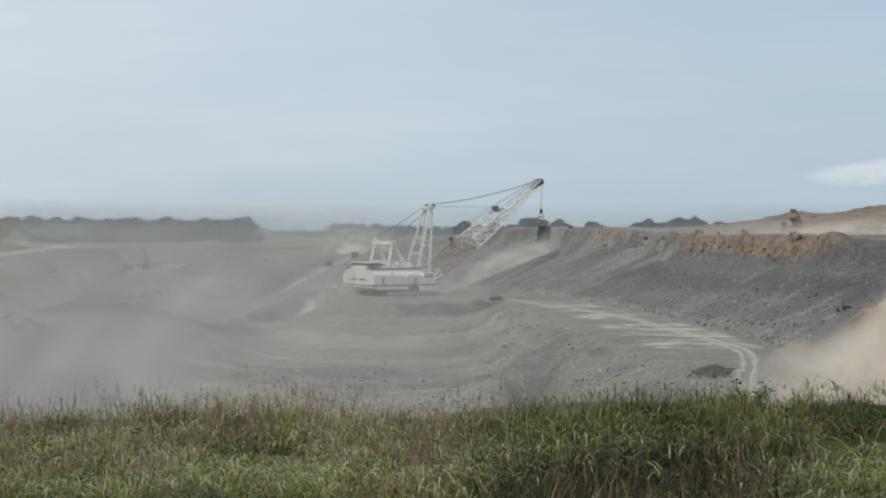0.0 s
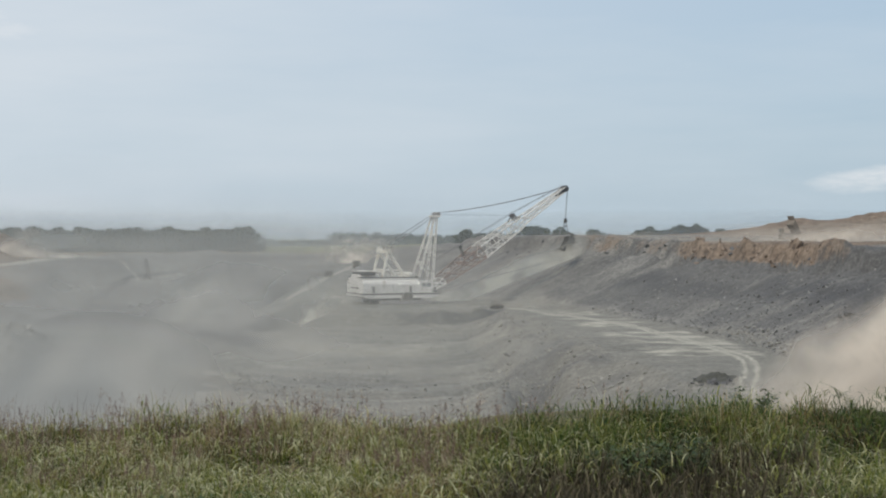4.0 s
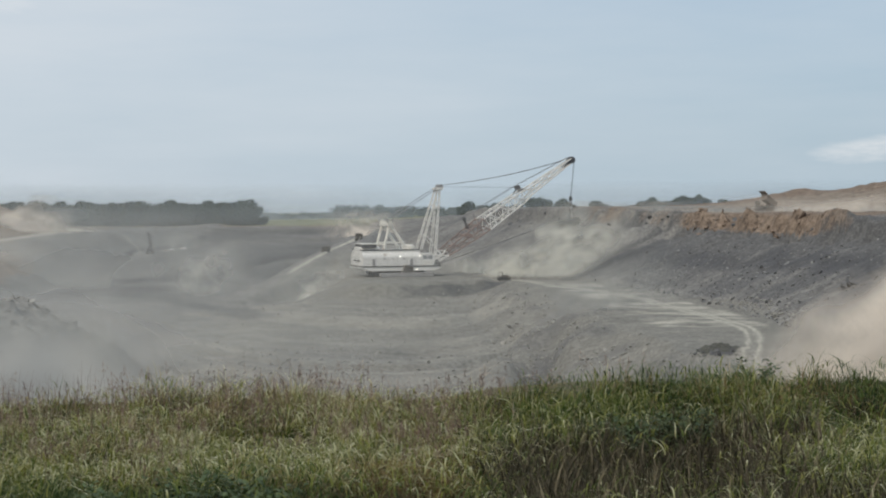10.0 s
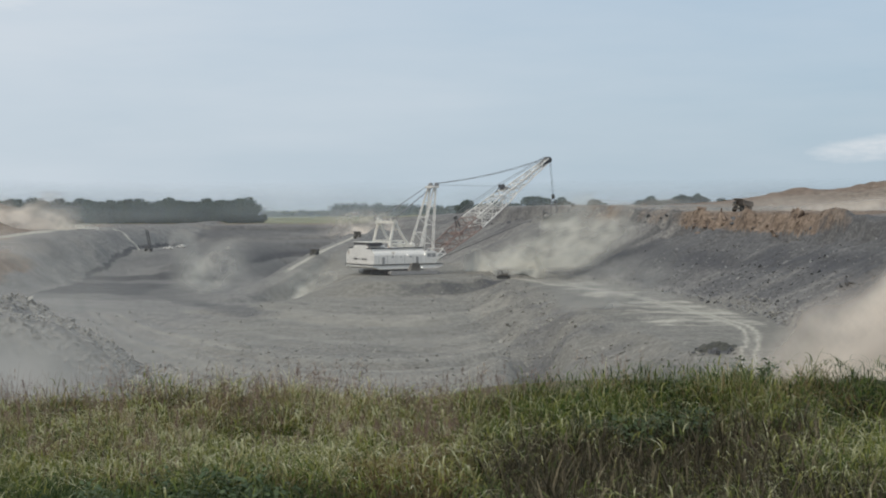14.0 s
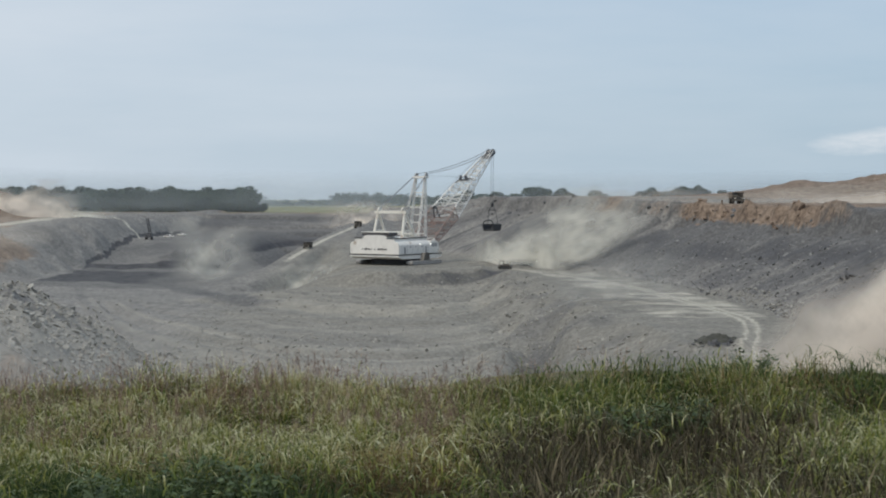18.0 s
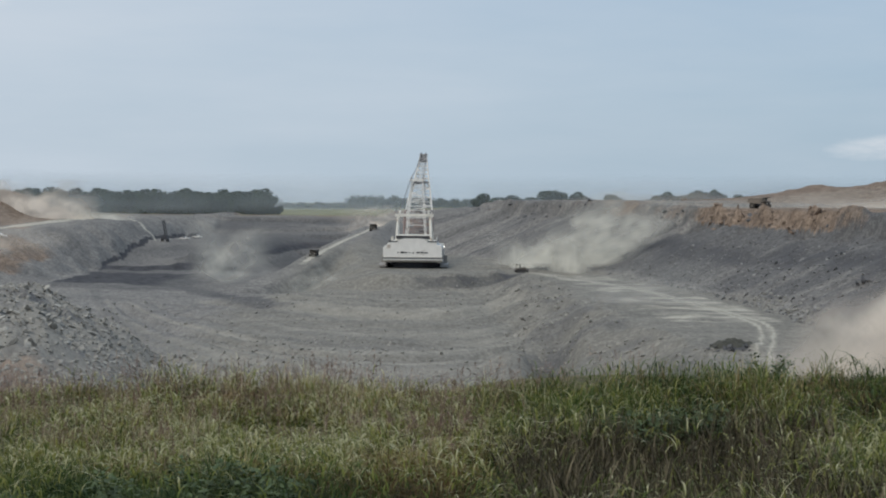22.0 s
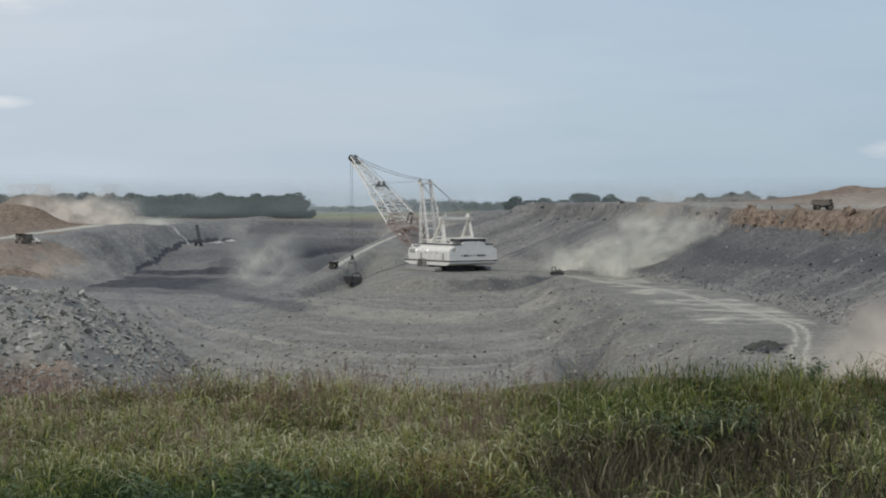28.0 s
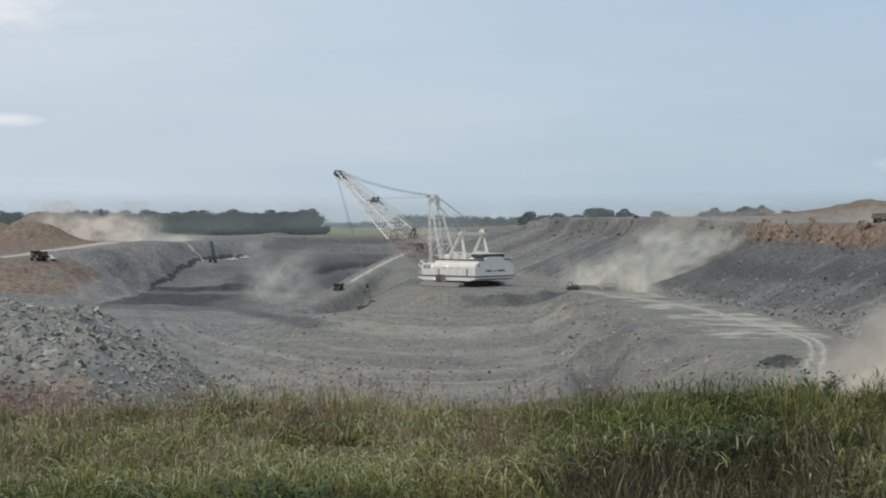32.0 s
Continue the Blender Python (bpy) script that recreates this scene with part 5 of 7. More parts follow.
def rock_material():
    """Grey-green shale, each block a little lighter or darker than the next."""
    m, n, l, b = mat("broken_shale")
    g, oi = n.new("ShaderNodeNewGeometry"), n.new("ShaderNodeObjectInfo")
    co, nz = n.new("ShaderNodeTexCoord"), n.new("ShaderNodeTexNoise")
    nz.inputs["Scale"].default_value, nz.inputs["Detail"].default_value = 1.6, 5
    l.new(co.outputs["Object"], nz.inputs["Vector"])
    a1, a2 = n.new("ShaderNodeMath"), n.new("ShaderNodeMath")
    a1.operation, a2.operation = "ADD", "MULTIPLY_ADD"
    l.new(g.outputs["Random Per Island"], a1.inputs[0])
    l.new(oi.outputs["Random"], a1.inputs[1])
    a2.inputs[1].default_value = 0.32
    l.new(a1.outputs[0], a2.inputs[0])
    l.new(nz.outputs["Fac"], a2.inputs[2])
    r = n.new("ShaderNodeValToRGB")
    r.color_ramp.elements[0].position, r.color_ramp.elements[1].position = 0.45, 1.1
    r.color_ramp.elements[0].color, r.color_ramp.elements[1].color = (0.17, 0.163, 0.145, 1), (0.365, 0.350, 0.313, 1)
    l.new(a2.outputs[0], r.inputs[0])
    l.new(r.outputs[0], b.inputs["Base Color"])
    b.inputs["Roughness"].default_value = 0.95
    return m


ROCK = rock_material()


def wall_rock():
    m = ROCK.copy()
    m.name = "wall_shale"
    r = [k for k in m.node_tree.nodes if k.type == "VALTORGB"][0]
    r.color_ramp.elements[0].color, r.color_ramp.elements[1].color = (0.075, 0.075, 0.078, 1), (0.33, 0.325, 0.31, 1)
    return m


ROCK_WALL = wall_rock()
ROCK_CLAY = tone("clay_block", (0.20, 0.148, 0.112), 0.45, 0.7, 0.95, bump=0.4)
ROCK_DARK = tone("dark_shale", (0.10, 0.10, 0.105), 0.4, 0.8, 0.95, bump=0.4)


def rock_mesh(rng, flat):
    """A broken block: a cube cut and pushed about, some 40 triangles."""
    bm = bmesh.new()
    bmesh.ops.create_icosphere(bm, subdivisions=1, radius=1.0)
    n = [Vector(rng.normal(size=3)).normalized() for _ in range(5)]
    for v in bm.verts:
        p = v.co.copy()
        for k in n:
            d = p.dot(k)
            if d > 0.55:
                p -= k * (d - 0.55)
        v.co = Vector((p.x * (1 + 0.4 * rng.random()), p.y, p.z * flat))
    return bm


def build_rocks():
    rng = np.random.RandomState(21)
    meshes = []
    for k in range(8):
        bm = rock_mesh(rng, 0.22 + 0.26 * rng.random())
        me = bpy.data.meshes.new("boulder")
        bm.to_mesh(me)
        bm.free()
        me.materials.append(ROCK)
        meshes.append(me)
    bank = tagged(new("rubble_bank"), "bank of blasted grey shale blocks", "rubble", kind="")
    n = 0
    while n < 290:
        y = 165 + 88 * rng.random()
        x = (-42 - 44 * rng.random() ** 1.1) * y / 235
        r = 0.28 + 0.72 * rng.random() ** 3
        ob = new("boulder", meshes[n % 8])
        ob.parent = bank
        ob.matrix_basis = Matrix.LocRotScale((x, y, ground_at(x, y) + 0.15 * r), Euler(rng.normal(size=3) * 0.35 + np.array([0, 0, rng.random() * 6])), (r, r, r))
        n += 1


build_rocks()


def scatter_stones(name, label, material, places, seed):
    """Loose stones joined into one mesh: places are (x0, x1, y0, y1, count, smallest, largest)."""
    rng = np.random.RandomState(seed)
    base = []
    for k in range(6):
        bm = rock_mesh(rng, 0.4 + 0.35 * rng.random())
        bm.verts.ensure_lookup_table()
        base.append((np.array([v.co for v in bm.verts]), np.array([[v.index for v in f.verts] for f in bm.faces])))
        bm.free()
    V, Fc, off = [], [], 0
    for fx, n, small, large in places:
        P = fx(rng, n)
        Z = land(P[:, 0], P[:, 1])
        R = small + (large - small) * rng.random(n) ** 3
        for k in range(n):
            v, f = base[k % 6]
            a = rng.random() * 6.283
            c, s = math.cos(a), math.sin(a)
            w = v * R[k]
            tilt = rng.normal() * 0.5
            w = np.stack([w[:, 0] * c - w[:, 1] * s, w[:, 0] * s + w[:, 1] * c, w[:, 2] + tilt * w[:, 0]], 1)
            V.append(w + np.array([P[k, 0], P[k, 1], Z[k] + 0.1 * R[k]]))
            Fc.append(f + off)
            off += len(v)
    V, Fc = np.concatenate(V), np.concatenate(Fc)
    me = bpy.data.meshes.new(name)
    me.from_pydata(V.tolist(), [], Fc.tolist())
    me.materials.append(material)
    tagged(new(name, me), label, "stones", kind="stuff")


def area(x0, x1, y0, y1, px=1.0):
    return lambda rng, n: np.stack([x0 + (x1 - x0) * rng.random(n) ** px, y0 + (y1 - y0) * rng.random(n)], 1)


def along_toe(rng, n):
    y = 180 + 300 * rng.random(n) ** 1.2
    return np.stack([toe_x(y) + np.abs(rng.normal(size=n)) * 5 - 1.5, y], 1)


def wall_face(rng, n):
    y = 170 + 330 * rng.random(n)
    return np.stack([toe_x(y) + 30 * rng.random(n), y], 1)


def wall_rib(rng, n):
    """Trails of stones running down the fall line and fanning out at the toe."""
    k = rng.randint(0, 26, n)
    y0 = 225 + 175 * np.modf(k * 0.618)[0]
    d = rng.random(n) ** 1.7
    y = y0 + rng.normal(size=n) * (2.6 - 1.6 * d)
    return np.stack([toe_x(y) - 0.5 + 25 * d, y - 3.0 * d], 1)


def shelf_slope(rng, n):
    y = 170 + 240 * rng.random(n)
    return np.stack([edge_x(y) - 18 * rng.random(n) + rng.normal(size=n), y], 1)


def bank_top(rng, n):
    y = 150 + 116 * rng.random(n)
    return np.stack([(-38 - 52 * rng.random(n)) * y / 235, y], 1)


scatter_stones("rubble", "small broken shale on the rubble bank", ROCK, [(bank_top, 7500, 0.10, 0.6), (bank_top, 700, 0.25, 0.8), (area(-12, -48, 190, 300), 1500, 0.08, 0.5)], 5)
scatter_stones("floor_stones", "loose grey stones on the pit floor", ROCK, [(area(-120, 25, 200, 400), 3200, 0.06, 0.5), (area(-75, 5, 175, 260), 1600, 0.05, 0.42), (shelf_slope, 1100, 0.07, 0.55), (lambda r, n: (lambda y: np.stack([toe_x(y) + 4 * r.random(n) + 0.5, y], 1))(246 + 60 * r.random(n)), 260, 0.12, 0.5)], 6)
scatter_stones("wall_stones", "loose stones lying on the slope of the wall", ROCK_WALL, [(wall_face, 1700, 0.06, 0.36), (along_toe, 1100, 0.08, 0.5), (wall_rib, 1500, 0.10, 0.5), (area(-60, -10, 500, 640), 150, 0.15, 0.6)], 7)
scatter_stones("clay_blocks", "broken brown clay blocks along the rim", ROCK_CLAY, [(lambda r, n: (lambda y: np.stack([toe_x(y) + 33 * (0.85 + 0.12 * r.random(n)), y], 1))(335 + 85 * r.random(n)), 70, 0.25, 1.0), (lambda r, n: (lambda y: np.stack([toe_x(y) + 33 * (0.80 + 0.12 * r.random(n)), y], 1))(395 + 20 * r.random(n)), 26, 0.3, 1.2)], 18)
scatter_stones("clay_lumps", "dark clods along the clay rim", ROCK_DARK, [(lambda r, n: (lambda y: np.stack([toe_x(y) + 33 * (0.84 + 0.14 * r.random(n)), y], 1))(330 + 330 * r.random(n)), 120, 0.2, 1.1)], 8)


def wall_outcrop():
    """A dark broken ledge standing out of the slope above the ramp."""
    rng = np.random.RandomState(91)
    root = tagged(new("rock_outcrop"), "dark broken rock ledge standing out of the wall", "rock")
    root.location = (71.6, 271.0, ground_at(71.6, 271.0))
    for k, (dx, dz, r) in enumerate(((-1.3, 0.25, 0.75), (-0.4, 0.45, 0.95), (0.6, 0.2, 0.8), (1.3, -0.1, 0.6), (0.2, -0.45, 0.7), (1.5, -0.6, 0.5))):
        bm = rock_mesh(rng, 0.5)
        ob = part("boulder", bm, ROCK_DARK, root)
        ob.matrix_basis = Matrix.LocRotScale((dx, 0.5 * rng.normal(), dz + 0.3 + 0.25 * dx), Euler(rng.normal(size=3) * 0.5), (r, r, r))


def spoil_heap():
    """A tipped load of dark shale by the bend of the road, with a crest, slumped sides and loose lumps."""
    nr, na = 14, 44
    r = np.linspace(0, 1, nr)[:, None]
    a = np.linspace(0, 2 * np.pi, na, endpoint=False)[None, :]
    lobe = 1 + 0.22 * np.sin(2 * a + 0.6) + 0.12 * np.sin(5 * a)
    x = 36.0 + 2.7 * r * lobe * np.cos(a)
    y = 202.6 + 2.0 * r * lobe * np.sin(a)
    z = land(x, y) + 0.5 * (1 - r ** 1.5) * (1 + 0.5 * fbm(x / 1.1, y / 1.1, 3)) + 0.35 * fbm(x / 0.35, y / 0.35, 2) * (1 - r ** 3) - 0.12 * r ** 4
    V = np.stack([x + 0 * a, y + 0 * a, z], -1).reshape(-1, 3)
    F = [(k * na + j, k * na + (j + 1) % na, (k + 1) * na + (j + 1) % na, (k + 1) * na + j) for k in range(nr - 1) for j in range(na)]
    me = bpy.data.meshes.new("spoil_heap")
    me.from_pydata(V.tolist(), [], F)
    me.materials.append(HEAP)
    tagged(new("spoil_heap", me), "dark heap of tipped shale beside the road bend", "spoil heap", kind="stuff")
    scatter_stones("heap_lumps", "loose lumps of shale on the dark heap", ROCK_DARK, [(lambda g, n: np.stack([36.0 + 1.8 * g.normal(size=n), 202.0 + 1.3 * g.normal(size=n)], 1), 90, 0.12, 0.5)], 78)


HEAP = tone("tipped_shale", (0.062, 0.062, 0.052), 0.4, 1.6, 0.95, bump=0.5)
spoil_heap()
wall_outcrop()


# ---------------------------------------------------------------- grass on the near brow
def grass_material(name, stops):
    m, n, l, b = mat(name)
    a = n.new("ShaderNodeAttribute")
    a.attribute_name = "tint"
    r = n.new("ShaderNodeValToRGB")
    e = r.color_ramp.elements
    while len(e) < len(stops):
        e.new(0.5)
    for k, (pos, col) in enumerate(stops):
        e[k].position, e[k].color = pos, (*col, 1)
    l.new(a.outputs["Fac"], r.inputs[0])
    l.new(r.outputs[0], b.inputs["Base Color"])
    b.inputs["Roughness"].default_value = 0.55
    b.inputs["Specular IOR Level"].default_value = 0.15
    tr = n.new("ShaderNodeBsdfTranslucent")
    l.new(r.outputs[0], tr.inputs["Color"])
    mx = n.new("ShaderNodeMixShader")
    mx.inputs[0].default_value = 0.35
    l.new(b.outputs[0], mx.inputs[1])
    l.new(tr.outputs[0], mx.inputs[2])
    l.new(mx.outputs[0], n["Material Output"].inputs["Surface"])
    return m


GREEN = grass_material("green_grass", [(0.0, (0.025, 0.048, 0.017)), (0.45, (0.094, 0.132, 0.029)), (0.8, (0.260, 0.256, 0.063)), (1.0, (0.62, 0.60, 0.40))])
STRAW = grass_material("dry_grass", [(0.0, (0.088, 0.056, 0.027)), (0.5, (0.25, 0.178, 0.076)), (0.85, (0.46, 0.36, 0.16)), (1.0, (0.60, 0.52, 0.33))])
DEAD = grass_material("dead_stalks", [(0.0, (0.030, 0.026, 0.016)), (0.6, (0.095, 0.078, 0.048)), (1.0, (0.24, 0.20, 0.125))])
SEED = grass_material("seed_heads", [(0.0, (0.13, 0.080, 0.065)), (0.6, (0.30, 0.205, 0.165)), (1.0, (0.42, 0.32, 0.25))])


def blades(name, label, material, roots, height, width, lean, tint, seed, rings=4, droop=1.0, curl=0.0, lift=0.0, shade=0.68):
    """Arching blades: each a tapering strip that bends over towards its tip. shade: painted darkening towards the root.
    """
    rng = np.random.RandomState(seed)
    n = len(roots)
    az = rng.random(n) * 6.283
    dx, dy = np.cos(az), np.sin(az)
    L = height * (0.65 + 0.5 * rng.random(n))
    bend = lean * (0.30 + 1.0 * rng.random(n)) + curl * (rng.random(n) < 0.4)
    z0 = land(roots[:, 0], roots[:, 1]) - 0.03 + lift
    P = []
    for k in range(rings + 1):
        t = k / rings
        out = bend * L * (t ** 2.0) * 0.8
        up = L * (t - 0.46 * droop * np.minimum(bend, 1.9) * t ** 3.0)
        w = width * (1 - t ** 2.2) * (0.6 + 0.4 * min(1, 4 * t + 0.3)) + 0.0006
        cx, cy, cz = roots[:, 0] + dx * out, roots[:, 1] + dy * out, z0 + up
        sx, sy = -dy, dx
        P.append(np.stack([cx - sx * w / 2, cy - sy * w / 2, cz], 1))
        P.append(np.stack([cx + sx * w / 2, cy + sy * w / 2, cz], 1))
    P = np.stack(P, 1)
    m = 2 * (rings + 1)
    base = np.arange(n) * m
    F = []
    for k in range(rings):
        F.append(np.stack([base + 2 * k, base + 2 * k + 1, base + 2 * k + 3, base + 2 * k + 2], 1))
    F = np.concatenate(F)
    V = P.reshape(-1, 3)
    me = bpy.data.meshes.new(name)
    me.vertices.add(len(V))
    me.vertices.foreach_set("co", V.ravel())
    me.loops.add(F.size)
    me.loops.foreach_set("vertex_index", F.ravel().astype(np.int32))
    me.polygons.add(len(F))
    me.polygons.foreach_set("loop_start", np.arange(0, F.size, 4))
    me.update()
    at = me.attributes.new("tint", "FLOAT", "POINT")
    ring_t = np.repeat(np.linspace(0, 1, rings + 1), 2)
    # root shade put into the blade colour: tint falls to the root, rises to the tip
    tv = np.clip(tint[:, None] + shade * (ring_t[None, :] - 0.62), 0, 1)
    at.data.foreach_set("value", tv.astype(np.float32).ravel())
    me.materials.append(material)
    return tagged(new(name, me), label, "grass", kind="stuff")


def brow_roots(rng, n, y0=8.3, y1=16.8):
    y = y0 + (y1 - y0) * rng.random(n)
    x = (rng.random(n) * 2 - 1) * 0.355 * (y + 0.6)
    return np.stack([x, y], 1)


# patches of the sward: sideways slope from the lookout, distance, and their two radii
GOLD = (-0.135, 13.9, 0.085, 1.5)
RUSTY_PATCH = (-0.02, 12.2, 0.07, 1.5)
LUSH = (-0.21, 9.2, 0.19, 2.0)
PALE_BAND = (0.165, 13.3, 0.05, 0.8)
DULL = (0.26, 14.6, 0.045, 1.6)


def build_grass():
    rng = np.random.RandomState(31)
    # where it grows taller and greener: to the right of a soft line
    R = brow_roots(rng, 185000)
    patch = fbm(R[:, 0] / 1.3, R[:, 1] / 1.3, 3)
    u = R[:, 0] / R[:, 1]
    right = smooth(-0.02, 0.10, u + 0.05 * patch)
    dryness = np.clip(0.30 - 0.30 * right + 0.8 * patch + 0.9 * fbm(R[:, 0] / 3.1 + 7, R[:, 1] / 2.2, 2) + 0.28 * np.exp(-((u + 0.01) / 0.06) ** 2), 0, 1)

    def zone(P, u0, y0, ru, ry):
        return np.exp(-((P[:, 0] / P[:, 1] - u0) / ru) ** 2 - ((P[:, 1] - y0) / ry) ** 2)

    gold, rusty, lush, band, dull = zone(R, *GOLD), zone(R, *RUSTY_PATCH), zone(R, *LUSH), zone(R, *PALE_BAND), zone(R, *DULL)
    dryness = np.clip(dryness - 0.25 * gold + 0.45 * rusty - 0.75 * lush + 0.15 * band + 0.40 * dull, 0, 1)
    dry = rng.random(len(R)) < dryness
    clump = fbm(R[:, 0] / 0.35, R[:, 1] / 0.35, 2)
    tuft = smooth(-0.32, 0.32, fbm(R[:, 0] / 0.26, R[:, 1] / 0.30, 2))
    tall = (0.35 + 0.03 * right + 0.22 * patch + 0.14 * clump) * (0.45 + 0.75 * tuft) * (0.6 + 0.5 * rng.random(len(R)))
    knot = smooth(-0.3, 0.3, fbm(R[:, 0] / 0.75 + 3.1, R[:, 1] / 0.95, 2))
    tall = tall * (0.66 + 0.52 * knot) + 0.10 * (1 - right) * smooth(15.2, 16.4, R[:, 1])
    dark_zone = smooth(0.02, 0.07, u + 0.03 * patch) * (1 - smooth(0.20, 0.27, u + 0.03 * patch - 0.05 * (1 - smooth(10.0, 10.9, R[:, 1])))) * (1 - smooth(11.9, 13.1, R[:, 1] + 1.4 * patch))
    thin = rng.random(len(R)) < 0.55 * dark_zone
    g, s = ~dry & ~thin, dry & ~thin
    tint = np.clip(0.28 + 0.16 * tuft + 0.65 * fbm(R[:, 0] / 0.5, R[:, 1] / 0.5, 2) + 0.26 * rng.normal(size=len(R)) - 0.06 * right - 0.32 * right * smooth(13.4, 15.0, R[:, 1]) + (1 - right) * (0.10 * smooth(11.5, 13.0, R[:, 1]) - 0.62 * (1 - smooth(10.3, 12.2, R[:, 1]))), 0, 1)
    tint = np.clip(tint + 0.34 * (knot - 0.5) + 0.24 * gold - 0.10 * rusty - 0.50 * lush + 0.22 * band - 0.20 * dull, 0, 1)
    tint = np.where(rng.random(len(R)) < 0.08, np.clip(tint + 0.4, 0, 1), tint)
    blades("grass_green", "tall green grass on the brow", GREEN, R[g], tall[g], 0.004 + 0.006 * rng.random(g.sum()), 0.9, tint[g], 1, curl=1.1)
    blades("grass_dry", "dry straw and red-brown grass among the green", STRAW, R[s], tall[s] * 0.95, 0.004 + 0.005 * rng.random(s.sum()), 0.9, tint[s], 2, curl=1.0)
    # curled leaf tips along the top of the sward, highlights painted as pale tint
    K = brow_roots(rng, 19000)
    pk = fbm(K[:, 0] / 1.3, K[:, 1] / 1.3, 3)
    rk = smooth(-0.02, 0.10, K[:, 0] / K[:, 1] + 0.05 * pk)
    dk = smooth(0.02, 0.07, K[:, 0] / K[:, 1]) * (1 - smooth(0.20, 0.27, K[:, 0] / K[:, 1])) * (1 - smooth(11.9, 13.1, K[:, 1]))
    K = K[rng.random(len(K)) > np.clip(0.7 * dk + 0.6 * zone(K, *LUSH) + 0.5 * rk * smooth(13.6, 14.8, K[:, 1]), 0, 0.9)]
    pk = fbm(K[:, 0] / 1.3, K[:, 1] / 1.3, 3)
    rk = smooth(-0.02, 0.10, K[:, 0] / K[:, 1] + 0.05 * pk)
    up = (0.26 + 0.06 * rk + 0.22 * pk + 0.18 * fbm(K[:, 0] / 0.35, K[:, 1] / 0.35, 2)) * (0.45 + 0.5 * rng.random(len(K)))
    blades("grass_curls", "curled leaf tips over the grass with highlights painted pale", GREEN, K, 0.12 + 0.12 * rng.random(len(K)) ** 2, 0.007 + 0.006 * rng.random(len(K)), 2.6,
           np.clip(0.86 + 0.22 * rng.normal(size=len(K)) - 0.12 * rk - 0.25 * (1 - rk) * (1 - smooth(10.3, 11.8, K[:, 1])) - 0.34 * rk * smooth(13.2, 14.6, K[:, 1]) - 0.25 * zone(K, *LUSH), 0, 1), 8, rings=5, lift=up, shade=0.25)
    # broad arching blades, clumped on the right and in the near edge
    C = brow_roots(rng, 240, 9.0, 16.0)
    keep = (C[:, 0] / C[:, 1] > 0.02) | (rng.random(len(C)) < 0.35)
    C = C[keep]
    B = np.repeat(C, 22, 0) + rng.normal(size=(len(C) * 22, 2)) * 0.09
    tb = np.clip(0.28 + 0.18 * rng.normal(size=len(B)) + np.repeat(0.15 * rng.normal(size=len(C)), 22), 0, 1)
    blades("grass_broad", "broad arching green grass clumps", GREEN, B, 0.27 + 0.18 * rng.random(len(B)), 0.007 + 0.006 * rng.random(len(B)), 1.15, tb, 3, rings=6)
    # bright clump on the far right
    C = np.stack([0.272 * 11.8 + 0.32 * rng.normal(size=480), 11.6 + 0.8 * rng.normal(size=480)], 1)
    blades("grass_bright", "bright yellow-green reed clump", GREEN, C, 0.42 + 0.18 * rng.random(480), 0.009 + 0.007 * rng.random(480), 1.4, np.clip(0.68 + 0.16 * rng.normal(size=480), 0, 1), 4, rings=6)
    # shorter grass round the standing point and to either side
    N = np.stack([rng.random(46000) * 34 - 17, rng.random(46000) * 24 - 13], 1)
    N = N[(N[:, 1] < 7.6) | (np.abs(N[:, 0]) > 0.40 * (N[:, 1] + 0.6))]
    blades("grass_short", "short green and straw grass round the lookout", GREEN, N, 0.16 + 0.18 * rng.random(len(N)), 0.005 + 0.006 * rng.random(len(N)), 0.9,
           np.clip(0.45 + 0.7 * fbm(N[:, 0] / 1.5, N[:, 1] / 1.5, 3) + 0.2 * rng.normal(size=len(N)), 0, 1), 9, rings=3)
    # fine red-brown flowering grass along the edge of the brow
    T = brow_roots(rng, 5200, 14.9, 16.8)
    ut = T[:, 0] / T[:, 1] + 0.05 * fbm(T[:, 0] / 0.6, T[:, 1] / 0.6, 2)
    T = T[(1 - smooth(-0.04, 0.06, ut)) * smooth(-0.25, 0.25, fbm(T[:, 0] / 0.5 + 9, T[:, 1] / 0.8, 2)) > rng.random(len(T))]
    blades("grass_fine", "fine red-brown flowering grass along the brow", SEED, T, 0.36 + 0.26 * rng.random(len(T)), 0.0018 + 0.0016 * rng.random(len(T)), 0.5, np.clip(0.30 + 0.25 * rng.normal(size=len(T)), 0, 1), 6, droop=0.3, shade=0.4)
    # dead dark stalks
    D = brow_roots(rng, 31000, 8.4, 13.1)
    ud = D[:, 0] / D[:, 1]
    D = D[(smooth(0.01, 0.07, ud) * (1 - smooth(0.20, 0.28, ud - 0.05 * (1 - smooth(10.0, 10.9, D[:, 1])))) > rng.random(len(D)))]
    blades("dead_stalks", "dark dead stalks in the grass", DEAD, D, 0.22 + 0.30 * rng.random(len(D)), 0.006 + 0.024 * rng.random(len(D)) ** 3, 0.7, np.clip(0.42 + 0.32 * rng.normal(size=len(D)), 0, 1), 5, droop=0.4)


build_grass()


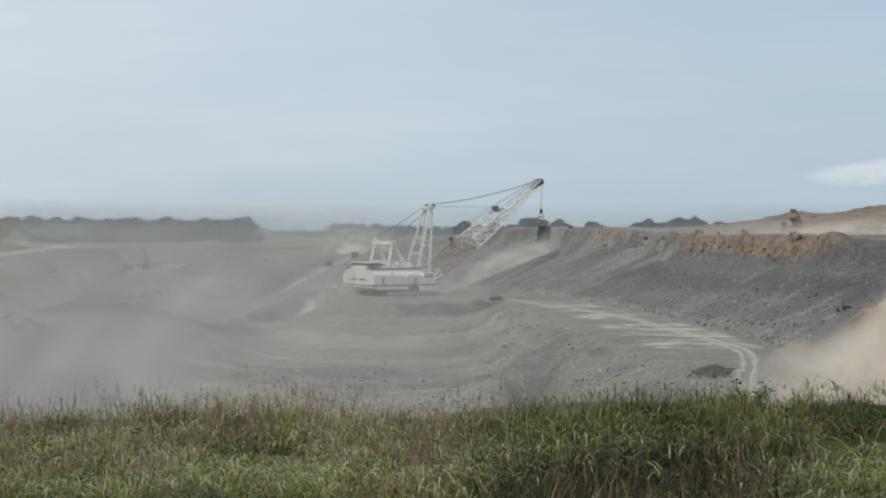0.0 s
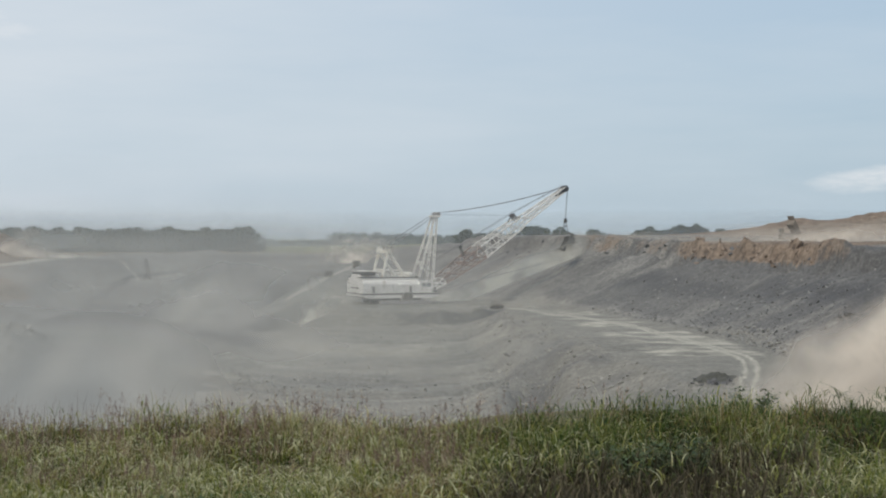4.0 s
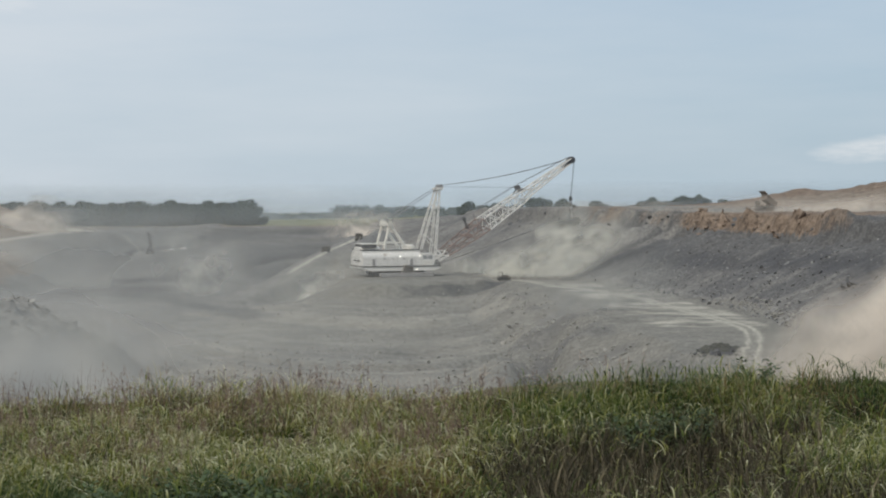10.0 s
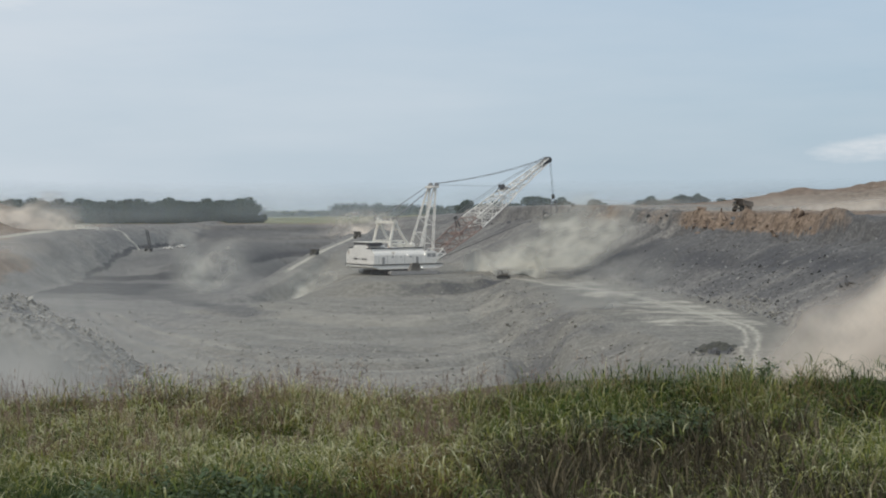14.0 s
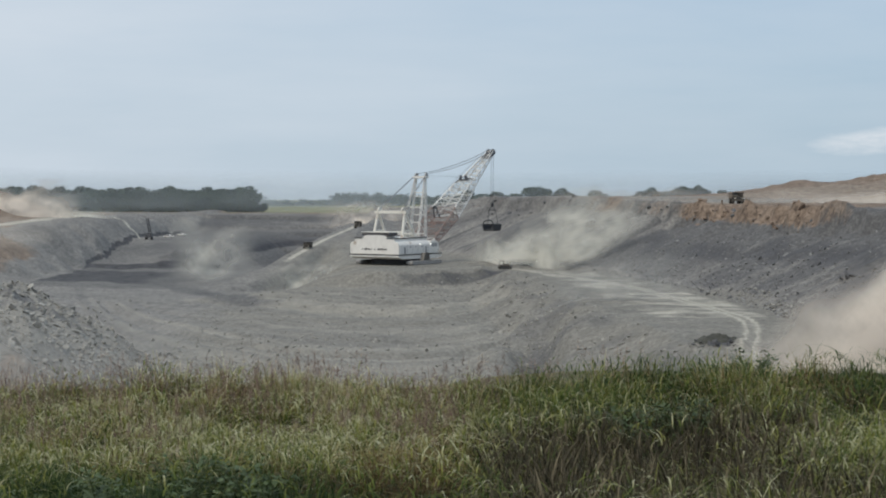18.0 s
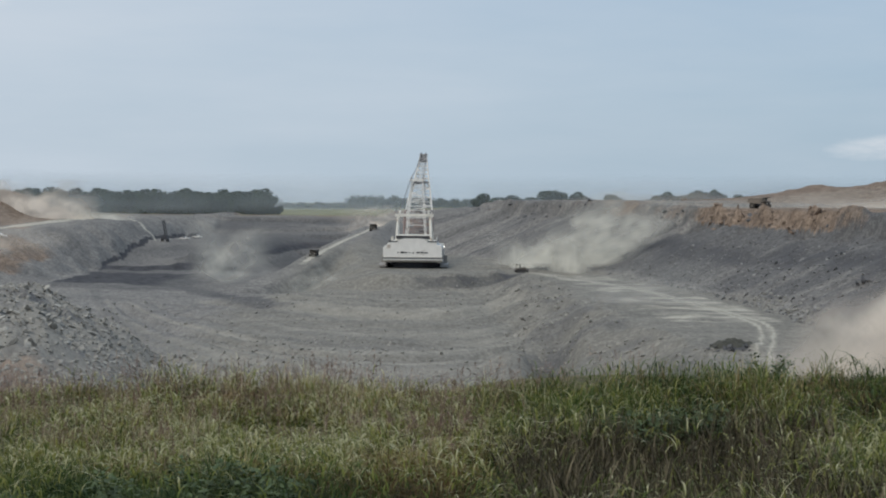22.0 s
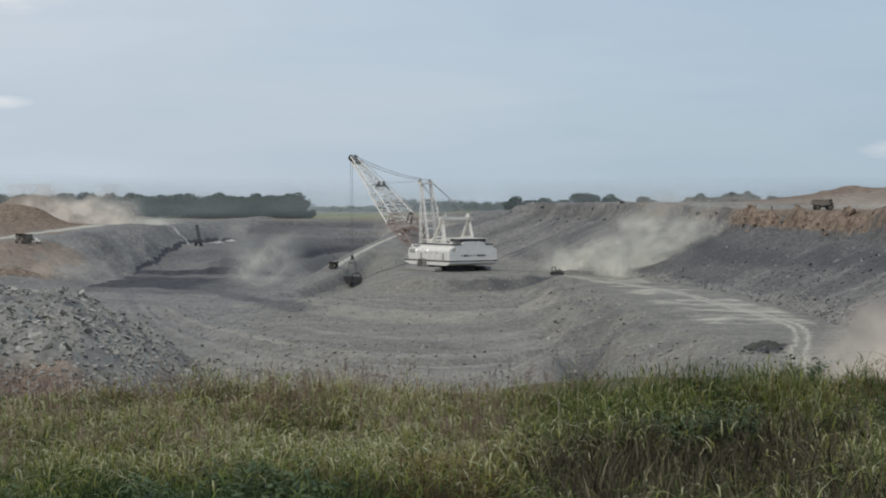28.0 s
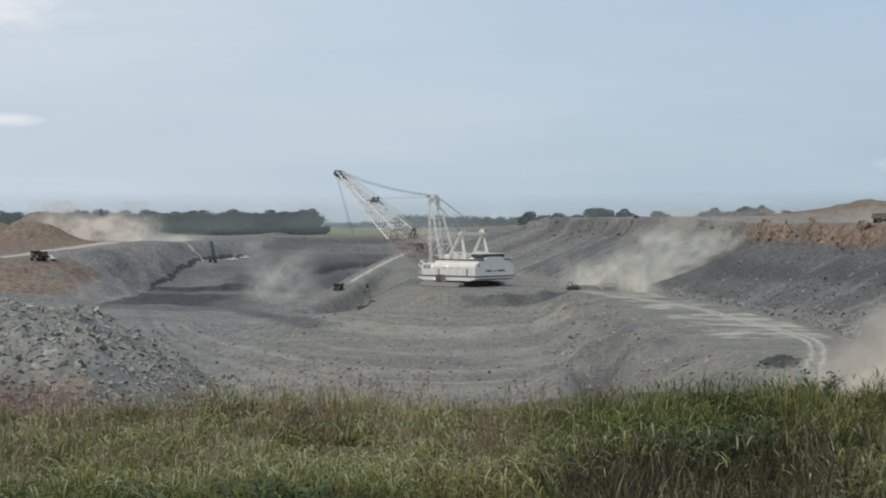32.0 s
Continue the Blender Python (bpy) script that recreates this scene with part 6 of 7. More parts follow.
def seed_tuft(rng, stems, dark):
    """Flowering stems from one root: thin culms with loose panicles; origin at the root."""
    V, F, T = [], [], []

    def strip(p, q, w, tint):
        p, q = np.array(p), np.array(q)
        a = rng.normal(size=3)
        sdir = np.cross(q - p, a)
        sdir = sdir / (np.linalg.norm(sdir) + 1e-9) * w / 2
        i = len(V)
        V.extend([p - sdir, p + sdir, q + sdir * 0.5, q - sdir * 0.5])
        F.append((i, i + 1, i + 2, i + 3))
        T.extend([tint] * 4)

    for k in range(stems):
        h = 0.36 + 0.26 * rng.random() ** 1.8
        lean = rng.normal(size=2) * 0.10 + np.array([0.05, 0])
        p = np.array([rng.normal() * 0.16, rng.normal() * 0.16, -0.02])
        prev = p
        for j in range(1, 5):
            t = j / 4
            q = p + np.array([lean[0] * t * t, lean[1] * t * t, h * t])
            strip(prev, q, 0.0028, 0.6 + 0.2 * rng.normal())
            prev = q
        top = 0.09 + 0.08 * rng.random()
        tint = np.clip(0.45 - dark + 0.3 * rng.normal(), 0, 1)
        for j in range(22):
            t = rng.random()
            b = prev - np.array([0, 0, top * t])
            o = np.array([rng.normal() * 0.016 * (0.4 + t), rng.normal() * 0.016 * (0.4 + t), 0.03 - 0.02 * rng.random()])
            strip(b, b + o, 0.003, tint)
            strip(b + o, b + o * 1.3 + np.array([0, 0, -0.01]), 0.005, tint)
    me = bpy.data.meshes.new("seed_grass")
    me.from_pydata([tuple(v) for v in V], [], F)
    at = me.attributes.new("tint", "FLOAT", "POINT")
    at.data.foreach_set("value", np.clip(np.array(T), 0, 1).astype(np.float32))
    me.materials.append(SEED)
    return me


def seed_stems():
    rng = np.random.RandomState(44)
    kinds = [seed_tuft(rng, 9, 0.0), seed_tuft(rng, 7, 0.1), seed_tuft(rng, 11, -0.1), seed_tuft(rng, 5, 0.2)]
    made = []
    for k in range(115):
        y = 11.5 + 5.2 * rng.random() ** 0.7
        u = -0.36 + 0.40 * rng.random() ** 1.3 if k < 108 else -0.02 + 0.36 * rng.random()
        ob = tagged(new("seed_grass", kinds[k % 4]), "tuft of thin grass stems with red-brown seed heads", "grass", "seeding grass tufts")
        ob.matrix_basis = pose(u * y, y, ground_at(u * y, y), 0, 0, 360 * rng.random())
        made.append(ob)
    return made


SEED_TUFTS = seed_stems()


WEED_STEM = tone("green_stem", (0.11, 0.13, 0.05), 0.25, 6, 0.8)


def build_weed(seed, height, label):
    """Leafy weed: branching stem with oval leaves in pairs."""
    rng = np.random.RandomState(seed)
    w = tagged(new("weed"), label, "weed", "leafy weeds in the grass")
    bm = bmesh.new()
    V, F = [], []
    for b in range(5):
        a = rng.random() * 6.283
        tip = Vector((math.cos(a) * 0.22, math.sin(a) * 0.22, height * (0.75 + 0.3 * rng.random())))
        root = Vector((0, 0, height * 0.06 * b))
        rod(bm, root, tip, 0.006, 0.003, 5)
        for k in range(44):
            t = 0.2 + 0.8 * k / 44
            p = root.lerp(tip, t) + Vector(rng.normal(size=3) * 0.045)
            for s in (0, math.pi):
                g = rng.random() * 6.283 + s
                L = 0.022 + 0.036 * rng.random()
                d = Vector((math.cos(g), math.sin(g), 0.1 + 0.4 * rng.normal())).normalized()
                n = d.cross(Vector((0, 0, 1))).normalized()
                i = len(V)
                V += [p, p + d * L * 0.5 + n * L * 0.3, p + d * L, p + d * L * 0.5 - n * L * 0.3]
                F.append((i, i + 1, i + 2, i + 3))
    part("stem", bm, WEED_STEM, w)
    me = bpy.data.meshes.new("leaves")
    me.from_pydata([tuple(v) for v in V], [], F)
    me.materials.append(leaf_material("weed_leaves", (0.038, 0.062, 0.030), (0.105, 0.138, 0.062)))
    lv = new("leaves", me)
    lv.parent = w
    return w


def plant_weeds():
    rng = np.random.RandomState(52)
    kinds = [build_weed(60 + k, h, "dark green leafy weed standing in the grass") for k, h in enumerate((0.34, 0.38, 0.42))]
    n, made = 0, []
    for u0, u1, y0, y1, count in ((0.11, 0.16, 12.5, 13.1, 8), (-0.17, -0.10, 9.4, 10.6, 5), (-0.34, -0.2, 9.3, 10.3, 3), (0.19, 0.21, 15.6, 16.4, 3)):
        for k in range(count):
            y = y0 + (y1 - y0) * rng.random()
            x = (u0 + (u1 - u0) * rng.random()) * y
            m = Matrix.LocRotScale((x, y, ground_at(x, y) - 0.02), Euler((0, 0, rng.random() * 6.28)), None)
            if n < 3:
                kinds[n].matrix_basis = m
                made.append(kinds[n])
            else:
                made.append(copy_thing(kinds[n % 3], m))
            n += 1
    return made


WEEDS = plant_weeds()


# ---------------------------------------------------------------- dust, in thin drifting veils
def dust_material(name, col, grain):
    m, n, l, b = mat(name)
    n.remove(b)
    a = n.new("ShaderNodeAttribute")
    a.attribute_name = "dens"
    co = n.new("ShaderNodeTexCoord")
    big = n.new("ShaderNodeTexNoise")
    big.inputs["Scale"].default_value, big.inputs["Detail"].default_value, big.inputs["Roughness"].default_value = grain, 5, 0.52
    big.inputs["Distortion"].default_value = 0.4
    l.new(co.outputs["Object"], big.inputs["Vector"])
    r = n.new("ShaderNodeMapRange")
    r.inputs[1].default_value, r.inputs[2].default_value = 0.30, 0.72
    r.inputs[3].default_value, r.inputs[4].default_value = 0.5, 1.35
    l.new(big.outputs["Fac"], r.inputs[0])
    mul = n.new("ShaderNodeMath")
    mul.operation = "MULTIPLY"
    mul.use_clamp = True
    l.new(a.outputs["Fac"], mul.inputs[0])
    l.new(r.outputs[0], mul.inputs[1])
    d = n.new("ShaderNodeBsdfDiffuse")
    t = n.new("ShaderNodeBsdfTranslucent")
    d.inputs["Color"].default_value = t.inputs["Color"].default_value = (*col, 1)
    s = n.new("ShaderNodeMixShader")
    s.inputs[0].default_value = 0.32
    l.new(d.outputs[0], s.inputs[1])
    l.new(t.outputs[0], s.inputs[2])
    clear = n.new("ShaderNodeBsdfTransparent")
    mx = n.new("ShaderNodeMixShader")
    l.new(mul.outputs[0], mx.inputs[0])
    l.new(clear.outputs[0], mx.inputs[1])
    l.new(s.outputs[0], mx.inputs[2])
    l.new(mx.outputs[0], n["Material Output"].inputs["Surface"])
    return m


GREY_DUST = dust_material("grey_dust", (0.73, 0.71, 0.635), 0.07)
WARM_DUST = dust_material("clay_dust", (0.84, 0.75, 0.65), 0.08)
# no dust: blue of distant air, painted on see-through sheets
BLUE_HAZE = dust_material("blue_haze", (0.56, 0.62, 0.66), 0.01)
HAZE = dust_material("thin_haze", (0.588, 0.575, 0.540), 0.016)


def veil(bm_name, root, material, width, height, density, seed, slope=0.0, bulge=1.3, off=(0, 0, 0), fade=(1.3, 1.2), ragged=1.0, base=0.12, shear=0.0):
    """A wavy sheet of dust, thick in the middle and thinning to nothing at its edges. slope: how steeply it climbs to the right."""
    nx, nz = 60, 34
    u, v = np.meshgrid(np.linspace(-1, 1, nx), np.linspace(0, 1, nz))
    x = u * width / 2
    z = v * height + slope * x
    x = x + shear * v * height
    k = 5.2 / max(width * 0.6, height * 1.2)
    f = fbm(x * k + seed * 3.7, z * k * 1.3 + seed * 1.9, 4)
    g = fbm(x * k * 0.5 + seed * 5.1, z * k * 0.55 + seed * 2.3, 3)
    y = bulge * (g * 2.0 + 0.8 * f)
    edge = np.clip(1 - np.abs(u) ** 2, 0, 1) ** fade[0]
    top = np.clip(1 - (v * (1 + 0.55 * ragged * (f + g))) ** 2, 0, 1) ** fade[1] * smooth(0, base, v)
    rim = smooth(0, 0.06, 1 - v) * smooth(0, 0.06, 1 - np.abs(u))
    dens = density * edge * top * rim * np.clip(0.75 + 0.9 * ragged * f, 0, 2)
    V = np.stack([x + off[0], y + off[1], z + off[2]], -1).reshape(-1, 3)
    i = (np.arange(nz - 1)[:, None] * nx + np.arange(nx - 1)[None, :]).reshape(-1)
    F = np.stack([i, i + 1, i + nx + 1, i + nx], 1)
    F = F[dens.ravel()[F].max(1) > 0.01]
    me = bpy.data.meshes.new(bm_name)
    me.from_pydata(V.tolist(), [], F.tolist())
    me.polygons.foreach_set("use_smooth", np.ones(len(F), bool))
    at = me.attributes.new("dens", "FLOAT", "POINT")
    at.data.foreach_set("value", np.ascontiguousarray(dens, dtype=np.float32).ravel())
    me.materials.append(material)
    ob = new(bm_name, me)
    ob.parent = root
    return ob


def cloud(label, where, layers, material, **kw):
    root = tagged(new("dust_cloud"), label, "dust", kind="stuff")
    root.matrix_basis = pose(*where)
    width, height, density, seed = kw.pop("width"), kw.pop("height"), kw.pop("density"), kw.pop("seed")
    gap = kw.pop("gap", 4.0)
    for k in range(layers):
        veil("dust_veil", root, material, width * (1 - 0.10 * k), height * (1 - 0.14 * k), density, seed + k * 0.61,
             off=((k - layers / 2) * width * 0.04, gap * (k - layers / 2), 0), **kw)
    return root


STREAK = cloud("pale dust streak trailing from the bucket", (16.0, 466, -17.4), 1, GREY_DUST, width=62, height=9.0, density=1.6, seed=2.1, slope=0.40, fade=(0.7, 1.0), gap=3)
PLUME = cloud("pale grey dust billowing between machine and wall", (28.0, 412, -18.5, 0, 0, -22), 2, GREY_DUST, width=40, height=23, density=1.25, seed=4.4, shear=1.3, slope=0.0, gap=7, bulge=0.8, ragged=1.5)
PLUME_LOW = cloud("thick pale dust rolling along the foot of the wall", (24.0, 440, -18.5, 0, 0, -66), 1, GREY_DUST, width=70, height=13, density=1.6, seed=7.7, slope=0.0, gap=4)
WALL_DUST = cloud("warm beige dust hanging over the ramp out of the pit", (48.0, 168, -24.0), 3, WARM_DUST, width=50, height=16, density=2.6, seed=9.2, slope=0.66, bulge=0.9, fade=(1.0, 1.35), gap=4, ragged=0.45)
WALL_DUST_2 = cloud("thin beige dust blown off the ramp", (48.0, 176, -22.0), 2, WARM_DUST, width=46, height=17, density=0.5, seed=11.4, slope=0.75, bulge=3.0, gap=6)
ROAD_DUST = cloud("pale dust over the haul road on the hill", (-158.0, 640, -8.5), 1, GREY_DUST, width=74, height=5.5, density=2.0, seed=13.3, slope=0.03, gap=8)
MOUND_DUST = cloud("brown-grey dust drifting before the clay mound", (-166.0, 612, -8.0), 1, WARM_DUST, width=62, height=19, density=2.3, seed=15.8, gap=8)
RIDGE_DUST = cloud("pale dust behind the ridge at the head of the ramp", (-33.0, 668, -12.0), 1, WARM_DUST, width=40, height=13, density=1.3, seed=17.1, gap=8)
WISP = cloud("thin grey dust rising from the pit floor", (-70.0, 484, -26.0), 1, GREY_DUST, width=28, height=23, density=1.3, seed=19.6, gap=6, ragged=0.9, base=0.35, fade=(1.5, 1.4))
FLANK = cloud("thin grey dust sliding down the bench flank", (-36.0, 446, -25.0), 1, GREY_DUST, width=30, height=11, density=0.9, seed=23.0, slope=0.35, gap=5)
HILL_DUST = cloud("thin warm dust over the clay slope of the hill", (-142.0, 474, -16.0), 1, WARM_DUST, width=66, height=17, density=0.55, seed=29.4, gap=8, ragged=0.8, base=0.3)
RIM_DUST = cloud("pale dust over the tipping ground", (112.0, 432, 0.5), 2, WARM_DUST, width=74, height=6.0, density=0.85, seed=21.2, gap=8)
PLATEAU_DUST = cloud("thin dust over the far plateau", (80.0, 650, 2.0), 1, WARM_DUST, width=80, height=4.0, density=0.45, seed=25.2)


def haze(label, y, density, seed, material=HAZE, span=(-0.62, 0.32), low=-30.0, tops=(-16.0, -5.0, 2.5, 9.0, 17.0), weights=(1.0, 0.72, 0.46, 0.16, 0.0), soft_foot=9.0, reach=((-0.12, 1.0), (0.04, 0.5), (0.2, 0.4), (0.31, 0.0)), side=0.0):
    """A thin upright sheet of haze across the pit, thickest low down, thinning out upwards, to the right and where it meets the ground."""
    root = tagged(new("haze"), label, "haze", kind="stuff")
    root.matrix_basis = pose(0, y, 0)
    nx, nz = 110, 40
    u, v = np.meshgrid(np.linspace(span[0], span[1], nx), np.linspace(0, 1, nz))
    z = low + (tops[-1] - low) * v
    wave = fbm(u * 9 + seed, z / 22 + seed * 1.7, 4)
    x, dy = u * y, 4.0 * wave
    lift = z - land(x, y + dy)
    d = density * np.interp(z + 5 * wave, tops, weights) * np.interp(u + 0.04 * wave, [r[0] for r in reach], [r[1] for r in reach]) * smooth(span[0], span[0] + 0.08, u)
    d = d * (1 + side * (1 - smooth(-0.22, -0.12, u))) * (0.08 + 0.92 * smooth(0, soft_foot, lift)) * np.clip(1 + 0.75 * wave, 0.2, 1.8)
    V = np.stack([x, dy, z], -1).reshape(-1, 3)
    i = (np.arange(nz - 1)[:, None] * nx + np.arange(nx - 1)[None, :]).reshape(-1)
    F = np.stack([i, i + 1, i + nx + 1, i + nx], 1)
    F = F[(d.ravel()[F].max(1) > 0.01) & (lift.ravel()[F].max(1) > -14)]
    me = bpy.data.meshes.new("haze_sheet")
    me.from_pydata(V.tolist(), [], F.tolist())
    me.polygons.foreach_set("use_smooth", np.ones(len(F), bool))
    at = me.attributes.new("dens", "FLOAT", "POINT")
    at.data.foreach_set("value", np.ascontiguousarray(d, dtype=np.float32).ravel())
    me.materials.append(material)
    sheet = new("haze_sheet", me)
    sheet.parent = root
    return root


FAR_REACH = ((-0.12, 1.0), (0.0, 0.5), (0.055, 0.0))
HAZE_SHEETS = [
    haze("thin drifting haze over the near pit", 140, 0.34, 31.0, tops=(-12.0, -7.0, -3.5, -1.0, 1.5), weights=(1.0, 0.8, 0.4, 0.12, 0.0), side=1.8, soft_foot=4.0),
    haze("thin drifting haze over the pit floor", 270, 0.37, 33.0),
    haze("thin drifting haze beside the machine", 398, 0.33, 36.0),
    haze("thin drifting haze across the far pit", 505, 0.40, 35.0, span=(-0.62, 0.06), reach=FAR_REACH),
    haze("thin drifting haze before the far wall", 640, 0.32, 38.0, span=(-0.62, 0.06), reach=FAR_REACH),
]
# added sheets that lay painted aerial haze over woods, skyline trees and fields
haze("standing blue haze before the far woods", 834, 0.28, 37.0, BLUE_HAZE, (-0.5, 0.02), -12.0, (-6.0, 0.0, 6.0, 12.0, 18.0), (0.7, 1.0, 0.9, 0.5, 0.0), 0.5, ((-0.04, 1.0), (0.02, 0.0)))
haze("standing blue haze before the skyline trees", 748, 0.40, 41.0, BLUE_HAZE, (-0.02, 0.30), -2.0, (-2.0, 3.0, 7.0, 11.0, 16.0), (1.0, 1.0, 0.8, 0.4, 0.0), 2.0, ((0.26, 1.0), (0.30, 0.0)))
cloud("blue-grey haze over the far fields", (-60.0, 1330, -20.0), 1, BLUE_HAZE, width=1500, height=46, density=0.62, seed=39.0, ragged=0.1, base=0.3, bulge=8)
SLOPE_DUST = cloud("thin dust thinning out along the wall", (32.0, 300, -18.0), 2, HAZE, width=34, height=15, density=0.42, seed=27.3, slope=0.15, gap=6)


def drift(ob, rows, turn=0.0):
    walk(ob, [(t, pose(x, y, z, 0, 0, turn)) for t, x, y, z in rows])


def dust_drift():
    drift(STREAK, [(0, 9, 466, -15.6), (3, 14, 466, -15.0), (6, 21, 466, -14.6), (10, 32, 467, -17.5), (16, 42, 468, -30), (32, 50, 468, -46)])
    drift(PLUME, [(0, 10, 436, -41), (3, 11, 436, -37), (6, 16, 436, -27), (8, 21, 436, -20.5), (10, 24, 436, -17.6), (13, 25.5, 435, -15.8), (20, 28.5, 434, -16.4), (25, 32, 433, -16.4), (32, 35.5, 432, -16.6)], -22)
    drift(PLUME_LOW, [(0, 12, 466, -33), (3, 13, 464, -31), (6, 14, 461, -27), (9, 15, 457, -21.5), (13, 18, 450, -18.6), (20, 24, 440, -18), (25, 26.5, 434, -18), (32, 30, 426, -18)], -66)
    drift(WALL_DUST, [(0, 47, 168, -19.6), (2, 47.5, 168, -18.8), (4, 48.5, 168, -17.9), (8, 49, 168, -18.0), (14, 49, 168, -18.0), (20, 49, 168, -18.3), (24, 49.5, 168, -18.5), (28, 49.5, 168, -17.8), (32, 49, 168, -17.0)])
    drift(WALL_DUST_2, [(0, 52, 176, -19.5), (5, 52, 176, -17.0), (9, 51, 176, -17.4), (14, 52, 176, -17.8), (20, 54, 176, -18.6), (32, 58, 176, -21)])
    drift(ROAD_DUST, [(0, -178, 640, -9.0), (10, -172, 640, -8.4), (20, -166, 640, -8.0), (32, -156, 640, -7.6)])
    drift(MOUND_DUST, [(0, -186, 632, -18), (5, -182, 632, -12), (10, -178, 632, -9), (14, -174, 632, -9), (18, -175, 632, -9), (25, -172, 632, -8.5), (32, -167, 632, -8)])
    drift(RIDGE_DUST, [(0, -36, 668, -9.5), (12, -34, 668, -10.5), (20, -33, 668, -12), (32, -31, 668, -14)])
    drift(WISP, [(0, -76, 484, -30), (10, -73, 484, -27), (17, -70.5, 484, -26), (24, -70, 484, -26), (32, -69, 484, -26.5)])
    drift(FLANK, [(0, -33, 446, -22), (8, -34, 446, -22.5), (16, -37, 446, -24.5), (24, -40, 446, -29), (32, -42, 446, -34)])
    drift(HILL_DUST, [(0, -150, 474, -17), (8, -146, 474, -16), (16, -143, 474, -15.5), (22, -142, 474, -16.5), (27, -141, 474, -22), (32, -140, 474, -32)])
    drift(RIM_DUST, [(0, 110, 432, 0.2), (8, 111, 432, 0.2), (14, 116, 432, 0.0), (20, 120, 432, -0.4), (32, 124, 432, -0.8)])
    drift(SLOPE_DUST, [(0, 24, 300, -34), (5, 28, 300, -27), (9, 32, 300, -19), (14, 34, 300, -18), (20, 36, 300, -20), (26, 39, 300, -25), (32, 42, 300, -31)])
    drift(PLATEAU_DUST, [(0, 66, 650, 0), (15, 78, 650, 2.0), (32, 92, 650, 2.6)])
    # the haze is blown away to the left and settles
    near, rest = HAZE_SHEETS[0], HAZE_SHEETS[1:]
    for ob in rest:
        y = ob.location.y
        drift(ob, [(t, u * y, y, z) for t, u, z in ((0, 0, 0), (3.5, 0, 0), (6, -0.012, -0.8), (9, -0.075, -3.0), (13, -0.20, -7.5), (18, -0.40, -14), (24, -0.58, -22), (32, -0.75, -32))])
    drift(near, [(t, u * 140, 140, z) for t, u, z in ((0, 0, 0), (6, -0.01, -0.4), (9, -0.03, -1.2), (13, -0.06, -2.8), (18, -0.12, -5.0), (22, -0.19, -7.5), (26, -0.34, -14), (32, -0.5, -24))])


# ---------------------------------------------------------------- what moves
SWING = [(0, 55.4), (1, 60.2), (2, 64.3), (3, 67.7), (4.5, 72.5), (6, 76.2), (7, 77.6), (8, 77.6), (9, 76.6), (10, 74.7), (11, 71.7), (12, 68.0), (13, 63.6),
         (14, 58.7), (15.2, 51.7), (16.5, 42.9), (17, 39.5), (18, 31.9), (19, 24.4), (20, 16.7), (21, 9.0), (22, 1.3), (23, -6.1), (24, -13.1), (25, -19.6),
         (26, -25.7), (27, -31.4), (28, -36.4), (29, -40.5), (30, -43.9), (31, -46.5), (32, -48.7)]
# seconds, rope paid out, pull towards the machine, bucket tilt
HANG = [(0, 8.8, 0.2, 78), (2, 8.2, 0.4, 76), (4.5, 9.6, 0.8, 55), (6, 10.6, 1.4, 28), (7, 11.0, 2.7, 20), (8, 11.5, 2.7, 18), (9, 11.3, 2.4, 16), (10, 11.3, 1.2, 14), (11, 11.2, 0.2, 10), (12, 11.0, -0.8, 6), (13, 10.7, -1.4, 4),
        (14, 11.0, -1.2, 2), (16.5, 13.8, 0, 0), (18, 16.5, 0, 0), (20, 20.3, 0, 0), (22, 22.3, 0, 0), (24, 24.6, 0, 0), (25.5, 26.5, -2.2, 0), (27.5, 30.2, -0.6, 0), (28, 31.5, 0.6, 0),
        (29, 34.3, 3.6, -4), (30, 36.0, 7.7, -6), (31, 36.0, 11.2, -6), (32, 36.2, 14.0, -6)]


def between(rows, t, k):
    return float(np.interp(t, [r[0] for r in rows], [r[k] for r in rows]))


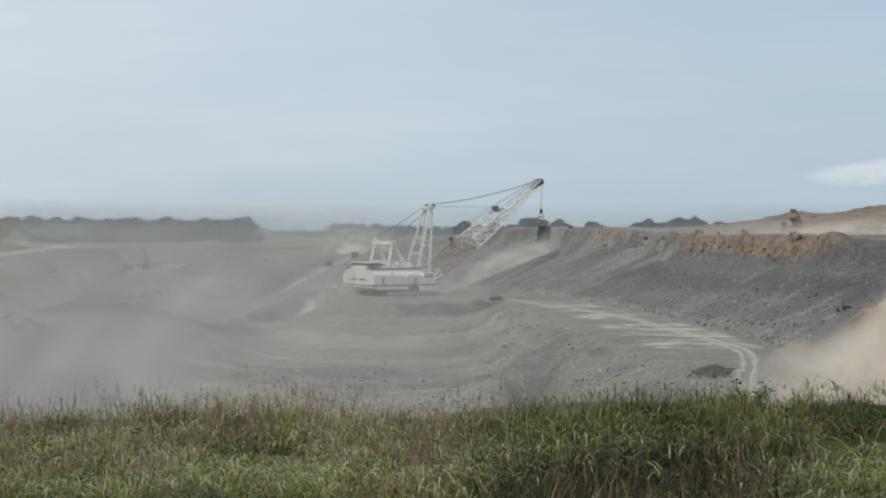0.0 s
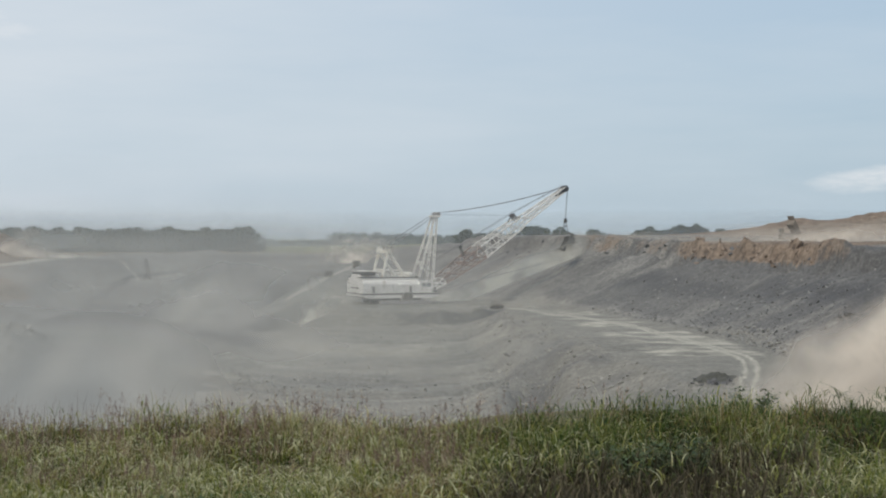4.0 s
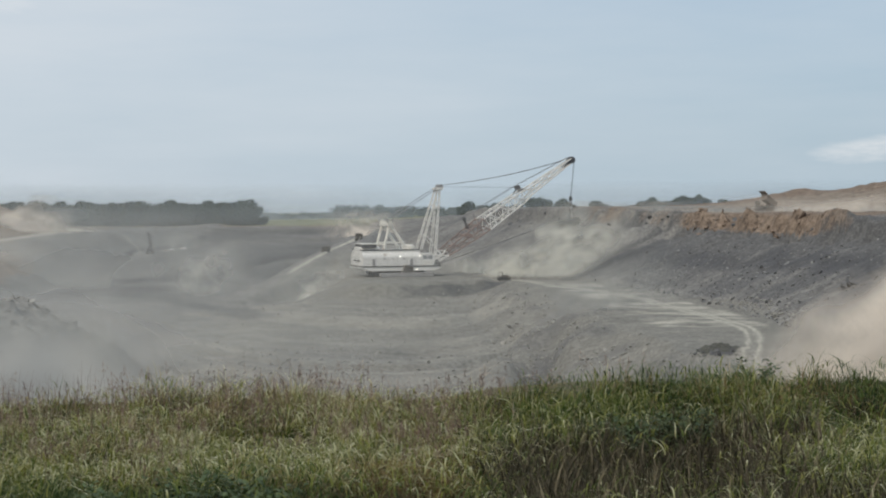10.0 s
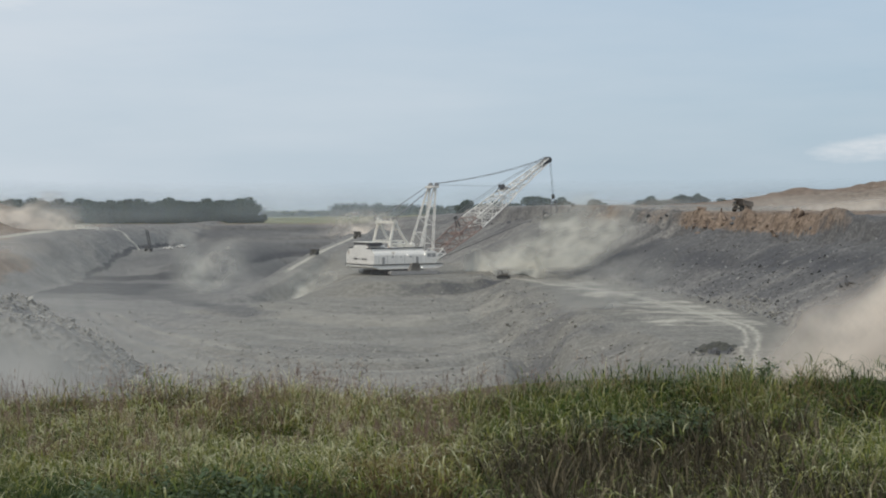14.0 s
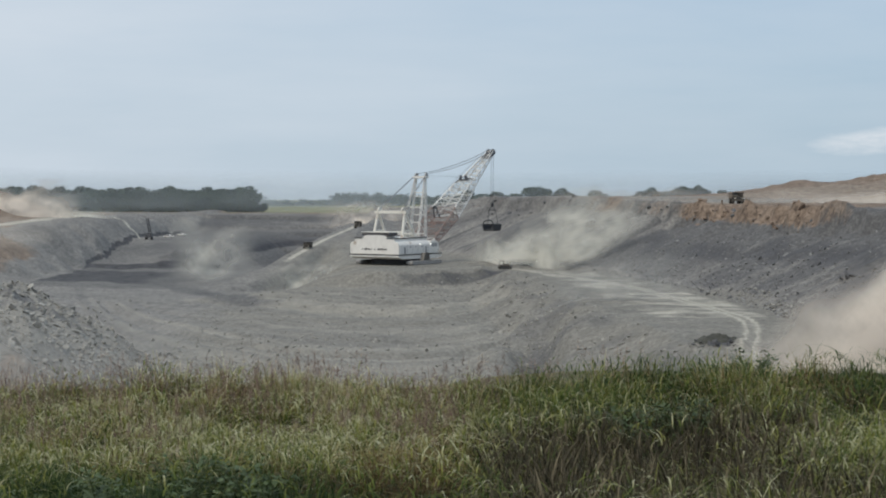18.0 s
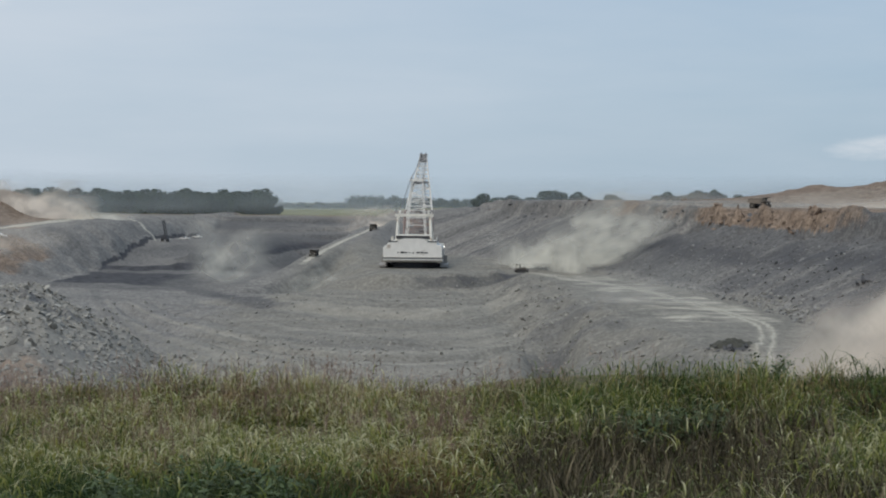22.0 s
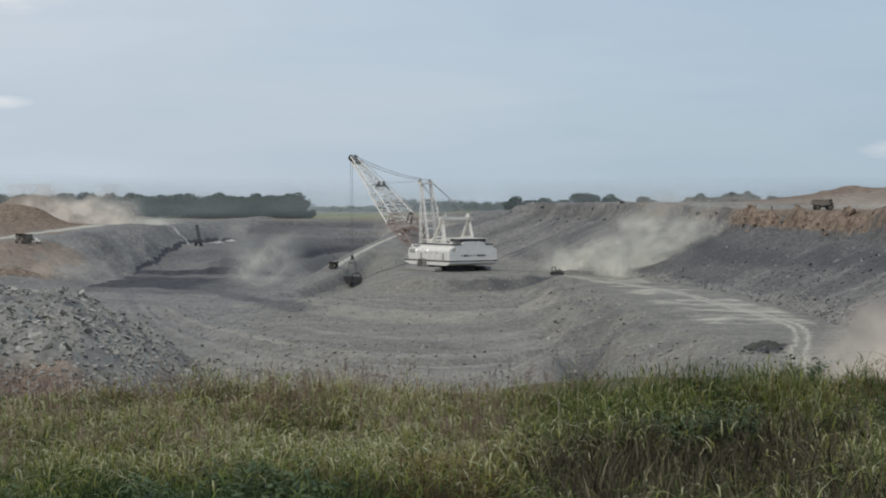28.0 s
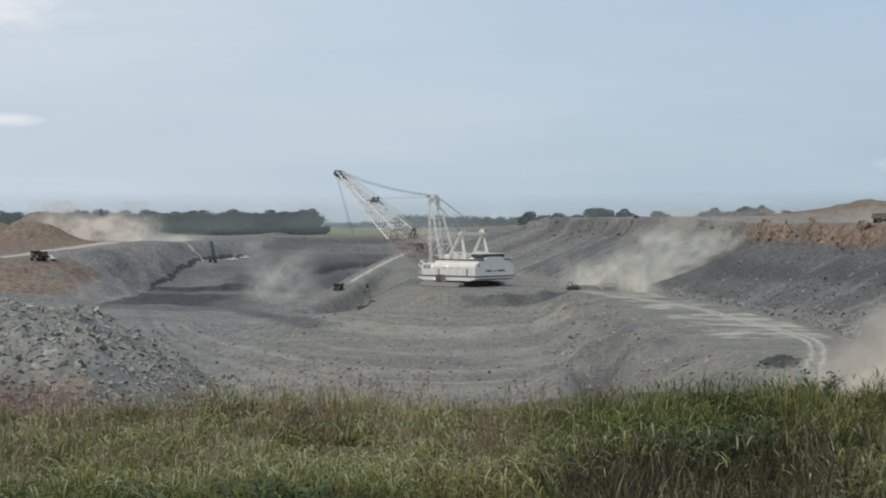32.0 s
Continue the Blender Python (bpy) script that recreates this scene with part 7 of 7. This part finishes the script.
def motions():
    base = Vector(AXIS)
    walk(DRAGLINE, [(t, pose(*AXIS, 0, 0, -a)) for t, a in SWING])
    times = sorted({r[0] for r in SWING} | {r[0] for r in HANG})
    bucket_rows, shell_rows, hoist_rows, drag_rows = [], [], [[] for _ in HOIST_PIECES], [[] for _ in DRAG_PIECES]
    for t in times:
        a = between(SWING, t, 1)
        turn = pose(0, 0, 0, 0, 0, -a)
        tip = base + turn @ (TIP + Vector((0, 1.0, 0)))
        clevis = tip + turn @ Vector((0, -between(HANG, t, 2), -between(HANG, t, 1)))
        clevis.z = max(clevis.z, ground_at(clevis.x, clevis.y) + 7.0)
        m = Matrix.Translation(clevis) @ turn
        # while it is hauled in by the drag ropes the bucket hangs back from its clevis
        back = 0.55 * max(0.0, between(HANG, t, 2)) if t < 14 else 0.0
        tilt = pose(0, 0.6 - back, -7.6, between(HANG, t, 3))
        bucket_rows.append((t, m))
        shell_rows.append((t, tilt))
        for made, rows, p, q, length in ((HOIST_PIECES, hoist_rows, tip, clevis, 9.4),
                                         (DRAG_PIECES, drag_rows, base + turn @ Vector((0, 11.2, 3.2)), m @ ((tilt @ Vector((0, -7.6, 0.4))) * 0.88), 12.5)):
            way = q - p
            total = way.length
            way.normalize()
            rot = way.to_track_quat("Z", "Y").to_matrix().to_4x4()
            for k in range(len(made)):
                c = p + way * (length / 2 + max(0.0, total - length) * k / (len(made) - 1))
                rows[k].append((t, Matrix.Translation(c) @ rot))
    walk(BUCKET, bucket_rows)
    walk(BUCKET_SHELL, shell_rows)
    for made, rows in ((HOIST_PIECES, hoist_rows), (DRAG_PIECES, drag_rows)):
        for ob, r in zip(made, rows):
            walk(ob, r)
    # truck on the plateau: tips, rolls forward, turns towards the pit and drives off along the rim
    rim = [(0, 100.5, 440, 112), (3, 99.6, 440, 112), (6, 98.2, 438, 112), (8, 95.1, 436, 112), (10, 90.5, 433, 110), (12, 86.2, 429, 112), (13, 84.3, 427, 118), (14, 82.8, 424, 128), (15.2, 81.2, 421, 146), (16.5, 79.7, 418, 165), (17.5, 79, 414.5, 178), (18.5, 78.7, 411.5, 188), (20, 78.9, 409.5, 206), (21, 79.3, 409, 220), (22, 79.8, 408.6, 234), (23, 80.6, 408.3, 246), (24, 81.4, 408, 256), (25.5, 83, 408, 264), (27.5, 86.1, 408, 268), (29, 90, 408, 270), (30.5, 94.2, 408, 270), (32, 99.2, 408, 270)]
    walk(TRUCK_RIM, [(t, pose(x, y, ground_at(x, y) + 0.05, 0, 0, h)) for t, x, y, h in rim])
    walk(TRUCK_RIM_BODY, [(t, pose(0, -3.0, 1.9, a)) for t, a in ((0, 56), (3, 56), (6, 54), (8, 47), (10, 34), (12, 18), (14, 8), (16, 0), (32, 0))])
    ramp = [(0, -40.8, 578, 7, 172), (6, -41.5, 573, 7, 172), (10, -42.5, 564, 6, 170), (14, -44.7, 547, 5, 168), (17, -45.7, 538.5, 5, 168), (20, -47.2, 526, 5, 170), (23, -48.4, 517, 5, 170), (25.5, -49.5, 508, 6, 172), (28, -50.6, 501, 7, 173), (30, -51.4, 495, 7, 172), (32, -52.3, 489, 7, 170)]
    walk(TRUCK_RAMP, [(t, pose(x, y, ground_at(x, y) + 0.15, rx * -1, 0, h)) for t, x, y, rx, h in ramp])
    walk(DOZER, [(t, pose(x, y, ground_at(x, y), 0, 0, -82)) for t, x, y in ((0, 15.6, 423), (3.5, 15.4, 423), (8, 16.2, 423), (13, 16.8, 423), (22, 17.6, 424), (32, 19.0, 425))])
    walk(TRUCK_WALL, [(t, pose(x, y, ground_at(x, y) + 0.2, 9, 0, -32)) for t, x, y in ((0, 56.0, 199.0), (2, 61.0, 207.5), (4, 66.5, 218.0), (8, 78.0, 238.0), (12, 92.0, 262.0), (32, 160.0, 380.0))])
    walk(TRUCK_FAR, [(t, pose(x, y, ground_at(x, y), 0, 0, -12)) for t, x, y in ((0, 72.0, 700.0), (20, 100.0, 700.0), (32, 116.0, 700.0))])
    # grass and weeds nod in the wind
    for k, ob in enumerate(SEED_TUFTS + WEEDS):
        x, y, z = ob.location
        turn, big = math.degrees(ob.rotation_euler.z), 3.2 if k < len(SEED_TUFTS) else 1.6
        rows = []
        for j in range(41):
            t = 0.8 * j
            gust = 0.55 + 0.45 * math.sin(0.35 * t - 0.25 * x)
            sway = big * gust * math.sin(2.3 * t - 0.9 * x + 0.4 * k)
            rows.append((t, pose(x, y, z) @ pose(0, 0, 0, 0.4 * sway, sway) @ pose(0, 0, 0, 0, 0, turn)))
        walk(ob, rows)
    dust_drift()


motions()
